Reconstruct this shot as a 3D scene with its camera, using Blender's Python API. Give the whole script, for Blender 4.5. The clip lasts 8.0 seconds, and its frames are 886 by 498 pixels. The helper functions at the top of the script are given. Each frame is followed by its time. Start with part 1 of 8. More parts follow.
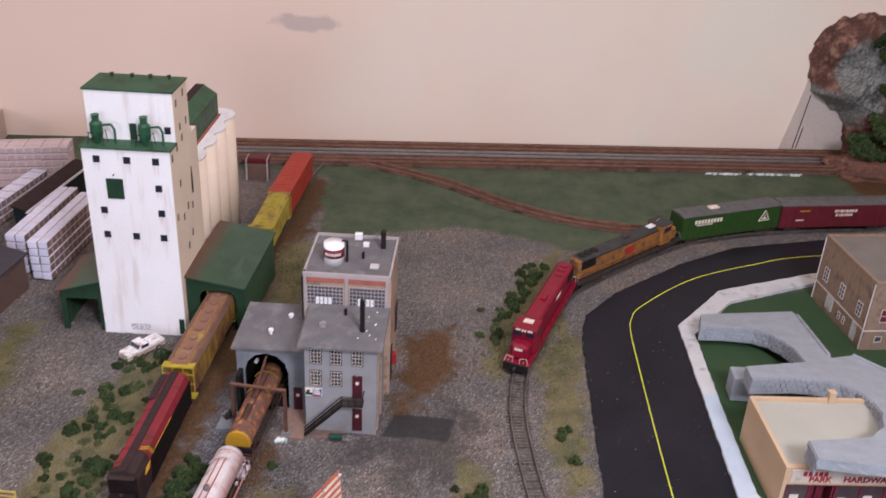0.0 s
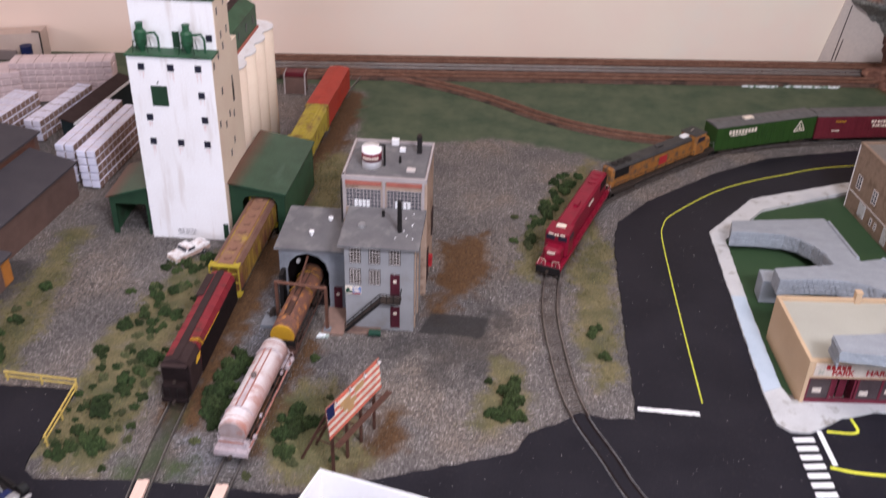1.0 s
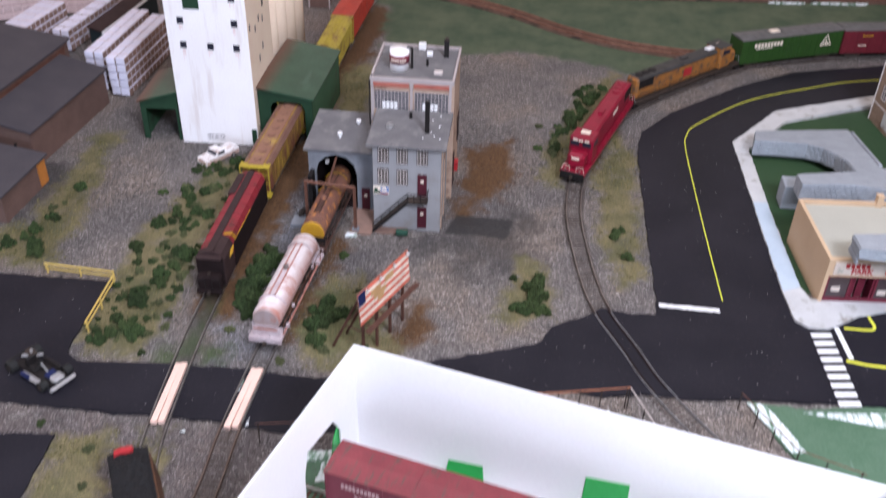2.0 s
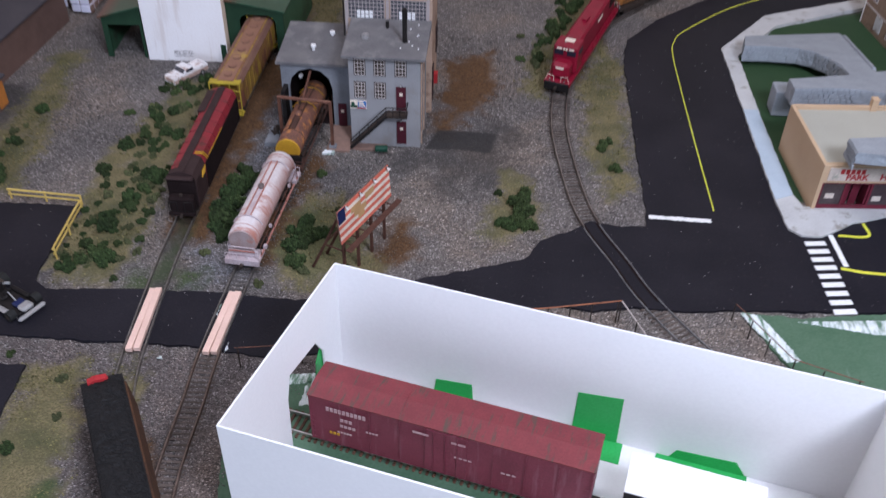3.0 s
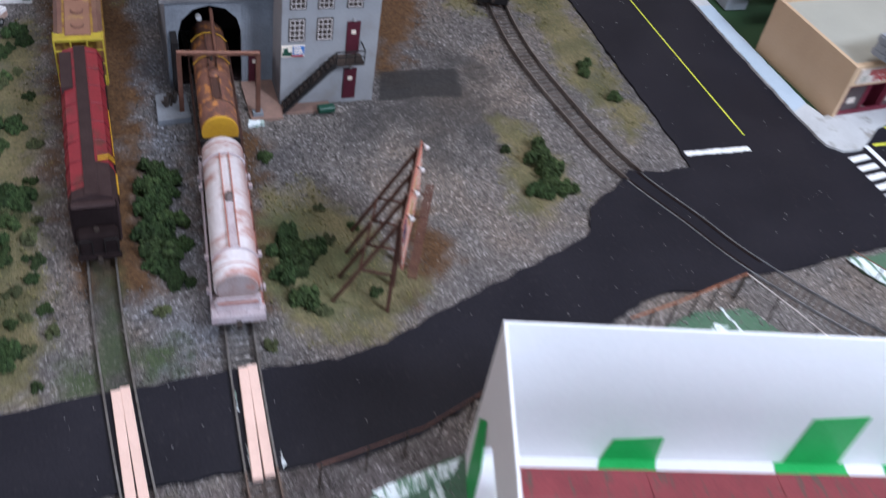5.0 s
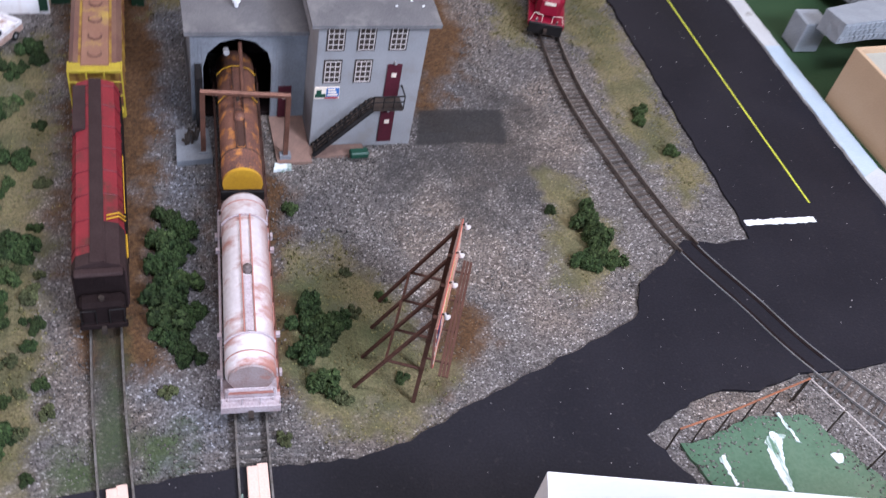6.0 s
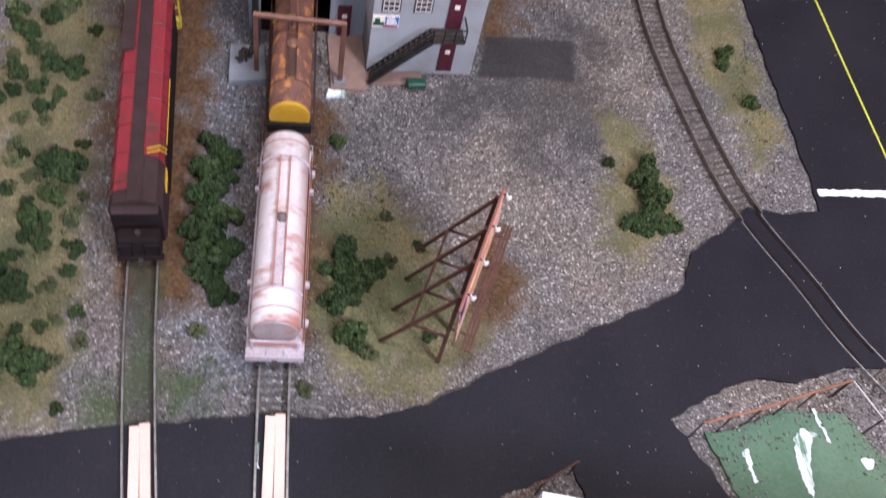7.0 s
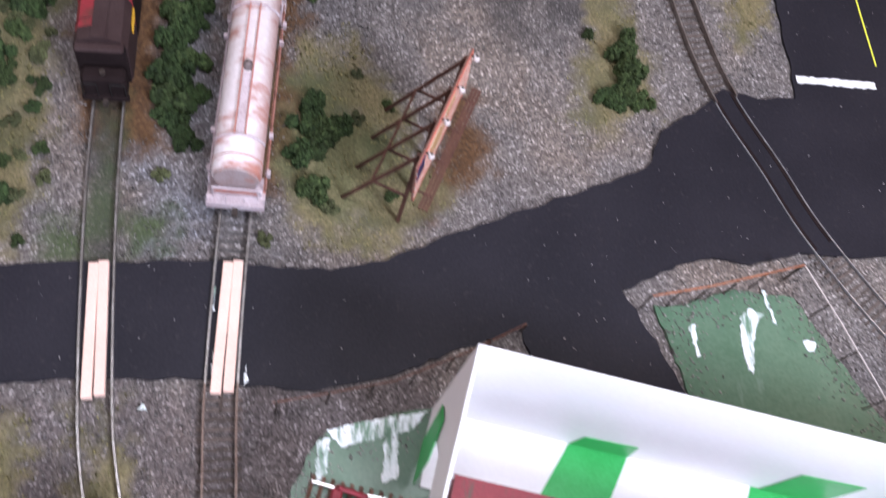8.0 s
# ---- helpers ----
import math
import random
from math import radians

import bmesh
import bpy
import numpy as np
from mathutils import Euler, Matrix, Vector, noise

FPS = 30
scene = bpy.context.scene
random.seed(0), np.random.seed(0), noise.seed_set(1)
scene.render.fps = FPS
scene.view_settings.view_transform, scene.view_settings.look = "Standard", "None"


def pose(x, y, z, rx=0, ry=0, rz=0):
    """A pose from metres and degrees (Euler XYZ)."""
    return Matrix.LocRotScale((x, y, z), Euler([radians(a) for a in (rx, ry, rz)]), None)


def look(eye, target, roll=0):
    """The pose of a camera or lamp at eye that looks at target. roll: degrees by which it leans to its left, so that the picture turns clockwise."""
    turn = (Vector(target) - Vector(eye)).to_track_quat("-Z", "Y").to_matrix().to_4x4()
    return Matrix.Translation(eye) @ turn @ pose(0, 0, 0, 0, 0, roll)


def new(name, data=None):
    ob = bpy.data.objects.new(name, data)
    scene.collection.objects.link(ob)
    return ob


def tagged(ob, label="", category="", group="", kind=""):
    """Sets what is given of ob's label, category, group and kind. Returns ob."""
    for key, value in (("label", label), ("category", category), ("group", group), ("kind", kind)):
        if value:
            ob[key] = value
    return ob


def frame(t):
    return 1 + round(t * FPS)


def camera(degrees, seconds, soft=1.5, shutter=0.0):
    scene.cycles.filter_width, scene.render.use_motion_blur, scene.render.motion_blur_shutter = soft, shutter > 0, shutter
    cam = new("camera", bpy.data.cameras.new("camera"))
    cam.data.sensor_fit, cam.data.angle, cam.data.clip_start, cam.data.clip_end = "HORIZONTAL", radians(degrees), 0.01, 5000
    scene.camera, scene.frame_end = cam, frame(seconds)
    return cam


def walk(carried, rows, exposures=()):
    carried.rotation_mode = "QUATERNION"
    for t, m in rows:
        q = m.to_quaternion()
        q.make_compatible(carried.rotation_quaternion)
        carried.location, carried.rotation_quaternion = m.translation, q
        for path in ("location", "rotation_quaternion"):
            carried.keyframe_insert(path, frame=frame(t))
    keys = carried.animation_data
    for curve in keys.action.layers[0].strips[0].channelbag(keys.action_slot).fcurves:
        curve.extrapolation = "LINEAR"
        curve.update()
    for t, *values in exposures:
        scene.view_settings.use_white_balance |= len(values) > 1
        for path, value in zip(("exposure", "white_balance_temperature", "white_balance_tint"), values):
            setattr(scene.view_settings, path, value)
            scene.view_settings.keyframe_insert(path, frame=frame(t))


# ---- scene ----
cam = camera(50.83, 8.0, 1.4, 0.7)
PATH = [
    (0, (0.0225, 0.0569, 0.6470), (-0.0096, 0.9473, 0.1929), 2.87),
    (0.5, (0.0227, 0.0423, 0.6454), (-0.0299, 0.9170, 0.1635), 2.17),
    (1, (0.0265, 0.0161, 0.6359), (-0.0384, 0.8667, 0.1141), 1.74),
    (1.5, (0.0208, -0.0080, 0.6260), (-0.0526, 0.8276, 0.0814), 1.50),
    (2, (0.0195, -0.0254, 0.6105), (-0.0573, 0.7879, 0.0336), 1.65),
    (2.2, (0.0263, -0.0346, 0.6052), (-0.0501, 0.7666, 0.0117), 1.26),
    (3.3, (-0.0019, 0.0409, 0.5585), (-0.0443, 0.7858, -0.1073), 1.53),
    (3.5, (-0.0512, 0.0811, 0.5374), (-0.0926, 0.8081, -0.1480), 1.76),
    (4, (-0.1487, 0.1343, 0.4969), (-0.1704, 0.8535, -0.1975), 3.46),
    (4.5, (-0.2205, 0.1775, 0.4776), (0.0183, 0.8547, -0.2183), 10.26),
    (5, (-0.2655, 0.2592, 0.4615), (0.0397, 0.9090, -0.2347), 11.30),
    (5.2, (-0.2676, 0.2888, 0.4596), (0.0409, 0.9376, -0.2360), 11.55),
    (6.3, (-0.2406, 0.3682, 0.4756), (0.0202, 0.9588, -0.2880), 15.92),
    (6.5, (-0.2330, 0.3809, 0.4776), (0.0017, 0.9388, -0.3184), 16.07),
    (7, (-0.2163, 0.4136, 0.5074), (-0.0331, 0.9214, -0.3345), 16.47),
    (7.5, (-0.2026, 0.4096, 0.5063), (-0.0287, 0.8596, -0.3697), 19.49),
    (8, (-0.1956, 0.3989, 0.5088), (-0.0090, 0.7945, -0.3905), 24.83),
]
walk(cam, [(t, look(eye, target, roll)) for t, eye, target, roll in PATH],
     [(0.0, -0.36, 6250, 22), (1.0, -0.25, 6200, 21), (2.0, -0.12, 5850, 17), (3.3, -0.70, 5600, 16), (4.0, -0.53, 5500, 16), (4.5, -0.44, 5450, 14), (5.2, -0.35, 5450, 11), (6.3, 0.04, 5650, 18), (7.0, 0.04, 5800, 19), (8.0, 0.01, 5750, 19)])

# ---- light ----
world = bpy.data.worlds.new("world")
scene.world = world
world.use_nodes = True
world.node_tree.nodes["Background"].inputs[0].default_value = (1.0, 0.93, 0.85, 1)
world.node_tree.nodes["Background"].inputs[1].default_value = 0.5


def area_lamp(name, eye, target, sx, sy, watts, colour):
    d = bpy.data.lights.new(name, "AREA")
    d.shape, d.size, d.size_y, d.energy, d.color = "RECTANGLE", sx, sy, watts, colour
    ob = new(name, d)
    ob.matrix_world = look(eye, target)
    return ob


area_lamp("unseen_window_light", (-0.45, -2.30, 0.62), (-0.15, 1.0, 0.0), 1.5, 1.1, 46, (0.80, 0.90, 1.0))
area_lamp("ceiling_lamp_light", (0.62, -0.36, 1.33), (0.50, -0.20, 0.0), 0.30, 0.7, 70, (0.93, 0.95, 0.98))
area_lamp("ceiling_lamp_light", (-0.06, 0.60, 1.33), (-0.06, 0.61, 0.0), 0.8, 0.24, 13, (1.0, 0.95, 0.90))
area_lamp("ceiling_lamp_light", (1.25, 1.00, 1.33), (1.0, 1.1, 0.0), 0.30, 0.30, 5.6, (1.0, 0.71, 0.48))
# Warm fill from the left, added as an unseen side window.
area_lamp("unseen_window_light", (-2.34, 0.45, 0.70), (0.0, 0.45, 0.05), 0.8, 0.7, 20, (1.0, 0.88, 0.80))


# ---- materials ----
def mat(name, col, col2=None, rough=0.6, metal=0.0, scale=60.0, fine=900.0, bump=0.15, mix=0.5, stain=None, stain_scale=35.0, stain_amount=0.0, rnd=0.0, spec=0.25, stretch=None, island=0.0):
    """Paint, plastic, wood or cloth: two colours mixed by a large and a fine grain, optional stains, fine relief."""
    m = bpy.data.materials.new(name)
    m.use_nodes = True
    nt = m.node_tree
    n, l = nt.nodes, nt.links
    b = n["Principled BSDF"]
    co = n.new("ShaderNodeTexCoord").outputs["Object"]
    col2 = col2 or tuple(c * 0.72 for c in col)
    big = n.new("ShaderNodeTexNoise")
    big.inputs["Scale"].default_value, big.inputs["Detail"].default_value = scale, 6
    l.new(co, big.inputs["Vector"])
    small = n.new("ShaderNodeTexNoise")
    small.inputs["Scale"].default_value, small.inputs["Detail"].default_value = fine, 3
    l.new(co, small.inputs["Vector"])
    add = n.new("ShaderNodeMath")
    add.operation = "ADD"
    l.new(big.outputs[0], add.inputs[0])
    l.new(small.outputs[0], add.inputs[1])
    ramp = n.new("ShaderNodeMapRange")
    ramp.inputs[1].default_value, ramp.inputs[2].default_value = 0.75, 1.25
    ramp.inputs[3].default_value, ramp.inputs[4].default_value = 0.0, mix * 2 if mix < 0.5 else 1.0
    l.new(add.outputs[0], ramp.inputs[0])
    mx = n.new("ShaderNodeMix")
    mx.data_type = "RGBA"
    mx.inputs[6].default_value, mx.inputs[7].default_value = (*col, 1), (*col2, 1)
    l.new(ramp.outputs[0], mx.inputs[0])
    out = mx.outputs[2]
    if stain:
        st = n.new("ShaderNodeTexNoise")
        st.inputs["Scale"].default_value, st.inputs["Detail"].default_value = stain_scale, 7
        st.inputs["Roughness"].default_value = 0.65
        if stretch:
            mp = n.new("ShaderNodeMapping")
            mp.inputs["Scale"].default_value = stretch
            l.new(co, mp.inputs[0])
            l.new(mp.outputs[0], st.inputs["Vector"])
        else:
            l.new(co, st.inputs["Vector"])
        sr = n.new("ShaderNodeMapRange")
        sr.inputs[1].default_value, sr.inputs[2].default_value = 0.62 - 0.3 * stain_amount, 0.72 - 0.2 * stain_amount
        l.new(st.outputs[0], sr.inputs[0])
        m2 = n.new("ShaderNodeMix")
        m2.data_type = "RGBA"
        m2.inputs[7].default_value = (*stain, 1)
        l.new(sr.outputs[0], m2.inputs[0])
        l.new(out, m2.inputs[6])
        out = m2.outputs[2]
    if rnd:
        info = n.new("ShaderNodeObjectInfo")
        rr = n.new("ShaderNodeMapRange")
        rr.inputs[3].default_value, rr.inputs[4].default_value = 1 - rnd, 1 + rnd
        l.new(info.outputs["Random"], rr.inputs[0])
        hs = n.new("ShaderNodeHueSaturation")
        l.new(rr.outputs[0], hs.inputs["Value"])
        l.new(out, hs.inputs["Color"])
        out = hs.outputs[0]
    if island:
        geo = n.new("ShaderNodeNewGeometry")
        ir = n.new("ShaderNodeMapRange")
        ir.inputs[3].default_value, ir.inputs[4].default_value = 1 - island, 1 + island
        l.new(geo.outputs["Random Per Island"], ir.inputs[0])
        hi = n.new("ShaderNodeHueSaturation")
        l.new(ir.outputs[0], hi.inputs["Value"])
        l.new(out, hi.inputs["Color"])
        out = hi.outputs[0]
    l.new(out, b.inputs["Base Color"])
    b.inputs["Roughness"].default_value, b.inputs["Metallic"].default_value = rough, metal
    b.inputs["Specular IOR Level"].default_value = spec
    if bump:
        bp = n.new("ShaderNodeBump")
        bp.inputs["Strength"].default_value, bp.inputs["Distance"].default_value = bump, 0.0006
        l.new(add.outputs[0], bp.inputs["Height"])
        l.new(bp.outputs[0], b.inputs["Normal"])
    return m


def edge_tint(m, axis, start, full, colour, most=0.75, grain=60.0, ragged_by=0.03):
    """Adds a colour that begins at one place along an object axis and is complete at another, with a ragged limit."""
    n, l = m.node_tree.nodes, m.node_tree.links
    b = n["Principled BSDF"]
    src = b.inputs["Base Color"].links[0].from_socket
    sep = n.new("ShaderNodeSeparateXYZ")
    l.new(n.new("ShaderNodeTexCoord").outputs["Object"], sep.inputs[0])
    no = n.new("ShaderNodeTexNoise")
    no.inputs["Scale"].default_value, no.inputs["Detail"].default_value = grain, 6
    add = n.new("ShaderNodeMath")
    add.operation = "MULTIPLY_ADD"
    add.inputs[1].default_value = ragged_by
    l.new(no.outputs[0], add.inputs[0])
    l.new(sep.outputs[axis], add.inputs[2])
    r = n.new("ShaderNodeMapRange")
    r.inputs[1].default_value, r.inputs[2].default_value = start + ragged_by / 2, full + ragged_by / 2
    r.inputs[3].default_value, r.inputs[4].default_value = 0.0, most
    l.new(add.outputs[0], r.inputs[0])
    mx = n.new("ShaderNodeMix")
    mx.data_type = "RGBA"
    mx.inputs[7].default_value = (*colour, 1)
    l.new(r.outputs[0], mx.inputs[0])
    l.new(src, mx.inputs[6])
    l.new(mx.outputs[2], b.inputs["Base Color"])
    return m


def ground_material():
    """Grey ballast stones; turf, field paint, rust dust and ash are laid over it by the ground's own masks, which also
    carry some painted shade.
    """
    m = bpy.data.materials.new("ballast_ground")
    m.use_nodes = True
    nt = m.node_tree
    n, l = nt.nodes, nt.links
    b = n["Principled BSDF"]
    co = n.new("ShaderNodeTexCoord").outputs["Object"]

    def noise_at(scale, detail=4, rough=0.55):
        x = n.new("ShaderNodeTexNoise")
        x.inputs["Scale"].default_value, x.inputs["Detail"].default_value, x.inputs["Roughness"].default_value = scale, detail, rough
        l.new(co, x.inputs["Vector"])
        return x.outputs[0]

    def blend(a, c, f):
        x = n.new("ShaderNodeMix")
        x.data_type = "RGBA"
        for s, v in ((0, f), (6, a), (7, c)):
            if isinstance(v, tuple):
                x.inputs[s].default_value = (*v, 1)
            else:
                l.new(v, x.inputs[s])
        return x.outputs[2]

    def ramp(v, stops):
        x = n.new("ShaderNodeValToRGB")
        e = x.color_ramp.elements
        while len(e) < len(stops):
            e.new(0.5)
        for k, (p, c) in zip(e, stops):
            k.position, k.color = p, (*c, 1)
        l.new(v, x.inputs[0])
        return x.outputs[0]

    def attr(name):
        x = n.new("ShaderNodeAttribute")
        x.attribute_name = name
        return x.outputs["Fac"]

    vor = n.new("ShaderNodeTexVoronoi")
    vor.inputs["Scale"].default_value = 940
    l.new(co, vor.inputs["Vector"])
    sep = n.new("ShaderNodeSeparateColor")
    l.new(vor.outputs["Color"], sep.inputs[0])
    stones = ramp(sep.outputs[0], [(0.0, (0.052, 0.045, 0.043)), (0.30, (0.108, 0.096, 0.090)), (0.68, (0.168, 0.152, 0.143)), (0.92, (0.240, 0.221, 0.211)), (0.982, (0.50, 0.475, 0.465))])
    tone = ramp(noise_at(9, 5), [(0.3, (0.66, 0.66, 0.70)), (0.5, (0.95, 0.92, 0.91)), (0.62, (1.10, 0.99, 0.90)), (0.75, (1.12, 1.06, 1.02))])
    x = n.new("ShaderNodeMix")
    x.data_type, x.blend_type = "RGBA", "MULTIPLY"
    x.inputs[0].default_value = 1.0
    l.new(stones, x.inputs[6])
    l.new(tone, x.inputs[7])
    c = x.outputs[2]
    x = n.new("ShaderNodeMix")
    x.data_type, x.blend_type = "RGBA", "MULTIPLY"
    l.new(attr("slate"), x.inputs[0])
    l.new(c, x.inputs[6])
    x.inputs[7].default_value = (0.88, 0.98, 1.14, 1)
    c = x.outputs[2]
    x = n.new("ShaderNodeMix")
    x.data_type, x.blend_type = "RGBA", "MULTIPLY"
    l.new(attr("umber"), x.inputs[0])
    l.new(c, x.inputs[6])
    x.inputs[7].default_value = (0.80, 0.76, 0.78, 1)
    c = x.outputs[2]
    c = blend(c, ramp(noise_at(420, 5, 0.7), [(0.3, (0.026, 0.014, 0.008)), (0.55, (0.100, 0.050, 0.020)), (0.78, (0.22, 0.125, 0.06))]), attr("dust"))
    c = blend(c, ramp(noise_at(500, 5, 0.7), [(0.3, (0.012, 0.011, 0.012)), (0.7, (0.045, 0.042, 0.042))]), attr("ash_shade"))
    turf = blend(ramp(noise_at(520, 6, 0.75), [(0.28, (0.045, 0.036, 0.018)), (0.5, (0.158, 0.132, 0.066)), (0.74, (0.31, 0.262, 0.142))]),
                 ramp(noise_at(600, 6, 0.75), [(0.3, (0.026, 0.032, 0.014)), (0.7, (0.100, 0.106, 0.048))]), ramp(noise_at(24, 5), [(0.44, (0, 0, 0)), (0.64, (0.75, 0.75, 0.75))]))
    c = blend(c, turf, attr("turf"))
    c = blend(c, ramp(noise_at(650, 5, 0.7), [(0.3, (0.016, 0.030, 0.010)), (0.7, (0.070, 0.105, 0.034))]), attr("moss"))
    paint = blend((0.036, 0.064, 0.036), (0.098, 0.118, 0.070), ramp(noise_at(16, 9, 0.75), [(0.32, (0, 0, 0)), (0.66, (1, 1, 1))]))
    c = blend(c, paint, attr("paint"))
    c = blend(c, blend((0.018, 0.046, 0.018), (0.036, 0.074, 0.030), noise_at(20, 8, 0.7)), attr("lawn"))
    l.new(c, b.inputs["Base Color"])
    b.inputs["Roughness"].default_value = 0.75
    b.inputs["Specular IOR Level"].default_value = 0.3
    h = n.new("ShaderNodeMath")
    h.operation = "MULTIPLY_ADD"
    inv = n.new("ShaderNodeMath")
    inv.operation = "SUBTRACT"
    inv.inputs[0].default_value = 1.0
    l.new(attr("paint"), inv.inputs[1])
    l.new(vor.outputs["Distance"], h.inputs[0])
    l.new(inv.outputs[0], h.inputs[1])
    l.new(noise_at(700, 4), h.inputs[2])
    bp = n.new("ShaderNodeBump")
    bp.invert = True
    bp.inputs["Strength"].default_value, bp.inputs["Distance"].default_value = 0.7, 0.0008
    l.new(h.outputs[0], bp.inputs["Height"])
    l.new(bp.outputs[0], b.inputs["Normal"])
    return m


def wall_material():
    """Cream backdrop paint with broad pink drifts and one small grey painted cloud."""
    m = mat("backdrop_paint", (0.80, 0.705, 0.585), (0.80, 0.655, 0.555), rough=0.85, scale=2.6, fine=9, bump=0.02, stain=(0.76, 0.70, 0.60), stain_scale=2.3, stain_amount=0.38)
    edge_tint(m, 0, 1.25, 0.15, (0.83, 0.585, 0.485), 0.62, 3.0, 0.9)
    nt = m.node_tree
    n, l = nt.nodes, nt.links
    b = n["Principled BSDF"]
    src = b.inputs["Base Color"].links[0].from_socket
    co = n.new("ShaderNodeTexCoord").outputs["Object"]
    mp = n.new("ShaderNodeMapping")
    mp.inputs["Location"].default_value = (-CLOUD[0] * 8, 0, -CLOUD[1] * 30)
    mp.inputs["Scale"].default_value = (8, 0, 30)
    l.new(co, mp.inputs[0])
    g = n.new("ShaderNodeTexGradient")
    g.gradient_type = "SPHERICAL"
    l.new(mp.outputs[0], g.inputs[0])
    no = n.new("ShaderNodeTexNoise")
    no.inputs["Scale"].default_value, no.inputs["Detail"].default_value = 30, 9
    l.new(co, no.inputs["Vector"])
    mul = n.new("ShaderNodeMath")
    mul.operation = "MULTIPLY"
    l.new(g.outputs["Fac"], mul.inputs[0])
    l.new(no.outputs[0], mul.inputs[1])
    r = n.new("ShaderNodeMapRange")
    r.inputs[1].default_value, r.inputs[2].default_value, r.inputs[4].default_value = 0.22, 0.33, 0.55
    l.new(mul.outputs[0], r.inputs[0])
    mx = n.new("ShaderNodeMix")
    mx.data_type = "RGBA"
    mx.inputs[7].default_value = (0.42, 0.36, 0.36, 1)
    l.new(src, mx.inputs[6])
    l.new(r.outputs[0], mx.inputs[0])
    l.new(mx.outputs[2], b.inputs["Base Color"])
    return m


CLOUD = (0.58, 0.229)
M_GROUND = ground_material()
M_WALL = wall_material()
M_ASPHALT = mat("black_road_paint", (0.0088, 0.0083, 0.0128), (0.0174, 0.0160, 0.0220), rough=0.55, scale=14, fine=650, bump=0.35, stain=(0.026, 0.023, 0.027), stain_scale=240, stain_amount=0.10, spec=0.18)
M_ROOM = mat("room_paint", (0.15, 0.125, 0.105), rough=0.9, scale=3, fine=80, bump=0)
M_CEIL = mat("ceiling_paint", (0.26, 0.245, 0.23), rough=0.9, scale=3, fine=80, bump=0)
M_CARPET = mat("room_floor", (0.08, 0.065, 0.055), rough=0.95, scale=5, fine=300, bump=0)
M_TABLE = mat("table_wood", (0.30, 0.20, 0.12), rough=0.7, scale=12, fine=200)
M_RAIL = mat("rail_metal", (0.36, 0.345, 0.335), (0.17, 0.15, 0.135), rough=0.38, metal=0.8, scale=90, fine=600, bump=0.05)
M_HATCH = mat("hatch_metal", (0.20, 0.16, 0.155), (0.10, 0.075, 0.07), rough=0.5, metal=0.3, scale=200, fine=900)
M_RAIL_DULL = mat("dull_rail_metal", (0.33, 0.30, 0.28), (0.17, 0.14, 0.125), rough=0.36, metal=0.8, scale=90, fine=600, bump=0.05)
M_RAIL_WORN = mat("worn_rail_metal", (0.42, 0.43, 0.45), (0.21, 0.21, 0.22), rough=0.28, metal=0.5, scale=60, fine=600, bump=0.05)
M_RAIL_BRIGHT = mat("nickel_rail", (0.85, 0.84, 0.83), rough=0.42, metal=1.0, scale=90, fine=600, bump=0.02)
M_RAIL_RUST = mat("rusty_rail", (0.16, 0.07, 0.045), (0.30, 0.16, 0.11), rough=0.6, metal=0.2, scale=70, fine=600)
M_TIE = mat("weathered_tie", (0.110, 0.102, 0.098), (0.058, 0.052, 0.050), rough=0.85, scale=300, fine=1500, bump=0.4, rnd=0.35)
M_RAIL_BROWN = mat("brown_dulled_rail", (0.105, 0.070, 0.056), (0.19, 0.14, 0.115), rough=0.5, metal=0.4, scale=90, fine=600, bump=0.05)
M_TIE_PALE = mat("dusty_brown_tie", (0.108, 0.084, 0.072), (0.062, 0.048, 0.042), rough=0.85, scale=300, fine=1500, bump=0.4, rnd=0.35)
M_TIE_BROWN = mat("brown_tie", (0.085, 0.04, 0.026), (0.14, 0.075, 0.05), rough=0.8, scale=300, fine=1500, bump=0.3, rnd=0.3)
M_PLANK = mat("raw_plank", (0.76, 0.535, 0.455), (0.66, 0.45, 0.375), rough=0.7, scale=40, fine=900, bump=0.1, rnd=0.08)
M_WHITE = mat("white_plaster", (0.84, 0.82, 0.84), (0.78, 0.745, 0.75), rough=0.7, scale=18, fine=500, bump=0.08, stain=(0.70, 0.645, 0.635), stain_scale=70, stain_amount=0.3, stretch=(1, 1, 0.10))
M_DRIP = mat("faint_rust_drip", (0.80, 0.70, 0.70), (0.72, 0.57, 0.56), rough=0.75, scale=90, fine=600, bump=0.05)
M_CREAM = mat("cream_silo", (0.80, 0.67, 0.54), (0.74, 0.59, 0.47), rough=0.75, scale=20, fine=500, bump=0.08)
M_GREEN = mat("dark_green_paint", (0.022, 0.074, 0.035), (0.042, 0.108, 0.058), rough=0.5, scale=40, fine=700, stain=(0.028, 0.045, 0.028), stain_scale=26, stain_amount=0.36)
# Shaded copy of the green: shade put into the paint; also dark doors, vents.
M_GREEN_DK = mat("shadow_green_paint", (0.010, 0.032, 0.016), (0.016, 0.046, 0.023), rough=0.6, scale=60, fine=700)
M_GREEN_MET = mat("green_machine", (0.016, 0.066, 0.032), (0.03, 0.10, 0.052), rough=0.4, scale=90, fine=900)
M_DARKWIN = mat("dark_opening", (0.02, 0.02, 0.035), rough=0.35, scale=60, fine=500, bump=0)
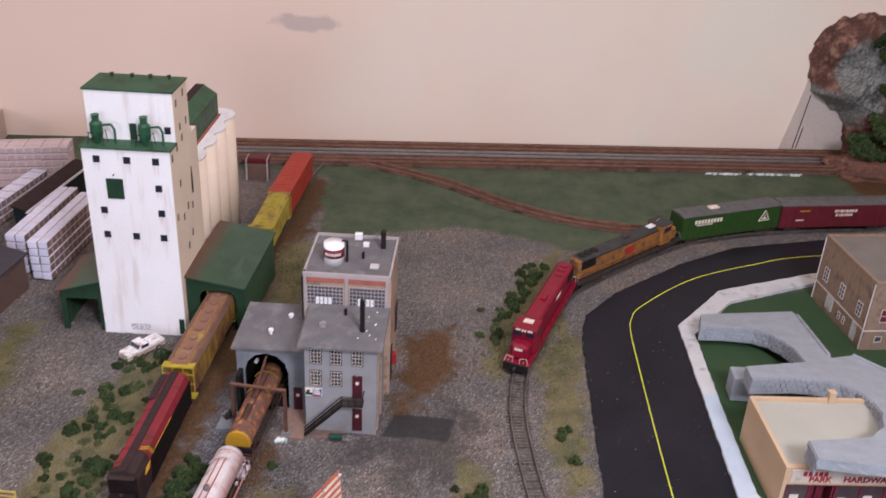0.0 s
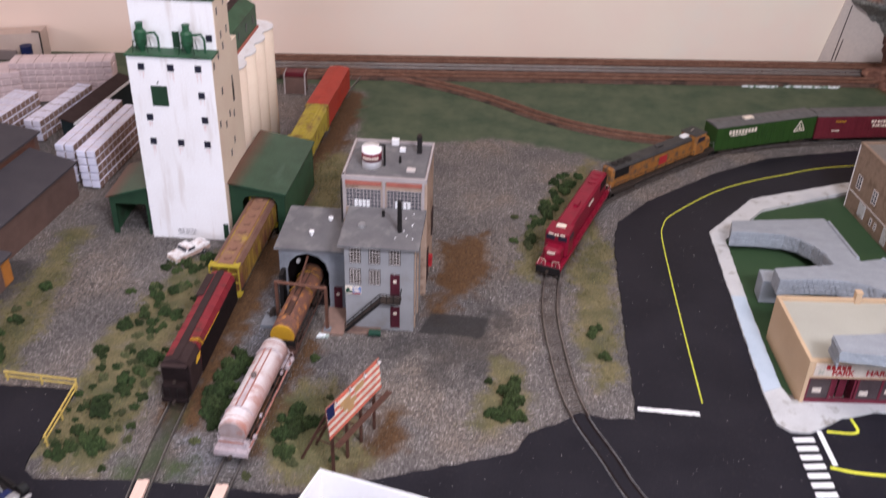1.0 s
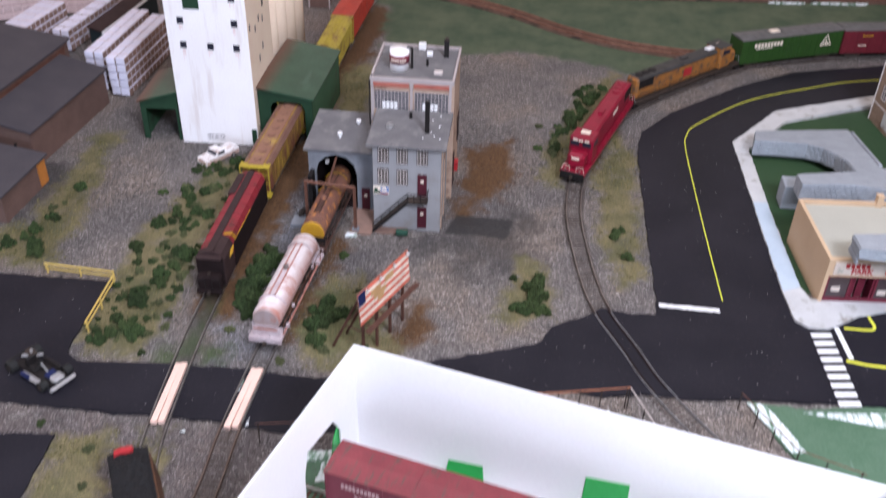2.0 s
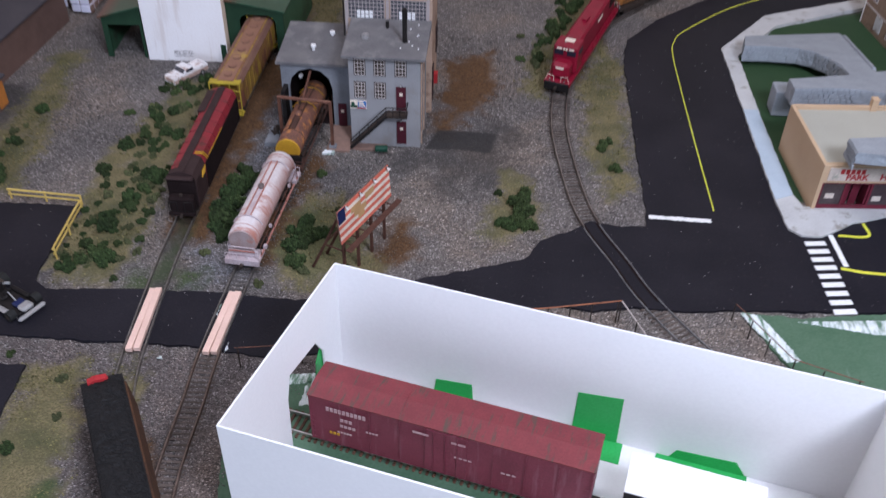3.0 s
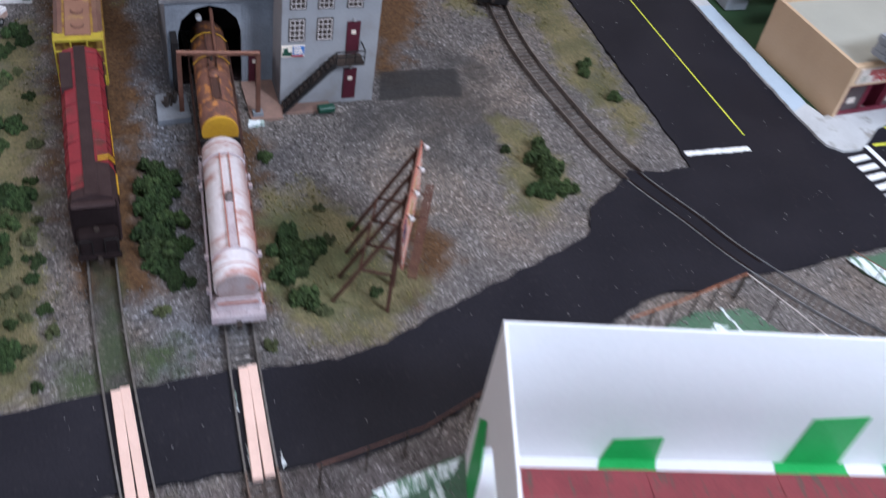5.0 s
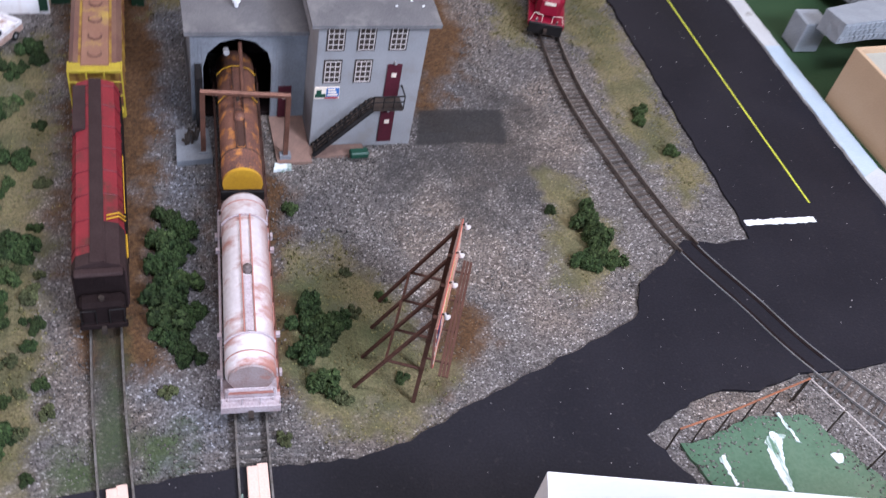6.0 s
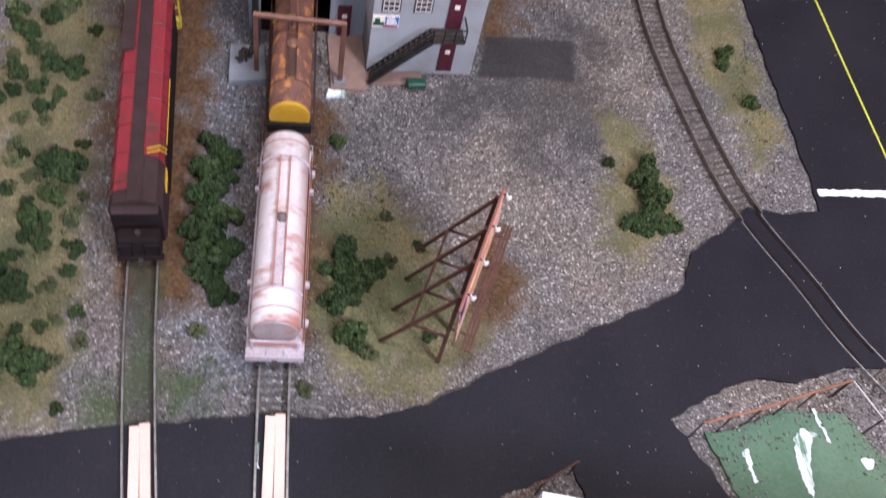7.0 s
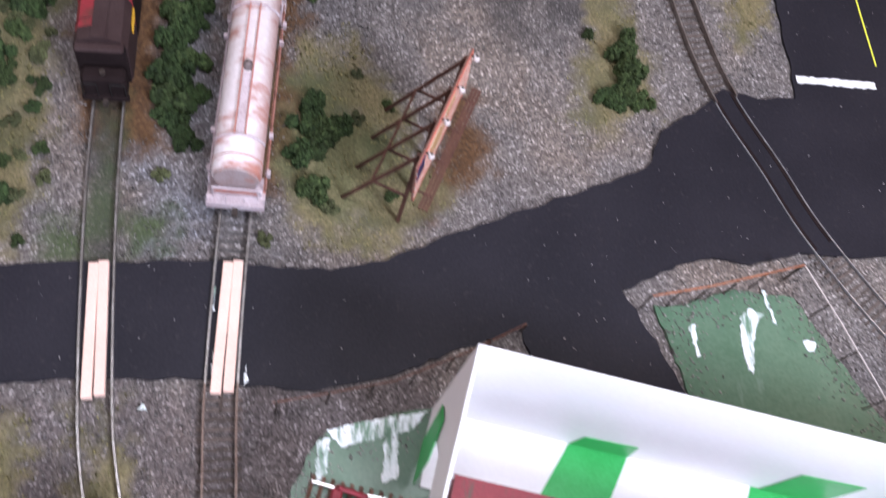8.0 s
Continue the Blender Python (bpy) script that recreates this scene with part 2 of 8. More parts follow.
M_GREYWALL = mat("grey_siding", (0.31, 0.305, 0.315), (0.25, 0.245, 0.255), rough=0.8, scale=40, fine=900, bump=0.15, stain=(0.25, 0.235, 0.23), stain_scale=40, stain_amount=0.28)
M_GREYROOF = mat("grey_shingle", (0.105, 0.10, 0.108), (0.165, 0.157, 0.160), rough=0.85, scale=35, fine=1100, bump=0.4, stain=(0.19, 0.18, 0.18), stain_scale=50, stain_amount=0.3)
M_TANBRICK = mat("tan_brick", (0.46, 0.33, 0.25), (0.36, 0.25, 0.19), rough=0.8, scale=120, fine=900, bump=0.3, stain=(0.22, 0.14, 0.10), stain_scale=45, stain_amount=0.3)
M_BROWNBRICK = mat("brown_brick", (0.29, 0.20, 0.145), (0.21, 0.145, 0.105), rough=0.8, scale=160, fine=900, bump=0.3, stain=(0.14, 0.09, 0.06), stain_scale=45, stain_amount=0.3)
M_BRICKROOF = mat("brownish_roof", (0.20, 0.175, 0.155), (0.15, 0.13, 0.115), rough=0.85, scale=30, fine=800, bump=0.3)
M_REDBAND = mat("red_band", (0.40, 0.13, 0.095), (0.30, 0.09, 0.07), rough=0.75, scale=90, fine=900)
M_TRIM = mat("pale_trim", (0.58, 0.52, 0.50), (0.48, 0.42, 0.40), rough=0.7, scale=60, fine=700)
M_TRIMGREY = mat("grey_pink_trim", (0.40, 0.35, 0.345), (0.33, 0.28, 0.275), rough=0.75, scale=60, fine=700)
M_GLASS = mat("dull_pane", (0.05, 0.055, 0.07), (0.09, 0.09, 0.10), rough=0.18, scale=70, fine=400, bump=0.02, spec=0.6)
M_SHOPGLASS = mat("dim_shop_pane", (0.075, 0.055, 0.058), (0.045, 0.030, 0.034), rough=0.3, scale=70, fine=400, bump=0.02, spec=0.4)
M_MAROON_DOOR = mat("maroon_paint", (0.16, 0.022, 0.04), rough=0.5, scale=70, fine=700)
M_DOORDK = mat("dark_maroon_paint", (0.080, 0.014, 0.024), (0.055, 0.010, 0.017), rough=0.5, scale=70, fine=700)
M_BLACK = mat("black_plastic", (0.0085, 0.0075, 0.0075), (0.016, 0.013, 0.013), rough=0.6, spec=0.22, scale=120, fine=900)
M_BROWNBLACK = mat("brown_black", (0.011, 0.0065, 0.0065), (0.019, 0.012, 0.012), rough=0.9, spec=0.1, scale=90, fine=900)
M_COAL = mat("black_coal", (0.006, 0.006, 0.007), (0.016, 0.015, 0.016), rough=0.65, spec=0.2, scale=300, fine=1500, bump=1.0)
M_IRON = mat("dark_iron", (0.035, 0.028, 0.025), (0.07, 0.05, 0.04), rough=0.6, metal=0.3, scale=120, fine=900)
M_CHROME = mat("bright_metal", (0.85, 0.85, 0.86), rough=0.15, metal=1.0, scale=100, fine=900, bump=0.02)
M_YELLOW = mat("yellow_paint", (0.52, 0.29, 0.018), (0.42, 0.22, 0.018), rough=0.7, scale=70, fine=700)
M_LINE = mat("yellow_line", (0.74, 0.74, 0.07), (0.62, 0.62, 0.055), rough=0.6, scale=200, fine=900)
M_WHITELINE = mat("white_line", (0.85, 0.85, 0.86), (0.75, 0.75, 0.76), rough=0.6, scale=250, fine=900)
M_WOODBAR = mat("yellow_wood", (0.68, 0.50, 0.14), (0.54, 0.38, 0.10), rough=0.6, scale=120, fine=900)
M_SIDEWALK = mat("pale_sidewalk", (0.54, 0.54, 0.545), (0.45, 0.445, 0.45), rough=0.8, scale=40, fine=800, bump=0.2, stain=(0.30, 0.28, 0.26), stain_scale=70, stain_amount=0.22)
M_FOAMSTONE = mat("grey_foam_stone", (0.33, 0.355, 0.395), (0.265, 0.285, 0.315), rough=0.85, scale=60, fine=600, bump=0.5)
M_TANSTUCCO = mat("tan_stucco", (0.56, 0.40, 0.26), (0.50, 0.35, 0.225), rough=0.75, scale=25, fine=700, bump=0.05)
M_SHOPROOF = mat("shop_roof_grey", (0.41, 0.40, 0.345), (0.365, 0.355, 0.305), rough=0.85, scale=20, fine=700, bump=0.08)
M_SIGN = mat("sign_cream", (0.72, 0.62, 0.55), rough=0.5, scale=60, fine=600, bump=0)
M_BUMPER = mat("worn_red_plastic", (0.22, 0.02, 0.03), (0.14, 0.015, 0.02), rough=0.5, scale=120, fine=900)
M_SIGNRED = mat("sign_red", (0.42, 0.03, 0.035), rough=0.5, scale=60, fine=600, bump=0)
M_FOAMBOARD = mat("white_foamboard", (0.80, 0.79, 0.80), (0.765, 0.755, 0.765), rough=0.45, scale=8, fine=400, bump=0.02)
M_TAPE = mat("green_tape", (0.035, 0.34, 0.075), (0.05, 0.40, 0.10), rough=0.4, scale=50, fine=500, bump=0.03)
M_REDCAR = mat("red_car_paint", (0.245, 0.024, 0.032), (0.170, 0.018, 0.024), rough=0.5, spec=0.3, scale=50, fine=900, stain=(0.10, 0.03, 0.025), stain_scale=60, stain_amount=0.28)
M_LOCORED = mat("red_loco_paint", (0.25, 0.007, 0.028), (0.17, 0.006, 0.020), rough=0.42, scale=60, fine=900)
M_MAROON = mat("maroon_car_paint", (0.135, 0.018, 0.026), (0.095, 0.013, 0.020), rough=0.45, scale=60, fine=900)
M_PLUM = mat("faded_plum_paint", (0.165, 0.032, 0.052), (0.120, 0.022, 0.036), rough=0.5, scale=40, fine=700, stain=(0.20, 0.075, 0.095), stain_scale=120, stain_amount=0.25, stretch=(1, 1, 0.12))
M_MAROONROOF = mat("red_oxide_roof", (0.200, 0.040, 0.046), (0.150, 0.031, 0.037), rough=0.55, scale=50, fine=700, stain=(0.085, 0.055, 0.045), stain_scale=250, stain_amount=0.30, stretch=(1, 0.13, 1))
M_ORANGE = mat("orange_loco_paint", (0.34, 0.145, 0.030), (0.23, 0.088, 0.026), rough=0.55, scale=60, fine=900, stain=(0.10, 0.065, 0.045), stain_scale=110, stain_amount=0.42)
M_DARKTOP = mat("sooty_grey_top", (0.060, 0.056, 0.054), (0.032, 0.029, 0.028), rough=0.65, scale=80, fine=900)
M_GREENCAR = mat("green_car_paint", (0.026, 0.068, 0.014), (0.020, 0.050, 0.012), rough=0.42, scale=60, fine=900)
M_GREYTOP = mat("grey_car_roof", (0.13, 0.125, 0.125), (0.085, 0.08, 0.08), rough=0.6, scale=80, fine=900)
M_RUSTTANK = mat("rusty_tank", (0.210, 0.094, 0.062), (0.095, 0.046, 0.038), rough=0.6, scale=60, fine=900, bump=0.25, stain=(0.50, 0.20, 0.048), stain_scale=105, stain_amount=0.32)
M_PINKTANK = mat("faded_white_tank", (0.66, 0.61, 0.62), (0.56, 0.495, 0.50), rough=0.45, scale=40, fine=300, bump=0.04, stain=(0.40, 0.20, 0.165), stain_scale=75, stain_amount=0.38, stretch=(1.1, 0.45, 0.35))
# Rust along the right flank, with that side's shade painted in.
edge_tint(M_PINKTANK, 1, -0.0075, -0.0140, (0.33, 0.115, 0.075), 0.65, 90.0, 0.008)
M_TANKEND = mat("dirty_tank_end", (0.36, 0.30, 0.30), (0.27, 0.19, 0.18), rough=0.6, scale=90, fine=900, stain=(0.36, 0.15, 0.11), stain_scale=70, stain_amount=0.25)
M_TANKRUST = mat("red_rust_paint", (0.44, 0.21, 0.17), (0.36, 0.15, 0.12), rough=0.6, scale=70, fine=900)
M_HOPPER = mat("mustard_hopper", (0.36, 0.235, 0.03), (0.24, 0.13, 0.03), rough=0.65, scale=45, fine=900, stain=(0.15, 0.058, 0.034), stain_scale=55, stain_amount=0.58, stretch=(1, 1, 0.35))
M_HOPPERSLOPE = mat("purple_brown_slope", (0.13, 0.062, 0.052), (0.19, 0.105, 0.07), rough=0.7, scale=50, fine=900)
M_HOPPERROOF = mat("rusty_hopper_roof", (0.27, 0.145, 0.095), (0.215, 0.105, 0.072), rough=0.7, scale=40, fine=900, stain=(0.44, 0.30, 0.06), stain_scale=30, stain_amount=0.30)
M_YELLOWCAR = mat("dull_yellow_car", (0.40, 0.31, 0.04), (0.30, 0.23, 0.04), rough=0.6, scale=60, fine=900, stain=(0.20, 0.12, 0.04), stain_scale=60, stain_amount=0.35)
M_ORANGERED = mat("orange_red_car", (0.42, 0.050, 0.028), (0.31, 0.038, 0.026), rough=0.5, scale=60, fine=900)
M_BROWNROOF = mat("dark_brown_roof", (0.028, 0.015, 0.015), (0.045, 0.027, 0.026), rough=0.75, spec=0.2, scale=80, fine=900)
M_RUSTWOOD = mat("stained_timber", (0.060, 0.027, 0.020), (0.105, 0.048, 0.033), rough=0.75, scale=150, fine=1200, bump=0.2)
M_RUSTBAR = mat("rust_red_rail", (0.19, 0.088, 0.060), (0.105, 0.050, 0.036), rough=0.45, metal=0.35, scale=150, fine=1200)
M_BLUE = mat("dark_blue", (0.012, 0.02, 0.085), rough=0.5, scale=90, fine=900)
M_BLUESIGN = mat("blue_sign", (0.05, 0.16, 0.45), rough=0.5, scale=90, fine=900)
M_FLAGRED = mat("billboard_red", (0.70, 0.17, 0.11), rough=0.55, scale=90, fine=900)
M_LETTER = mat("faded_lettering", (0.50, 0.37, 0.37), (0.34, 0.20, 0.22), rough=0.6, scale=300, fine=900, bump=0)
M_FLAGWHITE = mat("billboard_white", (0.86, 0.74, 0.62), rough=0.55, scale=90, fine=900)
M_PANELBACK = mat("billboard_back", (0.15, 0.072, 0.055), (0.21, 0.105, 0.08), rough=0.6, scale=90, fine=900)
M_TAN = mat("billboard_tan", (0.55, 0.33, 0.15), rough=0.55, scale=90, fine=900)
M_WAREWALL = mat("brown_warehouse_wall", (0.150, 0.092, 0.076), (0.105, 0.064, 0.053), rough=0.75, scale=40, fine=800, bump=0.2)
M_WAREROOF = mat("slate_warehouse_roof", (0.050, 0.045, 0.054), (0.068, 0.061, 0.068), rough=0.7, scale=30, fine=800, bump=0.2)
M_ORANGEDOOR = mat("orange_door", (0.50, 0.19, 0.04), rough=0.6, scale=90, fine=900)
M_LUMBER = mat("wrapped_lumber", (0.72, 0.70, 0.80), (0.60, 0.58, 0.72), rough=0.5, scale=90, fine=700, bump=0.1, rnd=0.06)
M_LUMBERPINK = mat("pink_wrapped_lumber", (0.70, 0.56, 0.56), (0.56, 0.43, 0.43), rough=0.55, scale=110, fine=700, bump=0.15, rnd=0.06)
M_LUMBERPALE = mat("pale_pink_lumber_side", (0.60, 0.47, 0.47), (0.46, 0.34, 0.34), rough=0.6, scale=130, fine=900, bump=0.3, rnd=0.1)
M_LUMBERSIDE = mat("bare_lumber_side", (0.31, 0.205, 0.165), (0.19, 0.120, 0.098), rough=0.7, scale=130, fine=900, bump=0.3, rnd=0.1)
M_RIVER = mat("green_river_paint", (0.068, 0.128, 0.078), (0.100, 0.165, 0.110), rough=0.3, scale=30, fine=500, bump=0.2, stain=(0.15, 0.22, 0.17), stain_scale=45, stain_amount=-0.02, stretch=(1.6, 0.4, 1))
M_FOAM = mat("white_water_paint", (0.82, 0.84, 0.87), (0.62, 0.69, 0.70), rough=0.35, scale=120, fine=700, bump=0.4, stain=(0.11, 0.20, 0.13), stain_scale=120, stain_amount=0.50, stretch=(1.6, 0.35, 1))
M_ROCK = mat("red_brown_rock", (0.21, 0.095, 0.065), (0.10, 0.05, 0.038), rough=0.85, scale=22, fine=300, bump=0.8, stain=(0.36, 0.20, 0.13), stain_scale=25, stain_amount=0.1)
def cliff_material():
    m = mat("cliff_plaster", (0.145, 0.066, 0.049), (0.052, 0.026, 0.022), rough=0.85, scale=26, fine=260, bump=0.8, stain=(0.27, 0.15, 0.105), stain_scale=38, stain_amount=0.4)
    nt = m.node_tree
    b = nt.nodes["Principled BSDF"]
    src = b.inputs["Base Color"].links[0].from_socket
    a = nt.nodes.new("ShaderNodeAttribute")
    a.attribute_name = "grey"
    no = nt.nodes.new("ShaderNodeTexNoise")
    no.inputs["Scale"].default_value, no.inputs["Detail"].default_value = 55, 8
    r = nt.nodes.new("ShaderNodeValToRGB")
    for k, (p, c) in zip(r.color_ramp.elements, ((0.32, (0.060, 0.060, 0.054, 1)), (0.66, (0.27, 0.27, 0.25, 1)))):
        k.position, k.color = p, c
    nt.links.new(no.outputs[0], r.inputs[0])
    mx = nt.nodes.new("ShaderNodeMix")
    mx.data_type = "RGBA"
    nt.links.new(a.outputs["Fac"], mx.inputs[0])
    nt.links.new(src, mx.inputs[6])
    nt.links.new(r.outputs[0], mx.inputs[7])
    nt.links.new(mx.outputs[2], b.inputs["Base Color"])
    return m


M_CLIFF = cliff_material()
M_BUSH = mat("bush_foam", (0.018, 0.032, 0.010), (0.058, 0.080, 0.027), rough=0.9, scale=400, fine=1500, bump=0.6, rnd=0.3, island=0.5)
M_BUSH_DK = mat("dark_bush_foam", (0.013, 0.026, 0.008), (0.046, 0.070, 0.023), rough=0.9, scale=400, fine=1500, bump=0.6, rnd=0.3, island=0.5)
M_BUSH_OLIVE = mat("olive_foam", (0.060, 0.070, 0.028), (0.105, 0.110, 0.052), rough=0.9, scale=400, fine=1500, bump=0.6, rnd=0.3, island=0.45)
M_TURF = mat("turf_flakes", (0.25, 0.212, 0.098), (0.108, 0.106, 0.043), rough=0.9, scale=45, fine=800, bump=0, island=0.45)
M_GRAVEL = mat("loose_gravel", (0.25, 0.228, 0.219), (0.066, 0.058, 0.055), rough=0.6, spec=0.4, scale=700, fine=900, bump=0, island=0.7)
M_PICKUP = mat("white_pickup_paint", (0.78, 0.76, 0.77), (0.70, 0.66, 0.66), rough=0.4, scale=70, fine=700, stain=(0.36, 0.22, 0.17), stain_scale=90, stain_amount=0.34)
M_PICKUPRUST = mat("rusty_body_paint", (0.30, 0.17, 0.13), (0.50, 0.38, 0.33), rough=0.6, scale=160, fine=900)
M_RUBBER = mat("rubber", (0.02, 0.02, 0.02), rough=0.8, scale=200, fine=900)
M_SILVER = mat("silver_plastic", (0.37, 0.36, 0.36), (0.27, 0.26, 0.26), rough=0.4, metal=0.25, scale=90, fine=900)
M_CEMENT = mat("blue_grey_cement", (0.23, 0.24, 0.265), (0.17, 0.175, 0.195), rough=0.8, scale=60, fine=900, bump=0.3)
M_PINKPAVE = mat("pink_paving", (0.27, 0.165, 0.13), (0.20, 0.13, 0.105), rough=0.8, scale=150, fine=900, bump=0.3)
M_DUMPSTER = mat("green_bin", (0.018, 0.065, 0.042), rough=0.4, scale=90, fine=900)


# ---- building helpers ----
def finish(name, bm, material, smooth=False):
    me = bpy.data.meshes.new(name)
    bmesh.ops.recalc_face_normals(bm, faces=bm.faces)
    bm.to_mesh(me)
    bm.free()
    me.materials.append(material)
    if smooth:
        for p in me.polygons:
            p.use_smooth = True
    return me


def part(name, bm, material, parent, label="", smooth=False):
    ob = new(name, finish(name, bm, material, smooth))
    ob.parent = parent
    if label:
        ob["label"] = label
    return ob


def thing(name, m, label, category, group="", kind=""):
    ob = new(name)
    ob.empty_display_size = 0.01
    ob.matrix_world = m
    return tagged(ob, label, category, group, kind)


def whole(name, bm, material, label, category, group="", kind="", m=None, smooth=False):
    ob = new(name, finish(name, bm, material, smooth))
    if m is not None:
        ob.matrix_world = m
    return tagged(ob, label, category, group, kind)


def box(bm, x0, x1, y0, y1, z0, z1, bevel=0.0, m=None):
    c = bmesh.ops.create_cube(bm, size=1.0)["verts"]
    for v in c:
        v.co = Vector((x0 + (v.co.x + 0.5) * (x1 - x0), y0 + (v.co.y + 0.5) * (y1 - y0), z0 + (v.co.z + 0.5) * (z1 - z0)))
    if bevel:
        e = list({e for v in c for e in v.link_edges})
        r = bmesh.ops.bevel(bm, geom=e, offset=bevel, segments=1, affect="EDGES", profile=0.5)
        c = list({v for f in r["faces"] for v in f.verts})
    if m is not None:
        bmesh.ops.transform(bm, matrix=m, verts=c)
    return c


def boxes(*args, bevel=0.0):
    bm = bmesh.new()
    for a in args:
        box(bm, *a, bevel=bevel)
    return bm


def tube(bm, p, q, r, seg=8, r2=None):
    p, q = Vector(p), Vector(q)
    d = q - p
    m = Matrix.Translation((p + q) / 2) @ d.to_track_quat("Z", "Y").to_matrix().to_4x4()
    return bmesh.ops.create_cone(bm, cap_ends=True, segments=seg, radius1=r, radius2=r if r2 is None else r2, depth=d.length, matrix=m)["verts"]


def tubes(*args, seg=8):
    bm = bmesh.new()
    for p, q, r in args:
        tube(bm, p, q, r, seg)
    return bm


def prism(bm, poly, z0, z1, m=None):
    lo = [bm.verts.new((x, y, z0)) for x, y in poly]
    hi = [bm.verts.new((x, y, z1)) for x, y in poly]
    k = len(poly)
    bm.faces.new(hi)
    bm.faces.new(lo[::-1])
    for i in range(k):
        bm.faces.new((lo[i], lo[(i + 1) % k], hi[(i + 1) % k], hi[i]))
    if m is not None:
        bmesh.ops.transform(bm, matrix=m, verts=lo + hi)
    return lo + hi


def extrude_x(bm, prof, x0, x1):
    """A profile in y, z swept from x0 to x1."""
    a = [bm.verts.new((x0, y, z)) for y, z in prof]
    b = [bm.verts.new((x1, y, z)) for y, z in prof]
    k = len(prof)
    bm.faces.new(a)
    bm.faces.new(b[::-1])
    for i in range(k):
        bm.faces.new((a[i], b[i], b[(i + 1) % k], a[(i + 1) % k]))
    return a + b


def spline(pts, step=0.004):
    """A smooth line through plan points, evenly stepped."""
    p = [Vector((*q, 0)) for q in pts]
    p = [2 * p[0] - p[1], *p, 2 * p[-1] - p[-2]]
    out = []
    for i in range(1, len(p) - 2):
        for k in range(40):
            t = k / 40
            a, b, c, d = p[i - 1], p[i], p[i + 1], p[i + 2]
            out.append(0.5 * (2 * b + (c - a) * t + (2 * a - 5 * b + 4 * c - d) * t * t + (3 * b - a - 3 * c + d) * t ** 3))
    out.append(p[-2])
    res, need = [out[0]], step
    for a, b in zip(out, out[1:]):
        seg = (b - a).length
        while seg >= need > 0:
            a = a + (b - a) * (need / seg)
            res.append(a.copy())
            seg, need = (b - a).length, step
        need -= seg
    return res


def sweep(bm, line, off, w, z0, z1, keep=None):
    """A bar of width w swept along a plan line at a sideways offset."""
    prev = None
    for i, p in enumerate(line):
        d = (line[min(i + 1, len(line) - 1)] - line[max(i - 1, 0)]).normalized()
        n = Vector((-d.y, d.x, 0))
        if keep and not keep(p):
            prev = None
            continue
        ring = [bm.verts.new(p + n * (off + s * w / 2) + Vector((0, 0, z))) for s, z in ((-1, z0), (1, z0), (1, z1), (-1, z1))]
        if prev:
            for k in range(4):
                bm.faces.new((prev[k], ring[k], ring[(k + 1) % 4], prev[(k + 1) % 4]))
        else:
            bm.faces.new(ring)
        prev = ring
    if prev:
        bm.faces.new(prev[::-1])


def along(line, s, step=0.004):
    """Place and heading at s metres along a stepped line."""
    i = min(max(s / step, 0), len(line) - 2)
    k = int(i)
    p = line[k].lerp(line[k + 1], i - k)
    return p


def nearest(line, y):
    """Metres along the line where it first passes y."""
    return next(i for i, p in enumerate(line) if p.y >= y) * 0.004


def chord(line, s, length, z=0.0):
    """The pose of a vehicle whose middle lies at s: its own x axis runs along the track."""
    a, b = along(line, s - length * 0.33), along(line, s + length * 0.33)
    c = (a + b) / 2
    return Matrix.Translation((c.x, c.y, z)) @ pose(0, 0, 0, 0, 0, math.degrees(math.atan2(b.y - a.y, b.x - a.x)))


def inside(poly, px, py):
    hit = np.zeros(px.shape, bool)
    k = len(poly)
    for i in range(k):
        (x0, y0), (x1, y1) = poly[i], poly[(i + 1) % k]
        if y0 != y1:
            hit ^= ((y0 > py) != (y1 > py)) & (px < (x1 - x0) * (py - y0) / (y1 - y0) + x0)
    return hit


def edge_distance(poly, px, py, closed=True):
    best = np.full(px.shape, 9.0)
    k = len(poly)
    for i in range(k if closed else k - 1):
        (x0, y0), (x1, y1) = poly[i], poly[(i + 1) % k]
        dx, dy = x1 - x0, y1 - y0
        t = np.clip(((px - x0) * dx + (py - y0) * dy) / (dx * dx + dy * dy + 1e-12), 0, 1)
        best = np.minimum(best, np.hypot(px - x0 - t * dx, py - y0 - t * dy))
    return best


def lattice(px, py, cell, seed):
    """Smooth random values from 0 to 1 with the given cell size."""
    r = np.random.RandomState(seed)
    g = r.rand(257, 257)
    u, v = px / cell + 31.7, py / cell + 17.3
    i, j = np.floor(u).astype(int), np.floor(v).astype(int)
    fu, fv = u - i, v - j
    fu, fv = fu * fu * (3 - 2 * fu), fv * fv * (3 - 2 * fv)
    a = lambda s, t: g[(i + s) % 257, (j + t) % 257]
    return (a(0, 0) * (1 - fu) + a(1, 0) * fu) * (1 - fv) + (a(0, 1) * (1 - fu) + a(1, 1) * fu) * fv


def zone(poly, px, py, soft=0.012, seed=3):
    """Cover from 0 to 1 inside an outline, with a ragged, thinning edge."""
    d = edge_distance(poly, px, py) * np.where(inside(poly, px, py), 1, -1)
    rag = (lattice(px, py, 0.022, seed) - 0.5) * 1.6 + (lattice(px, py, 0.006, seed + 1) - 0.5) * 1.2
    return np.clip(d / soft + 0.5 + rag * 0.8, 0, 1)


def letters(body, size, material, parent, m, name="lettering"):
    cu = bpy.data.curves.new(name, "FONT")
    cu.body, cu.size, cu.extrude, cu.align_x, cu.align_y = body, size, 0.0002, "CENTER", "CENTER"
    cu.offset = 0.00030
    cu.materials.append(material)
    ob = new(name, cu)
    ob.parent, ob.matrix_local = parent, m
    return ob


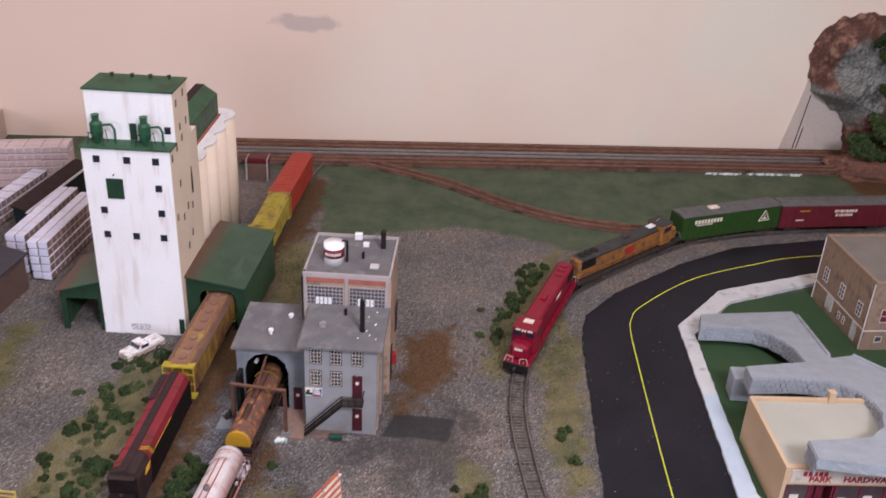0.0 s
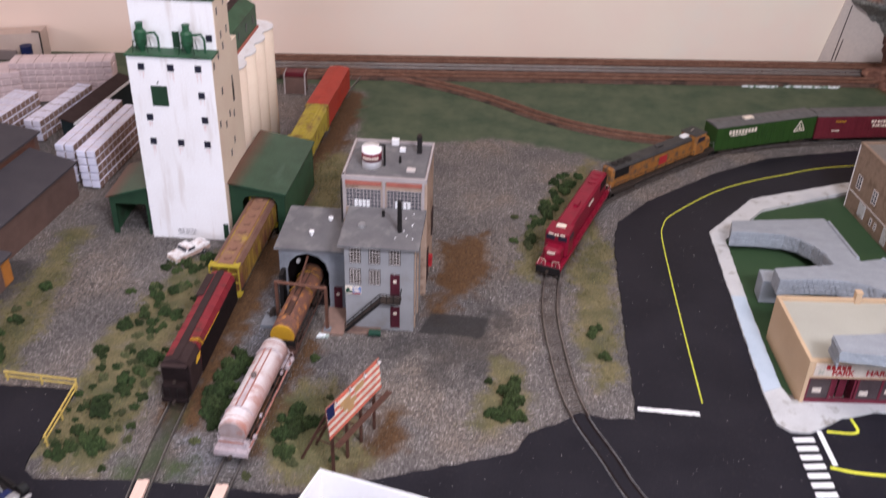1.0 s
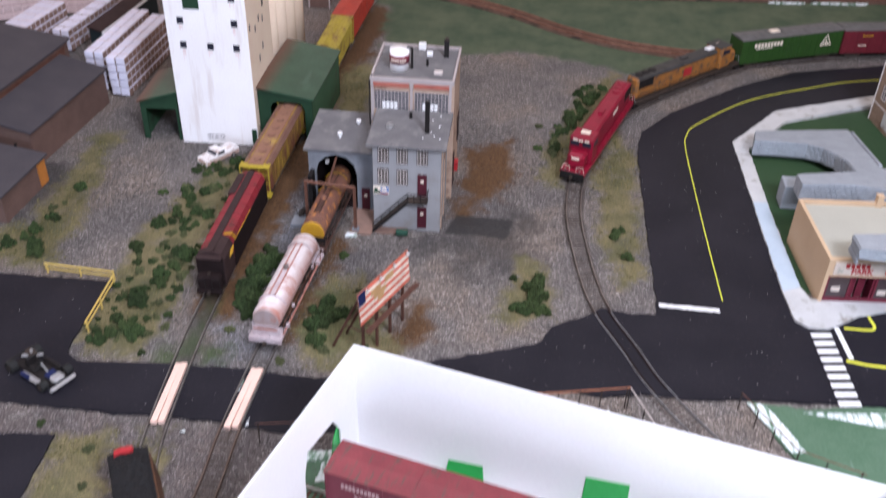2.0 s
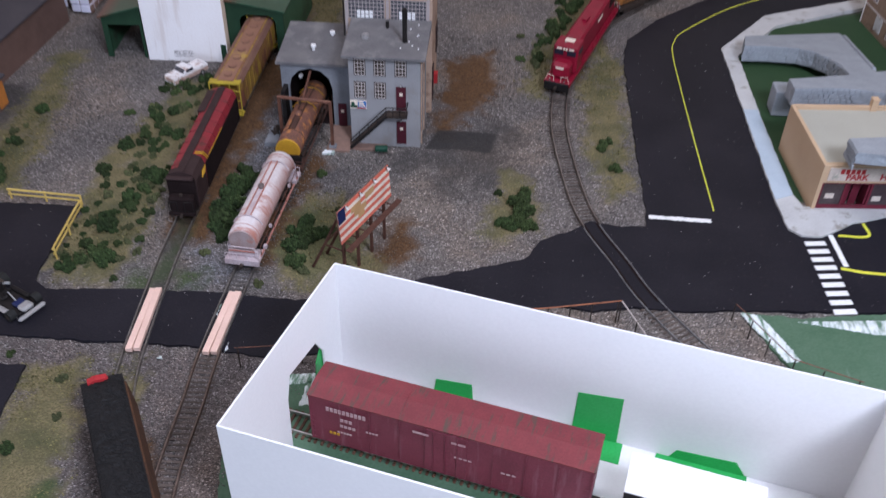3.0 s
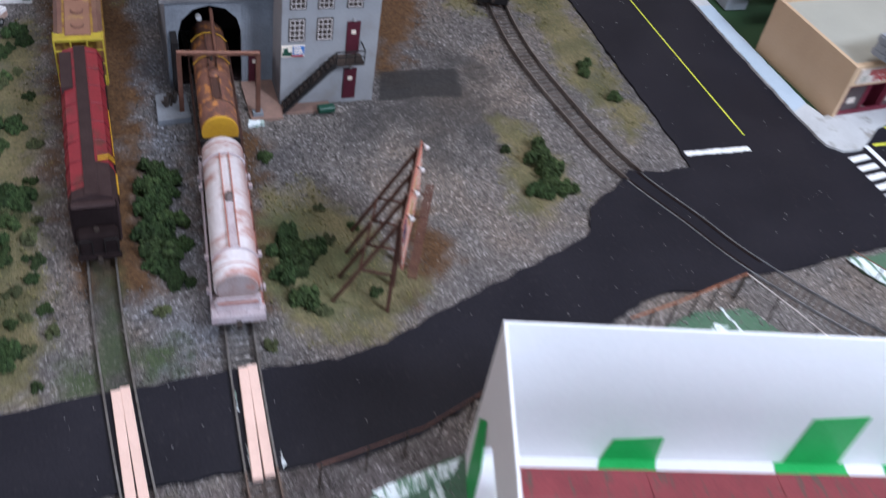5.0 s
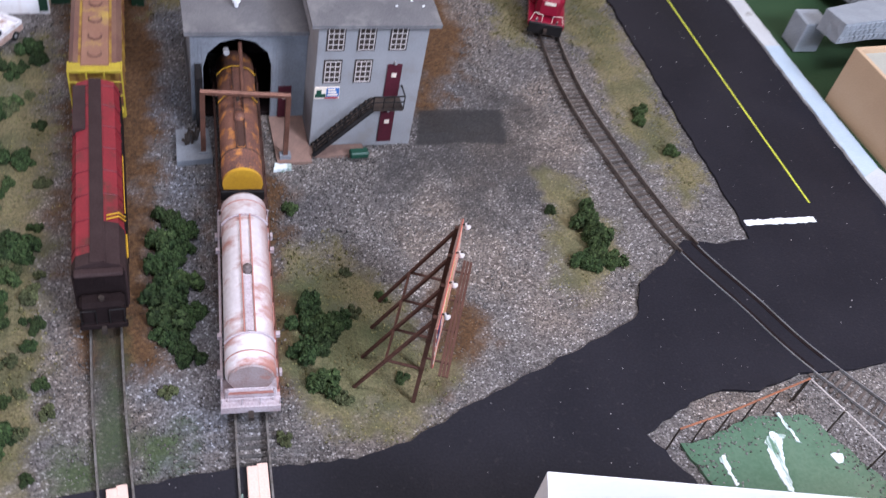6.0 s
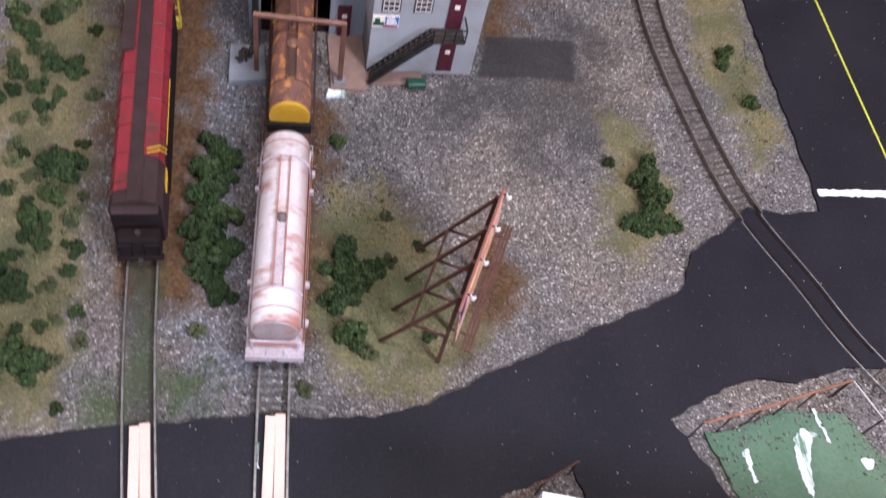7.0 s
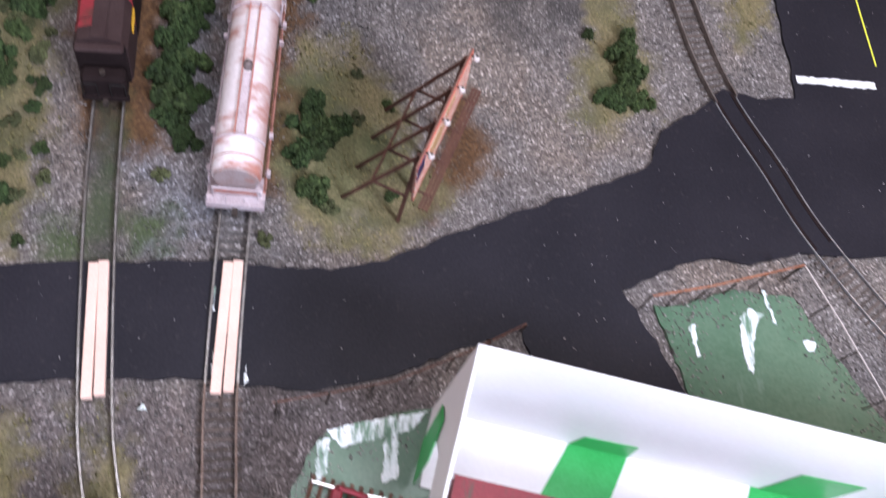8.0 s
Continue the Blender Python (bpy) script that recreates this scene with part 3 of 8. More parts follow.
# ---- the room and the table ----
WALL_TURN = 6.81
wall_pose = pose(-0.888, 1.683, 0, 0, 0, WALL_TURN)
whole("wall_back", boxes((-1.6, 2.9, 0.0, 0.08, -1.0, 1.4)), M_WALL, "cream backdrop wall with drifts of pink paint and a small grey cloud", "wall", kind="structure", m=wall_pose)
whole("wall_west", boxes((-2.5, -2.4, -2.5, 2.2, -1.0, 1.4)), M_ROOM, "plain beige room wall", "wall", kind="structure")
whole("wall_east", boxes((1.9, 2.0, -2.5, 2.2, -1.0, 1.4)), M_ROOM, "plain beige room wall", "wall", kind="structure")
whole("wall_south", boxes((-2.4, 1.9, -2.5, -2.4, -1.0, 1.4)), M_ROOM, "plain beige room wall", "wall", kind="structure")
g = thing("window_1", pose(-0.45, -2.4, 0.62), "wide window behind the viewer that lets daylight in", "window", kind="structure")
part("window_frame", boxes((-0.80, 0.80, 0.0, 0.03, -0.60, -0.55), (-0.80, 0.80, 0.0, 0.03, 0.55, 0.60), (-0.80, -0.75, 0.0, 0.03, -0.55, 0.55), (0.75, 0.80, 0.0, 0.03, -0.55, 0.55)), M_CEIL, g)
part("window_sill", boxes((-0.84, 0.84, 0.0, 0.09, -0.64, -0.60)), M_CEIL, g)
# Frame for the added fill lamp; no such window is known.
g = thing("added_side_window", pose(-2.4, 0.45, 0.70, 0, 0, -90), "unseen window added in the side wall for warm fill light", "window", kind="structure")
part("window_frame", boxes((-0.45, 0.45, 0.0, 0.03, -0.40, -0.355), (-0.45, 0.45, 0.0, 0.03, 0.355, 0.40), (-0.45, -0.405, 0.0, 0.03, -0.355, 0.355), (0.405, 0.45, 0.0, 0.03, -0.355, 0.355)), M_CEIL, g)
part("window_sill", boxes((-0.48, 0.48, 0.0, 0.09, -0.44, -0.40)), M_CEIL, g)
for x, y, sx, sy in ((0.62, -0.36, 0.18, 0.38), (-0.06, 0.60, 0.42, 0.14), (1.25, 1.0, 0.17, 0.17)):
    g = thing("ceiling_light", pose(x, y, 1.345), "flat white ceiling light fixture", "ceiling light", kind="structure")
    part("housing", boxes((-sx, sx, -sy, sy, 0.0, 0.055), bevel=0.005), M_CEIL, g)
whole("floor", boxes((-2.5, 2.0, -2.5, 2.3, -1.08, -1.0)), M_CARPET, "plain brown room floor under the layout table", "floor", kind="structure")
whole("ceiling", boxes((-2.5, 2.0, -2.5, 2.3, 1.4, 1.48)), M_CEIL, "plain pale room ceiling", "ceiling", kind="structure")
whole("layout_table", boxes((-1.2, 1.2, 0.1, 1.67, -0.06, -0.004), (-1.15, -1.07, 0.15, 0.23, -1.0, -0.06), (1.07, 1.15, 0.15, 0.23, -1.0, -0.06), (-1.15, -1.07, 1.5, 1.58, -1.0, -0.06), (1.07, 1.15, 1.5, 1.58, -1.0, -0.06)), M_TABLE, "wooden table that carries the model railway layout", "table", kind="structure")

# ---- ground ----
TURF = [
    [(-0.405, 0.72), (-0.412, 0.80), (-0.392, 0.90), (-0.368, 0.985), (-0.332, 1.01), (-0.328, 0.92), (-0.326, 0.80), (-0.325, 0.64), (-0.335, 0.615), (-0.388, 0.612), (-0.405, 0.64)],
    [(-0.2900, 0.54), (-0.2720, 0.45), (-0.2560, 0.46), (-0.2720, 0.54)],
    [(-0.175, 0.764), (-0.137, 0.773), (-0.115, 0.737), (-0.100, 0.687), (-0.085, 0.655), (-0.117, 0.623), (-0.144, 0.62), (-0.182, 0.635), (-0.188, 0.688)],
    [(0.024, 0.83), (0.041, 0.82), (0.070, 0.775), (0.064, 0.732), (0.026, 0.712), (0.001, 0.724), (0.02, 0.77)],
    [(0.143, 1.150), (0.168, 1.072), (0.163, 0.812), (0.138, 0.795), (0.113, 0.9), (0.113, 1.011)],
    [(0.156, 1.354), (0.11, 1.291), (0.061, 1.137), (0.041, 1.014), (0.068, 0.99), (0.085, 1.083), (0.15, 1.26)],
    [(-0.366, 0.500), (-0.322, 0.515), (-0.298, 0.42), (-0.26, 0.28), (-0.353, 0.30), (-0.353, 0.415)],
    [(-0.272, 1.291), (-0.234, 1.316), (-0.206, 1.194), (-0.222, 1.057), (-0.255, 1.04), (-0.25, 1.156)],
    [(-0.60, 0.745), (-0.478, 0.750), (-0.488, 0.80), (-0.500, 0.885), (-0.508, 0.96), (-0.528, 1.05), (-0.552, 1.045), (-0.545, 0.94), (-0.55, 0.82), (-0.61, 0.785)],
]
FIELD = [(-1.2, 1.44), (-1.2, 1.72), (-0.60, 1.75), (-0.404, 1.77), (-0.213, 1.70), (0.184, 1.694), (0.704, 1.75), (0.72, 1.62), (0.53, 1.525), (0.35, 1.455), (0.2, 1.345), (0.165, 1.355), (0.077, 1.392), (-0.013, 1.405), (-0.101, 1.375), (-0.215, 1.33), (-0.228, 1.42), (-0.240, 1.58), (-0.33, 1.60)]
LAWN = [(0.320, 0.80), (0.315, 1.13), (0.385, 1.22), (0.56, 1.30), (0.90, 1.36), (0.90, 0.95), (0.56, 0.90)]
# Rust dust; strips right of the cars also hold their painted shade.
DUST_SHADE = [
    [(-0.052, 1.07), (0.005, 1.11), (0.012, 1.02), (-0.012, 0.948), (-0.045, 0.89), (-0.066, 0.90), (-0.055, 0.95)],
    [(-0.062, 0.72), (-0.066, 0.68), (-0.092, 0.640), (-0.115, 0.642), (-0.092, 0.70), (-0.075, 0.73)],
    [(-0.276, 0.68), (-0.266, 0.70), (-0.263, 1.04), (-0.250, 1.06), (-0.238, 1.33), (-0.228, 1.56), (-0.31, 1.58), (-0.315, 1.20), (-0.318, 0.90), (-0.305, 0.70)],
    [(-0.292, 0.685), (-0.264, 0.690), (-0.262, 0.80), (-0.256, 0.90), (-0.256, 1.05), (-0.290, 1.05), (-0.292, 0.86)],
    [(-0.194, 0.64), (-0.180, 0.68), (-0.170, 0.84), (-0.215, 0.86), (-0.225, 0.66)],
    [(0.105, 1.03), (0.135, 1.10), (0.16, 1.17), (0.15, 1.20), (0.10, 1.08)],
    [(-0.25, 0.45), (-0.225, 0.42), (-0.19, 0.355), (-0.22, 0.34), (-0.265, 0.42)],
    [(0.58, 1.75), (0.56, 1.60), (0.64, 1.55), (1.1, 1.60), (1.1, 1.9), (0.7, 1.80)],
]
MOSS = [
    [(-0.312, 0.613), (-0.314, 0.638), (-0.301, 0.640), (-0.299, 0.614)],
    [(-0.270, 0.614), (-0.273, 0.636), (-0.253, 0.642), (-0.247, 0.618)],
    [(-0.315, 0.375), (-0.300, 0.39), (-0.29, 0.35), (-0.31, 0.34)],
]
SLATE = [(-0.272, 0.66), (-0.262, 1.05), (-0.228, 1.06), (-0.215, 0.93), (-0.222, 0.80), (-0.200, 0.62), (-0.255, 0.615)]
BED_SOUTH = [(-0.234, 0.36), (-0.234, 0.533), (-0.200, 0.533), (-0.196, 0.42), (-0.17, 0.32), (-0.20, 0.30)]
SPOIL = [(-0.64, 0.77), (-0.585, 0.785), (-0.553, 0.84), (-0.540, 0.91), (-0.548, 0.95), (-0.60, 0.96)]
SAGE = [(-0.185, 0.70), (-0.165, 0.735), (-0.140, 0.72), (-0.128, 0.68), (-0.135, 0.64), (-0.165, 0.635)]
UMBER = [(-0.50, 0.28), (-0.50, 0.54), (-0.30, 0.54), (-0.10, 0.54), (0.0, 0.30)]
BED = [(-0.2975, 0.606), (-0.3005, 0.72), (-0.2820, 0.72), (-0.2770, 0.606)]
ASH = [(-0.053, 0.910), (0.016, 0.907), (0.010, 0.864), (-0.065, 0.868)]
ASH_DRIFT = [(-0.06, 0.87), (0.010, 0.90), (0.022, 0.925), (0.046, 0.90), (0.050, 0.84), (0.03, 0.790), (-0.03, 0.795), (-0.09, 0.835)]
TRACK_A = spline([(-0.13, 0.24), (-0.205, 0.345), (-0.240, 0.40), (-0.262, 0.44), (-0.2745, 0.484), (-0.2815, 0.53), (-0.2885, 0.628), (-0.291, 0.708), (-0.2925, 0.88), (-0.291, 1.05), (-0.2855, 1.26), (-0.2835, 1.50), (-0.268, 1.64)])
TRACK_B = spline([(-0.15, 0.20), (-0.20, 0.33), (-0.2135, 0.40), (-0.2155, 0.48), (-0.217, 0.534), (-0.2140, 0.631), (-0.2065, 0.75), (-0.2030, 0.80), (-0.1985, 0.885), (-0.1950, 0.96)])
TRACK_C = spline([(0.36, 0.40), (0.266, 0.50), (0.2075, 0.57), (0.1630, 0.639), (0.1400, 0.690), (0.1160, 0.742), (0.102, 0.794), (0.0885, 0.888), (0.0860, 0.949), (0.0920, 1.02), (0.108, 1.09), (0.131, 1.155), (0.165, 1.220), (0.234, 1.298), (0.335, 1.390), (0.430, 1.442), (0.521, 1.472), (0.703, 1.508), (0.95, 1.53), (1.15, 1.54)])
SIDING = spline([(-0.46, 1.655), (-0.248, 1.664), (-0.128, 1.630), (-0.022, 1.576), (0.077, 1.506), (0.171, 1.462), (0.266, 1.442), (0.34, 1.44)])
TRACK_D = spline([(-0.170, 0.476), (-0.112, 0.461), (0.25, 0.372)])


def grid_axis(a, b, coarse, lo, hi, fine):
    return np.concatenate([np.arange(a, lo, coarse), np.arange(lo, hi, fine), np.arange(hi, b + coarse, coarse)])


def build_ground():
    gx, gy = grid_axis(-1.2, 1.2, 0.008, -0.5, 0.32, 0.003), grid_axis(0.1, 1.98, 0.008, 0.38, 1.1, 0.003)
    px, py = [a.ravel() for a in np.meshgrid(gx, gy)]
    nx, ny = len(gx), len(gy)
    turf = np.zeros(px.shape)
    for i, poly in enumerate(TURF):
        turf = np.maximum(turf, zone(poly, px, py, 0.016, 10 + 3 * i))
    turf *= np.clip(lattice(px, py, 0.012, 77) * 1.5 + 0.6, 0, 1)
    # Mask of the dust and of the car shade painted with it.
    dust = np.zeros(px.shape)
    for i, poly in enumerate(DUST_SHADE):
        dust = np.maximum(dust, zone(poly, px, py, 0.018, 50 + 3 * i))
    ash_shade = np.maximum(np.clip(edge_distance(ASH, px, py) * np.where(inside(ASH, px, py), 1, -1) / 0.004 + 0.6, 0, 1) * 0.95, zone(ASH_DRIFT, px, py, 0.04, 90) * 0.64)
    ash_shade = np.maximum(ash_shade, zone(BED, px, py, 0.006, 95) * 0.6)
    ash_shade = np.maximum(ash_shade, zone(BED_SOUTH, px, py, 0.008, 99) * 0.16)
    ash_shade = np.maximum(ash_shade, zone(SPOIL, px, py, 0.02, 103) * 0.75)
    # Darker bed along the curve, with the rails' inner shade painted in.
    near_c = np.full(px.shape, 1.0)
    for p in TRACK_C[::2]:
        near_c = np.minimum(near_c, np.hypot(px - p.x, py - p.y))
    ash_shade = np.maximum(ash_shade, np.clip((0.0135 - near_c) / 0.004, 0, 1) * (0.06 + 0.18 * lattice(px, py, 0.012, 93)))
    moss = np.zeros(px.shape)
    for i, poly in enumerate(MOSS):
        moss = np.maximum(moss, zone(poly, px, py, 0.012, 140 + 3 * i) * 0.85)
    moss = np.maximum(moss, zone(SAGE, px, py, 0.025, 151) * 0.45)
    moss = np.maximum(moss, zone(BED, px, py, 0.006, 97) * lattice(px, py, 0.010, 98) * 0.7)
    lawn = np.clip(edge_distance(LAWN, px, py) * np.where(inside(LAWN, px, py), 1, -1) / 0.004, 0, 1)
    paint = np.maximum(zone(FIELD, px, py, 0.014, 120), lawn)
    rough = (lattice(px, py, 0.006, 5) - 0.5) * 0.0012 + (lattice(px, py, 0.02, 6) - 0.5) * 0.0012 + (lattice(px, py, 0.09, 8) - 0.5) * 0.002
    pz = -0.0012 + rough * (1 - 0.8 * paint) + turf * 0.0004
    pz += zone(ASH_DRIFT, px, py, 0.03, 90) * lattice(px, py, 0.009, 91) * 0.0022
    me = bpy.data.meshes.new("ground")
    idx = np.arange(nx * ny).reshape(ny, nx)
    quads = np.stack([idx[:-1, :-1], idx[:-1, 1:], idx[1:, 1:], idx[1:, :-1]], -1).reshape(-1, 4)
    mid = quads[:, 0]
    quads = quads[py[mid] < 1.715 + (px[mid] + 0.888) * math.tan(radians(WALL_TURN))]
    me.vertices.add(nx * ny)
    me.vertices.foreach_set("co", np.stack([px, py, pz], -1).astype(np.float32).ravel())
    me.loops.add(quads.size)
    me.loops.foreach_set("vertex_index", quads.ravel().astype(np.int32))
    me.polygons.add(len(quads))
    me.polygons.foreach_set("loop_start", np.arange(0, quads.size, 4, dtype=np.int32))
    me.update(calc_edges=True)
    for name, v in (("turf", turf), ("dust", dust), ("ash_shade", ash_shade), ("moss", moss), ("slate", zone(SLATE, px, py, 0.03, 160)), ("umber", zone(UMBER, px, py, 0.03, 170)), ("lawn", lawn), ("paint", paint)):
        me.attributes.new(name, "FLOAT", "POINT").data.foreach_set("value", v.astype(np.float32))
    me.materials.append(M_GROUND)
    for p in me.polygons:
        p.use_smooth = True
    return tagged(new("ground", me), "grey ballast ground with olive turf, rust dust, painted-in car shade and a green painted field", "ground", kind="structure")


build_ground()

# roads, a slab of black paint proud of the ballast
ROAD_NORTH = [(-1.0, 0.655), (-0.505, 0.645), (-0.487, 0.640), (-0.486, 0.618), (-0.50, 0.600), (-1.0, 0.60), (-1.0, 0.545), (-0.45, 0.538), (-0.33, 0.539), (-0.291, 0.540), (-0.227, 0.541), (-0.205, 0.537), (-0.166, 0.534), (-0.121, 0.544), (-0.088, 0.557), (-0.045, 0.572), (-0.040, 0.55), (-0.035, 0.50), (0.065, 0.50), (0.051, 0.539), (0.022, 0.598), (0.062, 0.617), (0.086, 0.622), (0.113, 0.619), (0.150, 0.627), (0.20, 0.626), (0.24, 0.632), (0.382, 0.643), (0.95, 0.68)]
ROAD_EAST = [(0.95, 0.85), (0.419, 0.790), (0.330, 0.775), (0.322, 0.83), (0.318, 0.99), (0.312, 1.135), (0.385, 1.232), (0.535, 1.308), (0.95, 1.40), (0.95, 1.505), (0.581, 1.443), (0.434, 1.395), (0.334, 1.323), (0.229, 1.222), (0.18, 1.153), (0.172, 1.095), (0.1715, 0.92), (0.173, 0.781), (0.171, 0.747), (0.140, 0.746), (0.115, 0.751), (0.103, 0.739), (0.064, 0.714), (0.05, 0.685)]
ROAD_WEST = [(-0.016, 0.659), (-0.081, 0.634), (-0.125, 0.614), (-0.152, 0.607), (-0.203, 0.608), (-0.222, 0.610), (-0.297, 0.607), (-0.33, 0.606), (-0.36, 0.601), (-0.387, 0.599), (-0.402, 0.61), (-0.405, 0.628), (-0.402, 0.724), (-0.478, 0.722), (-1.0, 0.718)]


def ragged(poly, step=0.007, amount=0.0011, seed=4):
    """An outline with small irregular steps along its sides."""
    r = random.Random(seed)
    out = []
    for (x0, y0), (x1, y1) in zip(poly, poly[1:] + poly[:1]):
        k = max(1, int(math.hypot(x1 - x0, y1 - y0) / step))
        for i in range(k):
            t = i / k
            out.append((x0 + (x1 - x0) * t + r.uniform(-amount, amount), y0 + (y1 - y0) * t + r.uniform(-amount, amount)))
    return out


bm = bmesh.new()
prism(bm, ragged(ROAD_NORTH + ROAD_EAST + ROAD_WEST), -0.004, 0.0014)
whole("road", bm, M_ASPHALT, "matt black painted road with specks of grit and a level crossing", "road", kind="structure")
bm = bmesh.new()
prism(bm, ragged([(-0.80, 0.500), (-0.446, 0.499), (-0.366, 0.507), (-0.362, 0.414), (-0.37, 0.25), (-0.80, 0.25)], seed=8), -0.004, 0.0014)
whole("parking_lot", bm, M_ASPHALT, "black painted parking lot beside the grass strip", "pavement", kind="structure")

# sidewalk with a kerb step
SIDEWALK = [(0.95, 1.41), (0.535, 1.320), (0.379, 1.246), (0.303, 1.140), (0.306, 0.98), (0.309, 0.81), (0.313, 0.757), (0.325, 0.746), (0.345, 0.747), (0.358, 0.755), (0.382, 0.773), (0.419, 0.787), (0.95, 0.84), (0.95, 0.87), (0.425, 0.805), (0.336, 0.795), (0.330, 0.815), (0.327, 0.88), (0.324, 0.99), (0.322, 1.122), (0.388, 1.215), (0.529, 1.290), (0.95, 1.385)]
bm = bmesh.new()
prism(bm, ragged(SIDEWALK, 0.009, 0.0007, 9), -0.003, 0.0036)
whole("sidewalk", bm, M_SIDEWALK, "pale chalky sidewalk with a raised kerb along the road", "sidewalk", kind="structure")


bm = bmesh.new()
prism(bm, ragged([(0.3062, 0.985), (0.3232, 0.985), (0.3268, 0.88), (0.3296, 0.815), (0.3095, 0.805)], 0.009, 0.0004, 19), 0.0030, 0.0041)
whole("sidewalk_patch", bm, mat("pale_blue_paint", (0.46, 0.53, 0.61), (0.39, 0.46, 0.54), rough=0.8, scale=40, fine=800, bump=0.2), "pale blue painted stretch of the sidewalk", "sidewalk", kind="structure")


def stripe(name, line, w, material, label, z=0.0014):
    b = bmesh.new()
    sweep(b, line, 0, w, z - 0.0008, z + 0.0004)
    return whole(name, b, material, label, "road marking", kind="structure")


stripe("centre_line", spline([(0.2428, 0.781), (0.2398, 0.90), (0.2378, 1.02), (0.2374, 1.115), (0.2425, 1.152), (0.2620, 1.190), (0.344, 1.276), (0.446, 1.337), (0.561, 1.385), (0.9, 1.46)]), 0.0012, M_LINE, "uneven yellow centre line along the bending road")
bm = bmesh.new()
prism(bm, ragged([(0.175, 0.7612), (0.238, 0.7602), (0.238, 0.7658), (0.175, 0.7668)], 0.0024, 0.0007, 12), 0.0006, 0.0018)
whole("stop_line", bm, M_WHITELINE, "hand-painted white stop line across the lane", "road marking", kind="structure")
for i in range(9):
    y = 0.737 - i * 0.0122
    bm = boxes((-0.0105, 0.0105, -0.0032, 0.0032, 0.0008, 0.0018))
    whole("crosswalk_bar", bm, M_WHITELINE, "white crosswalk bar painted on black road", "road marking", "bars of the crosswalk", "structure", m=pose(0.336 + 0.0006 * i, y, 0, 0, 0, 8))
stripe("parking_line", spline([(0.354, 0.752), (0.358, 0.704)]), 0.005, M_WHITELINE, "thick white painted line beside the crosswalk")
stripe("parking_line", spline([(0.352, 0.7005), (0.40, 0.696), (0.60, 0.70)]), 0.0035, M_LINE, "yellow parking line on the black lot")
stripe("parking_line", spline([(0.362, 0.752), (0.392, 0.754), (0.392, 0.775)]), 0.003, M_LINE, "yellow bent parking line at the sidewalk")


# ---- tracks ----
GAUGE = 0.0173


def track(name, line, rail_material, tie_material, label, ties=True, tie_gap=0.0054, skip=None, single=None, z=0.0, lift=0.0, reach=0.0130, keep=None):
    t = thing(name, Matrix(), label, "railway track", kind="structure")
    for side in (-1, 1):
        b = bmesh.new()
        sweep(b, line, side * GAUGE / 2, 0.0012, z + 0.0002, z + 0.0040, keep)
        part("rail", b, rail_material, t)
    if not ties:
        return t
    me, rest = None, bmesh.new()
    r = random.Random(len(line))
    count = int(len(line) * 0.004 / tie_gap)
    for i in range(count):
        s = i * tie_gap
        p, q = along(line, s), along(line, s + 0.004)
        if skip and skip(p):
            continue
        m = Matrix.Translation((p.x, p.y, z + (lift(p) if callable(lift) else lift))) @ pose(0, 0, 0, 0, 0, math.degrees(math.atan2(q.y - p.y, q.x - p.x)) + r.uniform(-1.5, 1.5))
        if single and single(p):
            if me is None:
                b = bmesh.new()
                box(b, -0.0011, 0.0011, -reach, reach, -0.004, -0.0005, 0.0003)
                me = finish("tie", b, tie_material)
            ob = new("tie", me)
            ob.parent, ob.matrix_local = t, m
        else:
            box(rest, -0.0011, 0.0011, -reach, reach, -0.004, -0.0005, m=m)
    if len(rest.verts):
        tagged(part("ties", rest, tie_material, t), kind="stuff")
    return t


crossing = lambda p: 0.538 < p.y < 0.609
track("track", TRACK_A, M_RAIL, M_TIE, "weathered model railway track with grass between its rails", skip=crossing, single=lambda p: 0.40 < p.y < 1.0, lift=-0.0012)
split = next(i for i, p in enumerate(TRACK_B) if p.y > 0.5375)
track("track", TRACK_B[split - 1:], M_RAIL, M_TIE, "weathered spur track that runs into the engine house", skip=crossing, single=lambda p: p.y < 0.9, lift=-0.0004)
track("track", TRACK_B[:split], M_RAIL_BROWN, M_TIE_PALE, "brown-railed spur track with half-buried brown ties", single=lambda p: p.y > 0.30, lift=0.0002, reach=0.0118)
curve = track("track", TRACK_C, M_RAIL_DULL, M_TIE_PALE, "curved weathered track that crosses the black road", skip=lambda p: 0.632 < p.y < 0.745, single=lambda p: 0.5 < p.y < 1.1, lift=0.0003, keep=lambda p: not 0.504 < p.y < 0.742)
for side in (-1, 1):
    bm = bmesh.new()
    sweep(bm, TRACK_C, side * GAUGE / 2, 0.0007, 0.0002, 0.0022, keep=lambda p: 0.50 < p.y < 0.748)
    part("rail", bm, M_RAIL_WORN, curve, "worn shiny rail sunk in the road")
for side in (-1, 1):
    bm = bmesh.new()
    sweep(bm, TRACK_C, side * (GAUGE / 2 - 0.0018), 0.0024, 0.0010, 0.0018, keep=lambda p: 0.632 < p.y < 0.748)
    whole("flangeway", bm, M_BROWNBLACK, "dark groove beside the rail across the road", "flangeway", kind="structure")
track("track", SIDING, M_RAIL_RUST, M_TIE_BROWN, "rusty brown siding that curves over the green field", single=lambda p: False, z=0.001, lift=0.0006)
track("track", TRACK_D, M_RAIL_BRIGHT, M_TIE_BROWN, "bright nickel track with brown ties through the white shed", single=lambda p: True, z=0.001, lift=0.0018)
wd = Vector((math.cos(radians(WALL_TURN)), math.sin(radians(WALL_TURN)), 0))
wn = Vector((-wd.y, wd.x, 0))
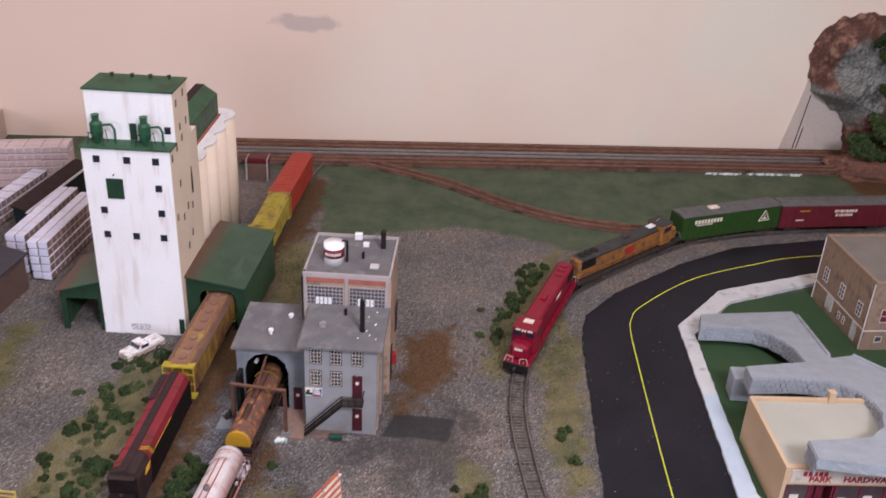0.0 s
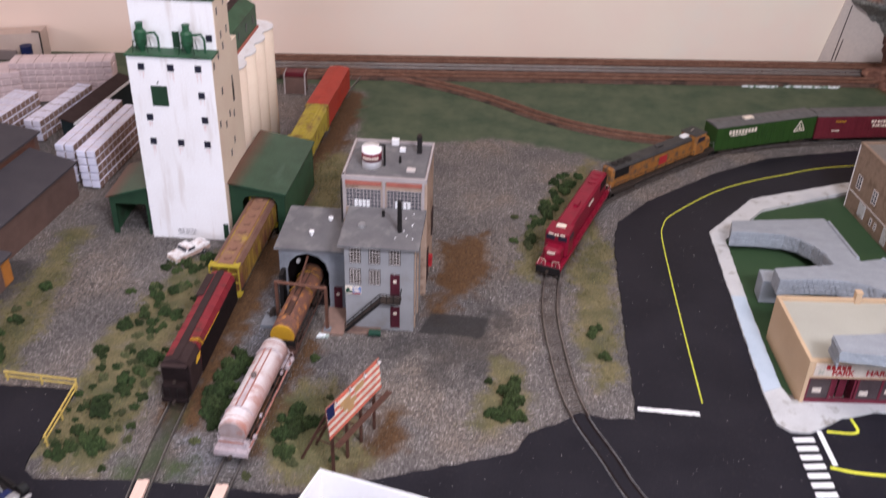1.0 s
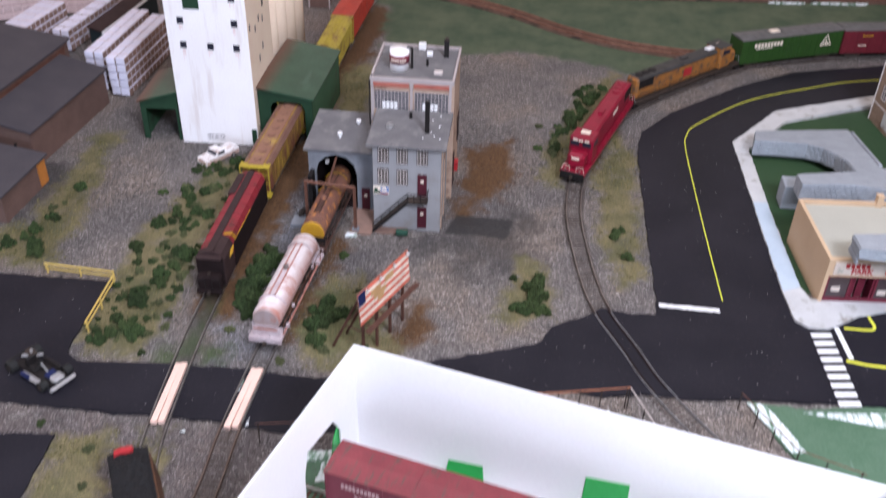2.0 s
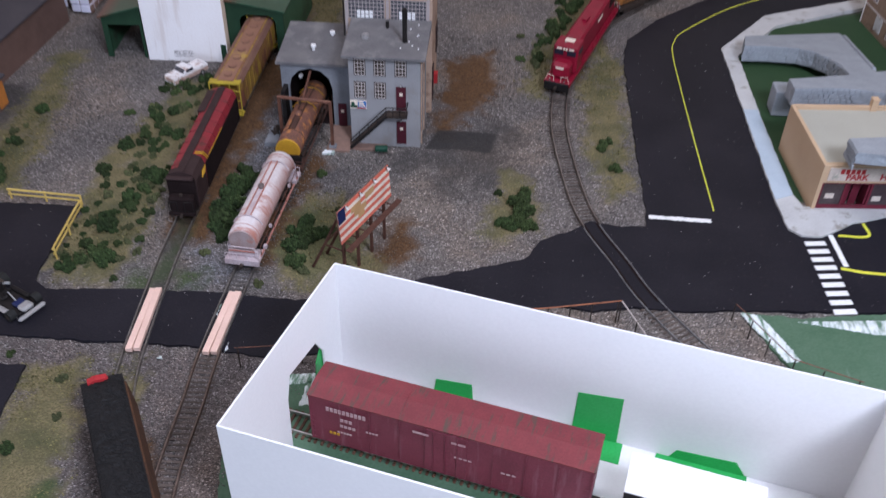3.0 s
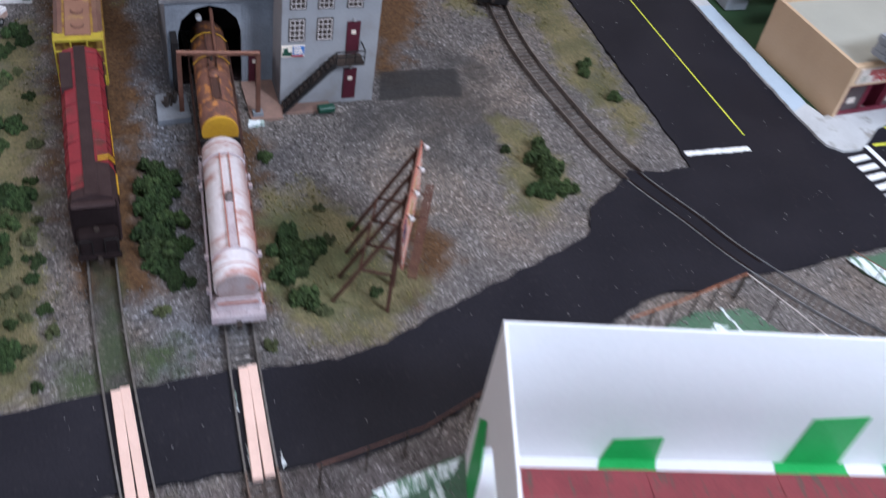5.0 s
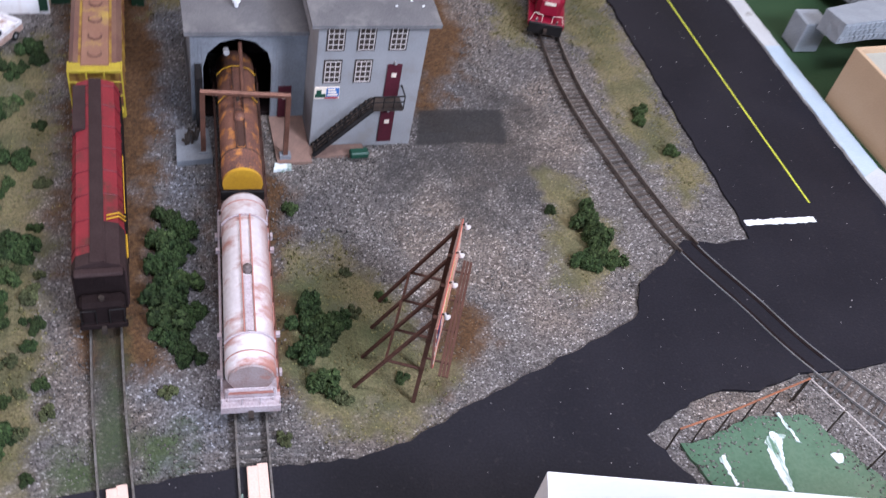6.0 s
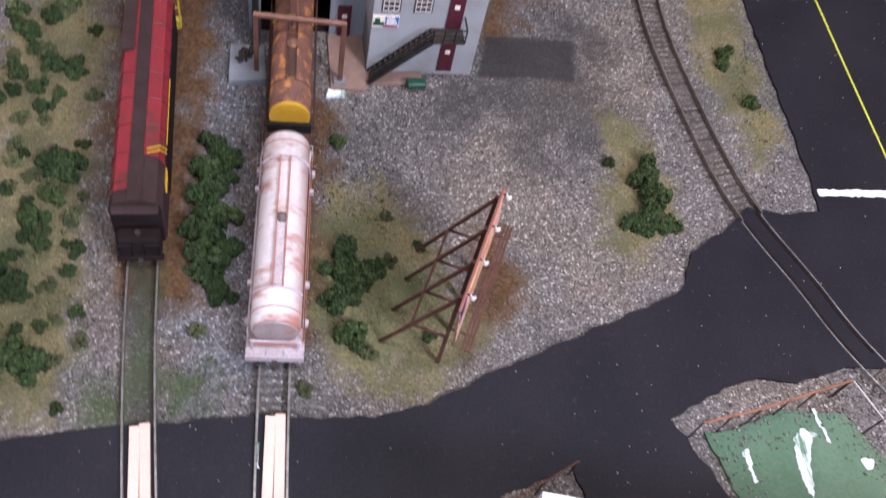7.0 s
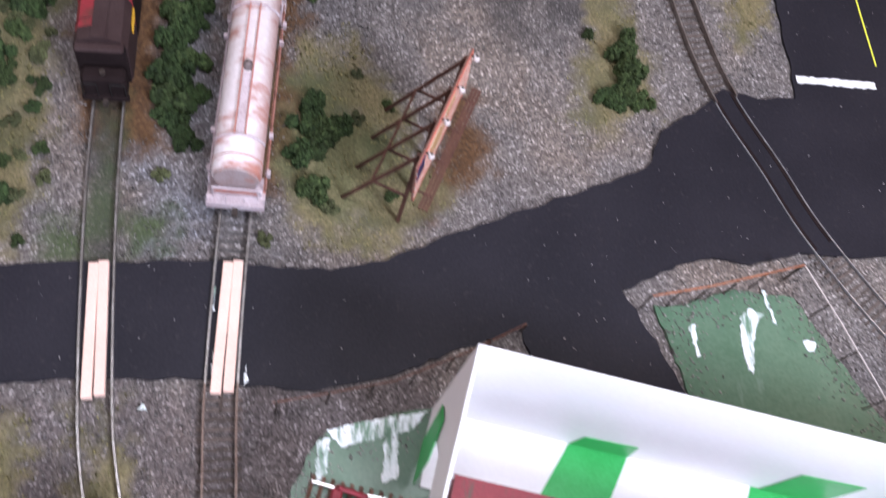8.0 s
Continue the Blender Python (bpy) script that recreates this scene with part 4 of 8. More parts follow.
w0 = Vector((-0.888, 1.683, 0))
for off in (0.030, 0.070, 0.108):
    a = w0 + wd * (0.36 if off < 0.1 else 0.47) - wn * off
    b = w0 + wd * 2.1 - wn * off
    track("track", spline([(a.x, a.y), (b.x, b.y)]), M_RAIL_BRIGHT if off == 0.07 else M_RAIL_RUST, M_TIE_BROWN, "rusty main line along the backdrop wall", single=lambda p: False, z=0.004, lift=0.0006)
bm = bmesh.new()
prism(bm, [(0.34, -0.128), (2.2, -0.128), (2.2, -0.004), (0.34, -0.004)], -0.004, 0.0034)
M_ROADBED = mat("brown_roadbed", (0.105, 0.056, 0.042), (0.17, 0.10, 0.078), rough=0.85, scale=25, fine=500, bump=0.6, stain=(0.035, 0.025, 0.022), stain_scale=30, stain_amount=0.42)
whole("roadbed", bm, M_ROADBED, "brown gravel roadbed under the main line", "roadbed", kind="structure", m=wall_pose)

bm = bmesh.new()
sweep(bm, SIDING, 0, 0.036, -0.002, 0.0007)
whole("roadbed", bm, M_ROADBED, "thin brown gravel bed under the rusty siding", "roadbed", kind="structure")

# crossing planks
for (xf, yf), (xn, yn), w in (((-0.2865, 0.606), (-0.2825, 0.530), 0.0118), ((-0.2135, 0.609), (-0.2165, 0.532), 0.0122)):
    t = thing("crossing_planks", pose((xf + xn) / 2, (yf + yn) / 2, 0.001, 0, 0, math.degrees(math.atan2(yf - yn, xf - xn)) - 90), "two raw pale wooden planks between the crossing rails", "crossing", "crossing planks")
    for s in (-1, 1):
        bm = bmesh.new()
        box(bm, -w / 4 + 0.0002, w / 4 - 0.0002, -0.0385, 0.0385, 0, 0.0042, 0.0003)
        p = part("plank", bm, M_PLANK, t)
        p.matrix_local = pose(s * w / 4, 0.0006 * s, 0, 0, 0, 0.5 * s)


# ---- grain elevator ----
def pane(parent, x0, x1, z0, z1, y, material=None, name="window", proud=0.0004):
    """A dark opening in a wall that faces minus y."""
    b = boxes((x0, x1, y - proud, y + 0.003, z0, z1))
    return part(name, b, material or M_DARKWIN, parent)


def elevator():
    t = thing("grain_elevator", pose(-0.434, 1.036, 0, 0, 0, 1.3), "tall white grain elevator with green roofs and cream silos", "grain elevator")
    part("wall", boxes((0, 0.1025, 0, 0.088, -0.002, 0.247), bevel=0.0004), M_WHITE, t)
    part("tower", boxes((0.0005, 0.102, 0.026, 0.084, 0.247, 0.308), bevel=0.0004), M_WHITE, t)
    # Warm light on the right side, painted as a thin cream sheet.
    part("side_light_sheet", boxes((0.1022, 0.1027, 0.0006, 0.0874, -0.001, 0.2465), (0.1017, 0.1027, 0.0265, 0.0835, 0.2468, 0.3078)), M_CREAM, t, "cream sheet with the warm side light painted in")
    part("ledge_roof", boxes((-0.002, 0.1045, -0.002, 0.026, 0.247, 0.2495), bevel=0.0004), M_GREEN, t, "dark green ledge roof")
    roof = part("roof", boxes((-0.0015, 0.104, 0.0245, 0.0850, 0.308, 0.3105), bevel=0.0004), M_GREEN, t, "dark green flat roof")
    for x in (0.018, 0.042, 0.064, 0.086):
        part("vent", tubes(((x, 0.074, 0.310), (x, 0.074, 0.3135), 0.0018), ((x, 0.074, 0.3135), (x, 0.074, 0.3148), 0.0025)), M_GREEN_DK, roof)
    wins = [(0.0168, 0.234), (0.0522, 0.234), (0.0855, 0.234), (0.0862, 0.2005), (0.0188, 0.1695), (0.0868, 0.1685), (0.0188, 0.1375), (0.0535, 0.1368), (0.0865, 0.1362)]
    drips = random.Random(17)
    for x, z in wins:
        w = pane(t, x - 0.004, x + 0.004, z - 0.0043, z + 0.0043, 0)
        part("sill", boxes((x - 0.0045, x + 0.0045, -0.001, 0.001, z - 0.0052, z - 0.0043)), M_WHITE, w)
        run = drips.uniform(0.008, 0.020)
        b = bmesh.new()
        for k in range(3):
            dx, dw, dz = drips.uniform(-0.0028, 0.0028), drips.uniform(0.0005, 0.0011), run * drips.uniform(0.45, 1.0)
            prism(b, [(x + dx - dw, z - 0.0052), (x + dx - dw * 0.5, z - 0.0052 - dz * 0.7), (x + dx, z - 0.0052 - dz), (x + dx + dw * 0.6, z - 0.0052 - dz * 0.6), (x + dx + dw, z - 0.0052)], 0.0001 * (k + 1), 0.0001 * (k + 2), pose(0, 0, 0, 90, 0, 0))
        part("drip_stain", b, M_DRIP, w, "faint pink rust drip below the window")
    pane(t, 0.0250, 0.0449, 0.185, 0.2105, 0, M_GREEN_DK, "hatch", 0.0008)
    part("lamp", tubes(((0.035, -0.003, 0.2155), (0.035, 0.0, 0.2155), 0.0008)), M_BLACK, t)
    pane(t, 0.0950, 0.1015, 0.002, 0.0235, 0, M_GREEN_DK, "door", 0.0008)
    pane(t, 0.0500, 0.0585, 0.250, 0.270, 0.026, M_GREEN_DK, "door", 0.0008)
    pane(t, 0.0905, 0.098, 0.259, 0.2675, 0.026)
    for y, z in ((0.008, 0.236), (0.028, 0.242), (0.050, 0.247), (0.030, 0.196), (0.052, 0.157), (0.034, 0.150), (0.070, 0.150), (0.062, 0.116), (0.044, 0.106), (0.010, 0.160), (0.075, 0.195), (0.038, 0.293), (0.066, 0.298), (0.046, 0.262), (0.07, 0.262)):
        part("window", boxes((0.1005, 0.1029, y - 0.0022, y + 0.0022, z - 0.0045, z + 0.0045)), M_DARKWIN, t)
    part("door", boxes((0.1005, 0.1031, 0.072, 0.078, 0.165, 0.190)), M_BLACK, t)
    g = bmesh.new()
    r = random.Random(5)
    for i in range(14):
        x = 0.034 + i * 0.0017
        tube(g, (x, -0.0003, 0.006 + r.uniform(0, 0.003)), (x + r.uniform(-0.0015, 0.003), -0.0003, 0.0125 + r.uniform(-0.003, 0.001)), 0.00035, 5)
    for z in (0.0055, 0.0125):
        tube(g, (0.034, -0.0003, z), (0.058, -0.0003, z + 0.0006), 0.0003, 5)
    part("graffiti", g, mat("grey_spray", (0.28, 0.25, 0.26), rough=0.6, scale=90, fine=900, bump=0), t, "grey spray-painted scribble")
    for x in (0.0170, 0.0725):
        c = bmesh.new()
        tube(c, (x, 0.011, 0.2610), (x, 0.011, 0.2735), 0.0072, 16)
        tube(c, (x, 0.011, 0.2735), (x, 0.011, 0.2765), 0.0072, 16, 0.0045)
        tube(c, (x, 0.011, 0.2765), (x, 0.011, 0.2830), 0.0042, 14)
        tube(c, (x, 0.011, 0.2830), (x, 0.011, 0.2842), 0.0048, 14)
        tube(c, (x, 0.011, 0.2495), (x, 0.011, 0.2610), 0.0026, 16, 0.0072)
        cy = part("dust_collector", c, M_GREEN_MET, t, "green dust collector on the ledge")
        part("duct", tubes(((x + 0.005, 0.011, 0.2715), (x + 0.017, 0.013, 0.2720), 0.0015), ((x + 0.0165, 0.013, 0.2722), (x + 0.0200, 0.013, 0.2660), 0.0015), ((x + 0.0200, 0.013, 0.2670), (x + 0.0200, 0.013, 0.2495), 0.0015)), M_GREEN_MET, cy)
        part("stand", tubes(*[((x + a * 1.1, 0.011 + b, 0.2495), (x + a * 0.9, 0.011 + b * 0.8, 0.2640), 0.0006) for a in (-0.0085, 0.0085) for b in (-0.0065, 0.0065)], ((x - 0.0085, 0.0045, 0.2640), (x + 0.0085, 0.0045, 0.2640), 0.0006), seg=5), M_GREEN_DK, cy)
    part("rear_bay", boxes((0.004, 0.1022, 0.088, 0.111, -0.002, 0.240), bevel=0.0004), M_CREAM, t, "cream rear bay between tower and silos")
    for col in range(2):
        for i in range(4):
            cx, cyy = 0.0765 - col * 0.052, 0.1370 + i * 0.0530
            b = bmesh.new()
            tube(b, (cx, cyy, -0.002), (cx, cyy, 0.189), 0.0272, 32)
            s = part("silo", b, M_CREAM, t, "", True)
            b = bmesh.new()
            tube(b, (cx, cyy, 0.189), (cx, cyy, 0.1912), 0.0282, 32)
            part("cap", b, M_WHITE, s, "white round cap")
    part("silo_deck", boxes((0.006, 0.0960, 0.111, 0.312, 0.1880, 0.1909)), M_WHITE, t, "white deck over the silos")
    h = bmesh.new()
    prism(h, [(0.046, 0.190), (0.082, 0.190), (0.082, 0.2240), (0.064, 0.2360), (0.046, 0.2240)], -0.292, -0.111, pose(0, 0, 0, 90, 0, 0))
    g2 = part("gallery", h, M_GREEN, t, "dark green conveyor gallery over the silos")
    for y0 in (0.150, 0.190, 0.230, 0.268):
        part("gallery_window", boxes((0.0815, 0.0824, y0, y0 + 0.006, 0.204, 0.214)), M_DARKWIN, g2)
    part("gallery_roof", boxes((0.0520, 0.0640, 0.113, 0.293, 0.2340, 0.2364)), M_BROWNROOF, g2)
    part("gallery_sill", boxes((0.0820, 0.0850, 0.1115, 0.292, 0.1909, 0.1935)), M_REDBAND, g2)


M_SHEDROOF = edge_tint(mat("rust_edged_green_sheet", (0.013, 0.046, 0.024), (0.030, 0.080, 0.047), rough=0.36, scale=30, fine=500, spec=0.4, stain=(0.045, 0.095, 0.065), stain_scale=16, stain_amount=0.22, stretch=(2.5, 0.5, 1)), 0, 0.020, 0.000, (0.12, 0.034, 0.024))


def open_shed(name, m, w, d, zl, zr, label, door, rounded=True):
    """A green lean-to with a doorway through its front and back."""
    t = thing(name, m, label, "shed")
    x0, x1, zt = door
    for y in (0.0, d - 0.003):
        b = boxes((0, x0, y, y + 0.003, -0.002, min(zl, zr)), (x1, w, y, y + 0.003, -0.002, min(zl, zr)), (x0, x1, y, y + 0.003, zt, min(zl, zr)))
        tri = [(0, min(zl, zr)), (w, min(zl, zr)), (w, zr) if zr > zl else (0, zl)]
        prism(b, tri, -y - 0.003, -y, pose(0, 0, 0, 90, 0, 0))
        for c, k in ((x0, 1), (x1, -1)) if rounded else ():
            prism(b, [(c, zt), (c + k * 0.009, zt), (c + k * 0.0035, zt - 0.0025), (c, zt - 0.009)], -y - 0.003, -y, pose(0, 0, 0, 90, 0, 0))
        # End walls take the green that has shade painted in.
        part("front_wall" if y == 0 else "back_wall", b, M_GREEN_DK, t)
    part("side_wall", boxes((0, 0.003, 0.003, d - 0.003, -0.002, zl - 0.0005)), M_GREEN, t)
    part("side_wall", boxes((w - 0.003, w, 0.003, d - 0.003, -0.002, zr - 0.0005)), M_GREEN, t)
    b = bmesh.new()
    k = (zr - zl) / w
    v = [(-0.003, zl - 0.003 * k), (w + 0.003, zr + 0.003 * k), (w + 0.003, zr + 0.003 * k + 0.002), (-0.003, zl - 0.003 * k + 0.002)]
    prism(b, v, -d - 0.003, 0.003, pose(0, 0, 0, 90, 0, 0))
    part("roof", b, M_SHEDROOF, t, "dark green sheet roof with rust along its edges")
    return t


elevator()
open_shed("loading_shed", pose(-0.331, 1.052, 0, 0, 0, -1.0), 0.072, 0.158, 0.077, 0.066, "dark green loading shed over the track with a rail car inside", (0.016, 0.062, 0.0600))
open_shed("truck_shed", pose(-0.487, 1.037, 0, 0, 0, 3), 0.0500, 0.09, 0.054, 0.068, "dark green truck shed against the white elevator", (0.007, 0.047, 0.044), rounded=False)


# ---- engine house ----
def window(parent, x, z, w, h, y, nx, nz, trim, glass, m=None, surround=None):
    """A window with frame, bars and pane in a wall that faces minus y; (x, z) is its middle."""
    b = bmesh.new()
    cut = lambda c, size, n: [c - size / 2, c - size / 2 + 0.0006, *[c - size / 2 + size * i / n + s for i in range(1, n) for s in (-0.00028, 0.00028)], c + size / 2 - 0.0006, c + size / 2]
    xs, zs = cut(x, w, nx), cut(z, h, nz)
    v = [[b.verts.new((p, y - 0.0010, q)) for q in zs] for p in xs]
    for i in range(len(xs) - 1):
        for j in range(len(zs) - 1):
            if i % 2 == 0 or j % 2 == 0:
                b.faces.new((v[i][j], v[i + 1][j], v[i + 1][j + 1], v[i][j + 1]))
    grown = bmesh.ops.extrude_face_region(b, geom=list(b.faces))["geom"]
    bmesh.ops.translate(b, vec=(0, 0.0028, 0), verts=[q for q in grown if isinstance(q, bmesh.types.BMVert)])
    f = part("window", b, trim, parent)
    part("pane", boxes((x - w / 2 + 0.001, x + w / 2 - 0.001, y - 0.0003, y + 0.0015, z - h / 2 + 0.001, z + h / 2 - 0.001)), glass, f)
    if surround:
        part("surround", boxes((x - w / 2 - 0.0009, x + w / 2 + 0.0009, y - 0.0006, y + 0.001, z - h / 2 - 0.0009, z + h / 2 + 0.0009)), surround, f)
    if m is not None:
        f.matrix_local = m
    return f


def engine_house():
    t = thing("engine_house", pose(-0.1470, 0.870, 0, 0, 0, 0.5), "grey engine house with arched bay and tan brick block", "engine house")
    part("front_block", boxes((0, 0.077, 0, 0.074, -0.002, 0.111), bevel=0.0003), M_GREYWALL, t, "weathered grey two-storey wall")
    r = bmesh.new()
    prism(r, [(-0.0075, 0.1095), (0.0742, 0.1105), (0.0742, 0.1168), (-0.0075, 0.1122)], -0.083, 0.0060, Matrix(((0, 0, -1, 0), (1, 0, 0, 0), (0, 1, 0, 0), (0, 0, 0, 1))))
    roof = part("roof", r, M_GREYROOF, t, "weathered grey lean-to roof")
    part("stovepipe", tubes(((0.058, 0.026, 0.112), (0.058, 0.026, 0.1525), 0.0026)), M_BLACK, roof, "black stovepipe")
    part("vent", tubes(((0.015, 0.032, 0.112), (0.015, 0.032, 0.1175), 0.0044), ((0.015, 0.032, 0.1175), (0.015, 0.032, 0.1187), 0.0032)), M_SILVER, roof)
    part("vent", tubes(((0.036, 0.055, 0.113), (0.036, 0.055, 0.1230), 0.0018)), M_BLACK, roof)
    for i in range(5):
        part("skylight_cap", boxes((0.058 + 0.004 * i, 0.0592 + 0.004 * i, 0.020 + 0.006 * i, 0.0214 + 0.006 * i, 0.1125 + 0.0004 * i, 0.1147 + 0.0004 * i)), M_FOAMBOARD, roof) if i in (1, 3) else None
    for x in (0.0122, 0.0335, 0.0560):
        window(t, x, 0.0965, 0.0110, 0.0180, 0, 3, 4, M_TRIM, M_GLASS, surround=M_IRON)
    for x in (0.0118, 0.0335):
        window(t, x, 0.0690, 0.0110, 0.0180, 0, 3, 4, M_TRIM, M_GLASS, surround=M_IRON)
    for z in (0.046, 0.003):
        d = part("door", boxes((0.0510, 0.0615, -0.0012, 0.002, z, z + 0.0285)), M_DOORDK, t, "dark maroon door with a small white notice")
        part("notice", boxes((0.0545, 0.0580, -0.0016, -0.0012, z + 0.018, z + 0.0215)), M_FLAGWHITE, d)
        part("lamp", tubes(((0.056, 0, z + 0.0305), (0.056, -0.003, z + 0.0305), 0.001)), M_SILVER, t)
    s = part("sign", boxes((0.0045, 0.0225, -0.0010, 0.001, 0.0455, 0.0555)), M_FLAGWHITE, t, "small blue and white notice board")
    part("picture", boxes((0.0050, 0.0125, -0.0014, -0.0010, 0.0470, 0.0500), (0.0060, 0.0095, -0.0014, -0.0010, 0.0500, 0.0535)), M_DUMPSTER, s)
    part("blue_field", boxes((0.0130, 0.0222, -0.0013, -0.0010, 0.0475, 0.0552)), M_BLUESIGN, s)
    for k in range(3):
        part("mark", boxes((0.0140, 0.0212 - 0.001 * k, -0.0016, -0.0013, 0.0486 + 0.0024 * k, 0.0500 + 0.0024 * k)), M_FLAGWHITE, s)
    part("red_bar", boxes((0.0120, 0.0215, -0.0014, -0.0010, 0.0459, 0.0470)), M_SIGNRED, s)
    s.matrix_local = pose(-0.0042, 0, 0)
    # stair with landing and handrail
    b = bmesh.new()
    for i in range(12):
        box(b, 0.0015 + i * 0.0033, 0.0056 + i * 0.0033, -0.0125, 0, 0.0030 + i * 0.0035, 0.0042 + i * 0.0035)
    st = part("stair", b, M_IRON, t, "narrow dark outside stair")
    part("landing", boxes((0.0410, 0.0635, -0.0130, 0, 0.0425, 0.0448)), M_IRON, t)
    part("stringer", tubes(((0.001, -0.0125, 0.002), (0.041, -0.0125, 0.0440), 0.0018), ((0.001, -0.0010, 0.002), (0.041, -0.0010, 0.0440), 0.0008)), M_BLACK, st)
    rails = [((0.001, -0.0128, 0.0125), (0.041, -0.0128, 0.0555), 0.0006), ((0.001, -0.0128, 0.0080), (0.041, -0.0128, 0.0510), 0.0005), ((0.041, -0.0128, 0.0555), (0.0635, -0.0128, 0.0555), 0.0006), ((0.041, -0.0128, 0.0505), (0.0635, -0.0128, 0.0505), 0.0005), ((0.0635, -0.0128, 0.0555), (0.0635, 0, 0.0555), 0.0006)]
    rails += [((0.001 + 0.0100 * i, -0.0128, 0.001 + 0.01075 * i), (0.001 + 0.0100 * i, -0.0128, 0.0125 + 0.01075 * i), 0.0005) for i in range(5)] + [((x, -0.0128, 0.044), (x, -0.0128, 0.0555), 0.0005) for x in (0.0485, 0.056, 0.0635)]
    part("handrail", tubes(*rails, seg=6), M_BLACK, t, "thin black handrail")
    # arched bay
    x0, x1, zs, zt, zw = -0.0735, -0.0250, 0.048, 0.0725, 0.0785
    prof = [(-0.082, -0.002), (x0, -0.002)]
    cxm, rx = (x0 + x1) / 2, (x1 - x0) / 2
    prof += [(cxm - rx * math.cos(a), zs + (zt - zs) * math.sin(a)) for a in [math.pi * k / 6 for k in range(7)]]
    prof += [(x1, -0.002), (0.0, -0.002), (0.0, zw), (-0.082, zw)]
    b = bmesh.new()
    prism(b, prof, -0.038, -0.034, pose(0, 0, 0, 90, 0, 0))
    part("bay_front", b, M_CEMENT, t, "pale blue-grey wall with an arched doorway")
    tagged(part("siding_ribs", boxes(*[(x, x + 0.0007, 0.0335, 0.0342, -0.001, zw - 0.0005) for x in (*[-0.0815 + 0.0024 * i for i in range(4)], *[-0.0242 + 0.0024 * i for i in range(10)])]), M_CEMENT, t), kind="stuff")
    part("bay_wall", boxes((-0.082, -0.078, 0.038, 0.118, -0.002, zw), (-0.078, -0.002, 0.114, 0.118, -0.002, zw + 0.001)), M_CEMENT, t)
    # The bay's inner shade is painted as dark sheets on walls and floor.
    part("bay_shade_lining", boxes((-0.0775, -0.0770, 0.039, 0.113, 0.001, zw - 0.002), (-0.0770, -0.0020, 0.1125, 0.1135, 0.001, zw), (-0.0028, -0.0020, 0.039, 0.1125, 0.001, zw - 0.002)), M_BROWNBLACK, t, "brown-black lining that paints the shade inside the bay")
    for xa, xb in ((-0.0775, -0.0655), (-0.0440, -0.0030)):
        part("bay_shade_floor", boxes((xa, xb, 0.0385, 0.1125, -0.002, 0.0012)), M_BROWNBLACK, t)
    r = bmesh.new()
    prism(r, [(0.029, 0.0783), (0.120, 0.0800), (0.120, 0.0858), (0.029, 0.0812)], 0.0002, 0.086, Matrix(((0, 0, -1, 0), (1, 0, 0, 0), (0, 1, 0, 0), (0, 0, 0, 1))))
    br = part("bay_roof", r, M_GREYROOF, t, "weathered grey lean-to roof")
    for x, y in ((-0.0480, 0.058), (-0.0320, 0.092)):
        part("vent", tubes(((x, y, 0.0800), (x, y, 0.0865), 0.0016), ((x, y, 0.0865), (x, y, 0.0892), 0.0030)), M_FOAMBOARD, br, "small bright roof vent")
    d = part("door", boxes((-0.0195, -0.0100, 0.0325, 0.0345, 0.001, 0.0300)), M_DOORDK, t, "dark maroon door with a small white notice")
    part("notice", boxes((-0.0165, -0.0130, 0.0320, 0.0325, 0.019, 0.0225)), M_FLAGWHITE, d)
    part("bay_leaf", boxes((-0.0795, -0.0750, 0.016, 0.033, 0.001, 0.052)), M_BLACK, t, "open dark bay door leaf")
    for x, y in ((0.066, 0.018), (0.0705, 0.040), (0.061, 0.052), (0.069, 0.062), (0.054, 0.012), (0.073, 0.012)):
        part("plaster_fleck", boxes((x, x + 0.0016, y, y + 0.0011, 0.1128 + y * 0.056, 0.1138 + y * 0.056), bevel=0.0002), M_FOAMBOARD, roof)
    part("lamp", tubes(((-0.058, 0.030, 0.0660), (-0.058, 0.025, 0.0670), 0.0022)), M_SILVER, t)
    # brick block
    part("brick_block", boxes((-0.0130, 0.0820, 0.0745, 0.172, -0.002, 0.150), bevel=0.0003), M_TANBRICK, t, "tan brick three-storey block")
    part("parapet", boxes((-0.0140, 0.0830, 0.0730, 0.0760, 0.150, 0.1555), (-0.0140, 0.0830, 0.1710, 0.1735, 0.150, 0.1555), (-0.0140, -0.0115, 0.0760, 0.1710, 0.150, 0.1555), (0.0805, 0.0830, 0.0760, 0.1710, 0.150, 0.1555)), M_TRIMGREY, t, "pale grey-pink coping")
    part("flat_roof", boxes((-0.0115, 0.0805, 0.0760, 0.1710, 0.150, 0.1522)), M_GREYROOF, t, "dark grey flat roof")
    for x0, x1 in ((-0.0100, 0.0310), (0.0370, 0.0775)):
        part("band", boxes((x0, x1, 0.0725, 0.0750, 0.1445, 0.1495)), M_REDBAND, t, "brick red panel")
        window(t, (x0 + x1) / 2, 0.1275, x1 - x0, 0.0235, 0.0745, 10, 5, M_TRIMGREY, M_GLASS)
        # Reflections in the glass, painted as small white plates.
        for k in range(4):
            for row in range(2):
                x, z = (x0 + x1) / 2 - 0.0100 + 0.0046 * k, 0.1180 + 0.0046 * row
                part("pane_glint", boxes((x, x + 0.0036, 0.0712, 0.0720, z, z + 0.0037)), M_FOAMBOARD, t, "window reflection painted as a white pane")
    for x in (-0.0130, 0.0325, 0.0775):
        part("pilaster", boxes((x, x + 0.0030, 0.0728, 0.0748, 0.100, 0.1500)), M_TRIMGREY, t)
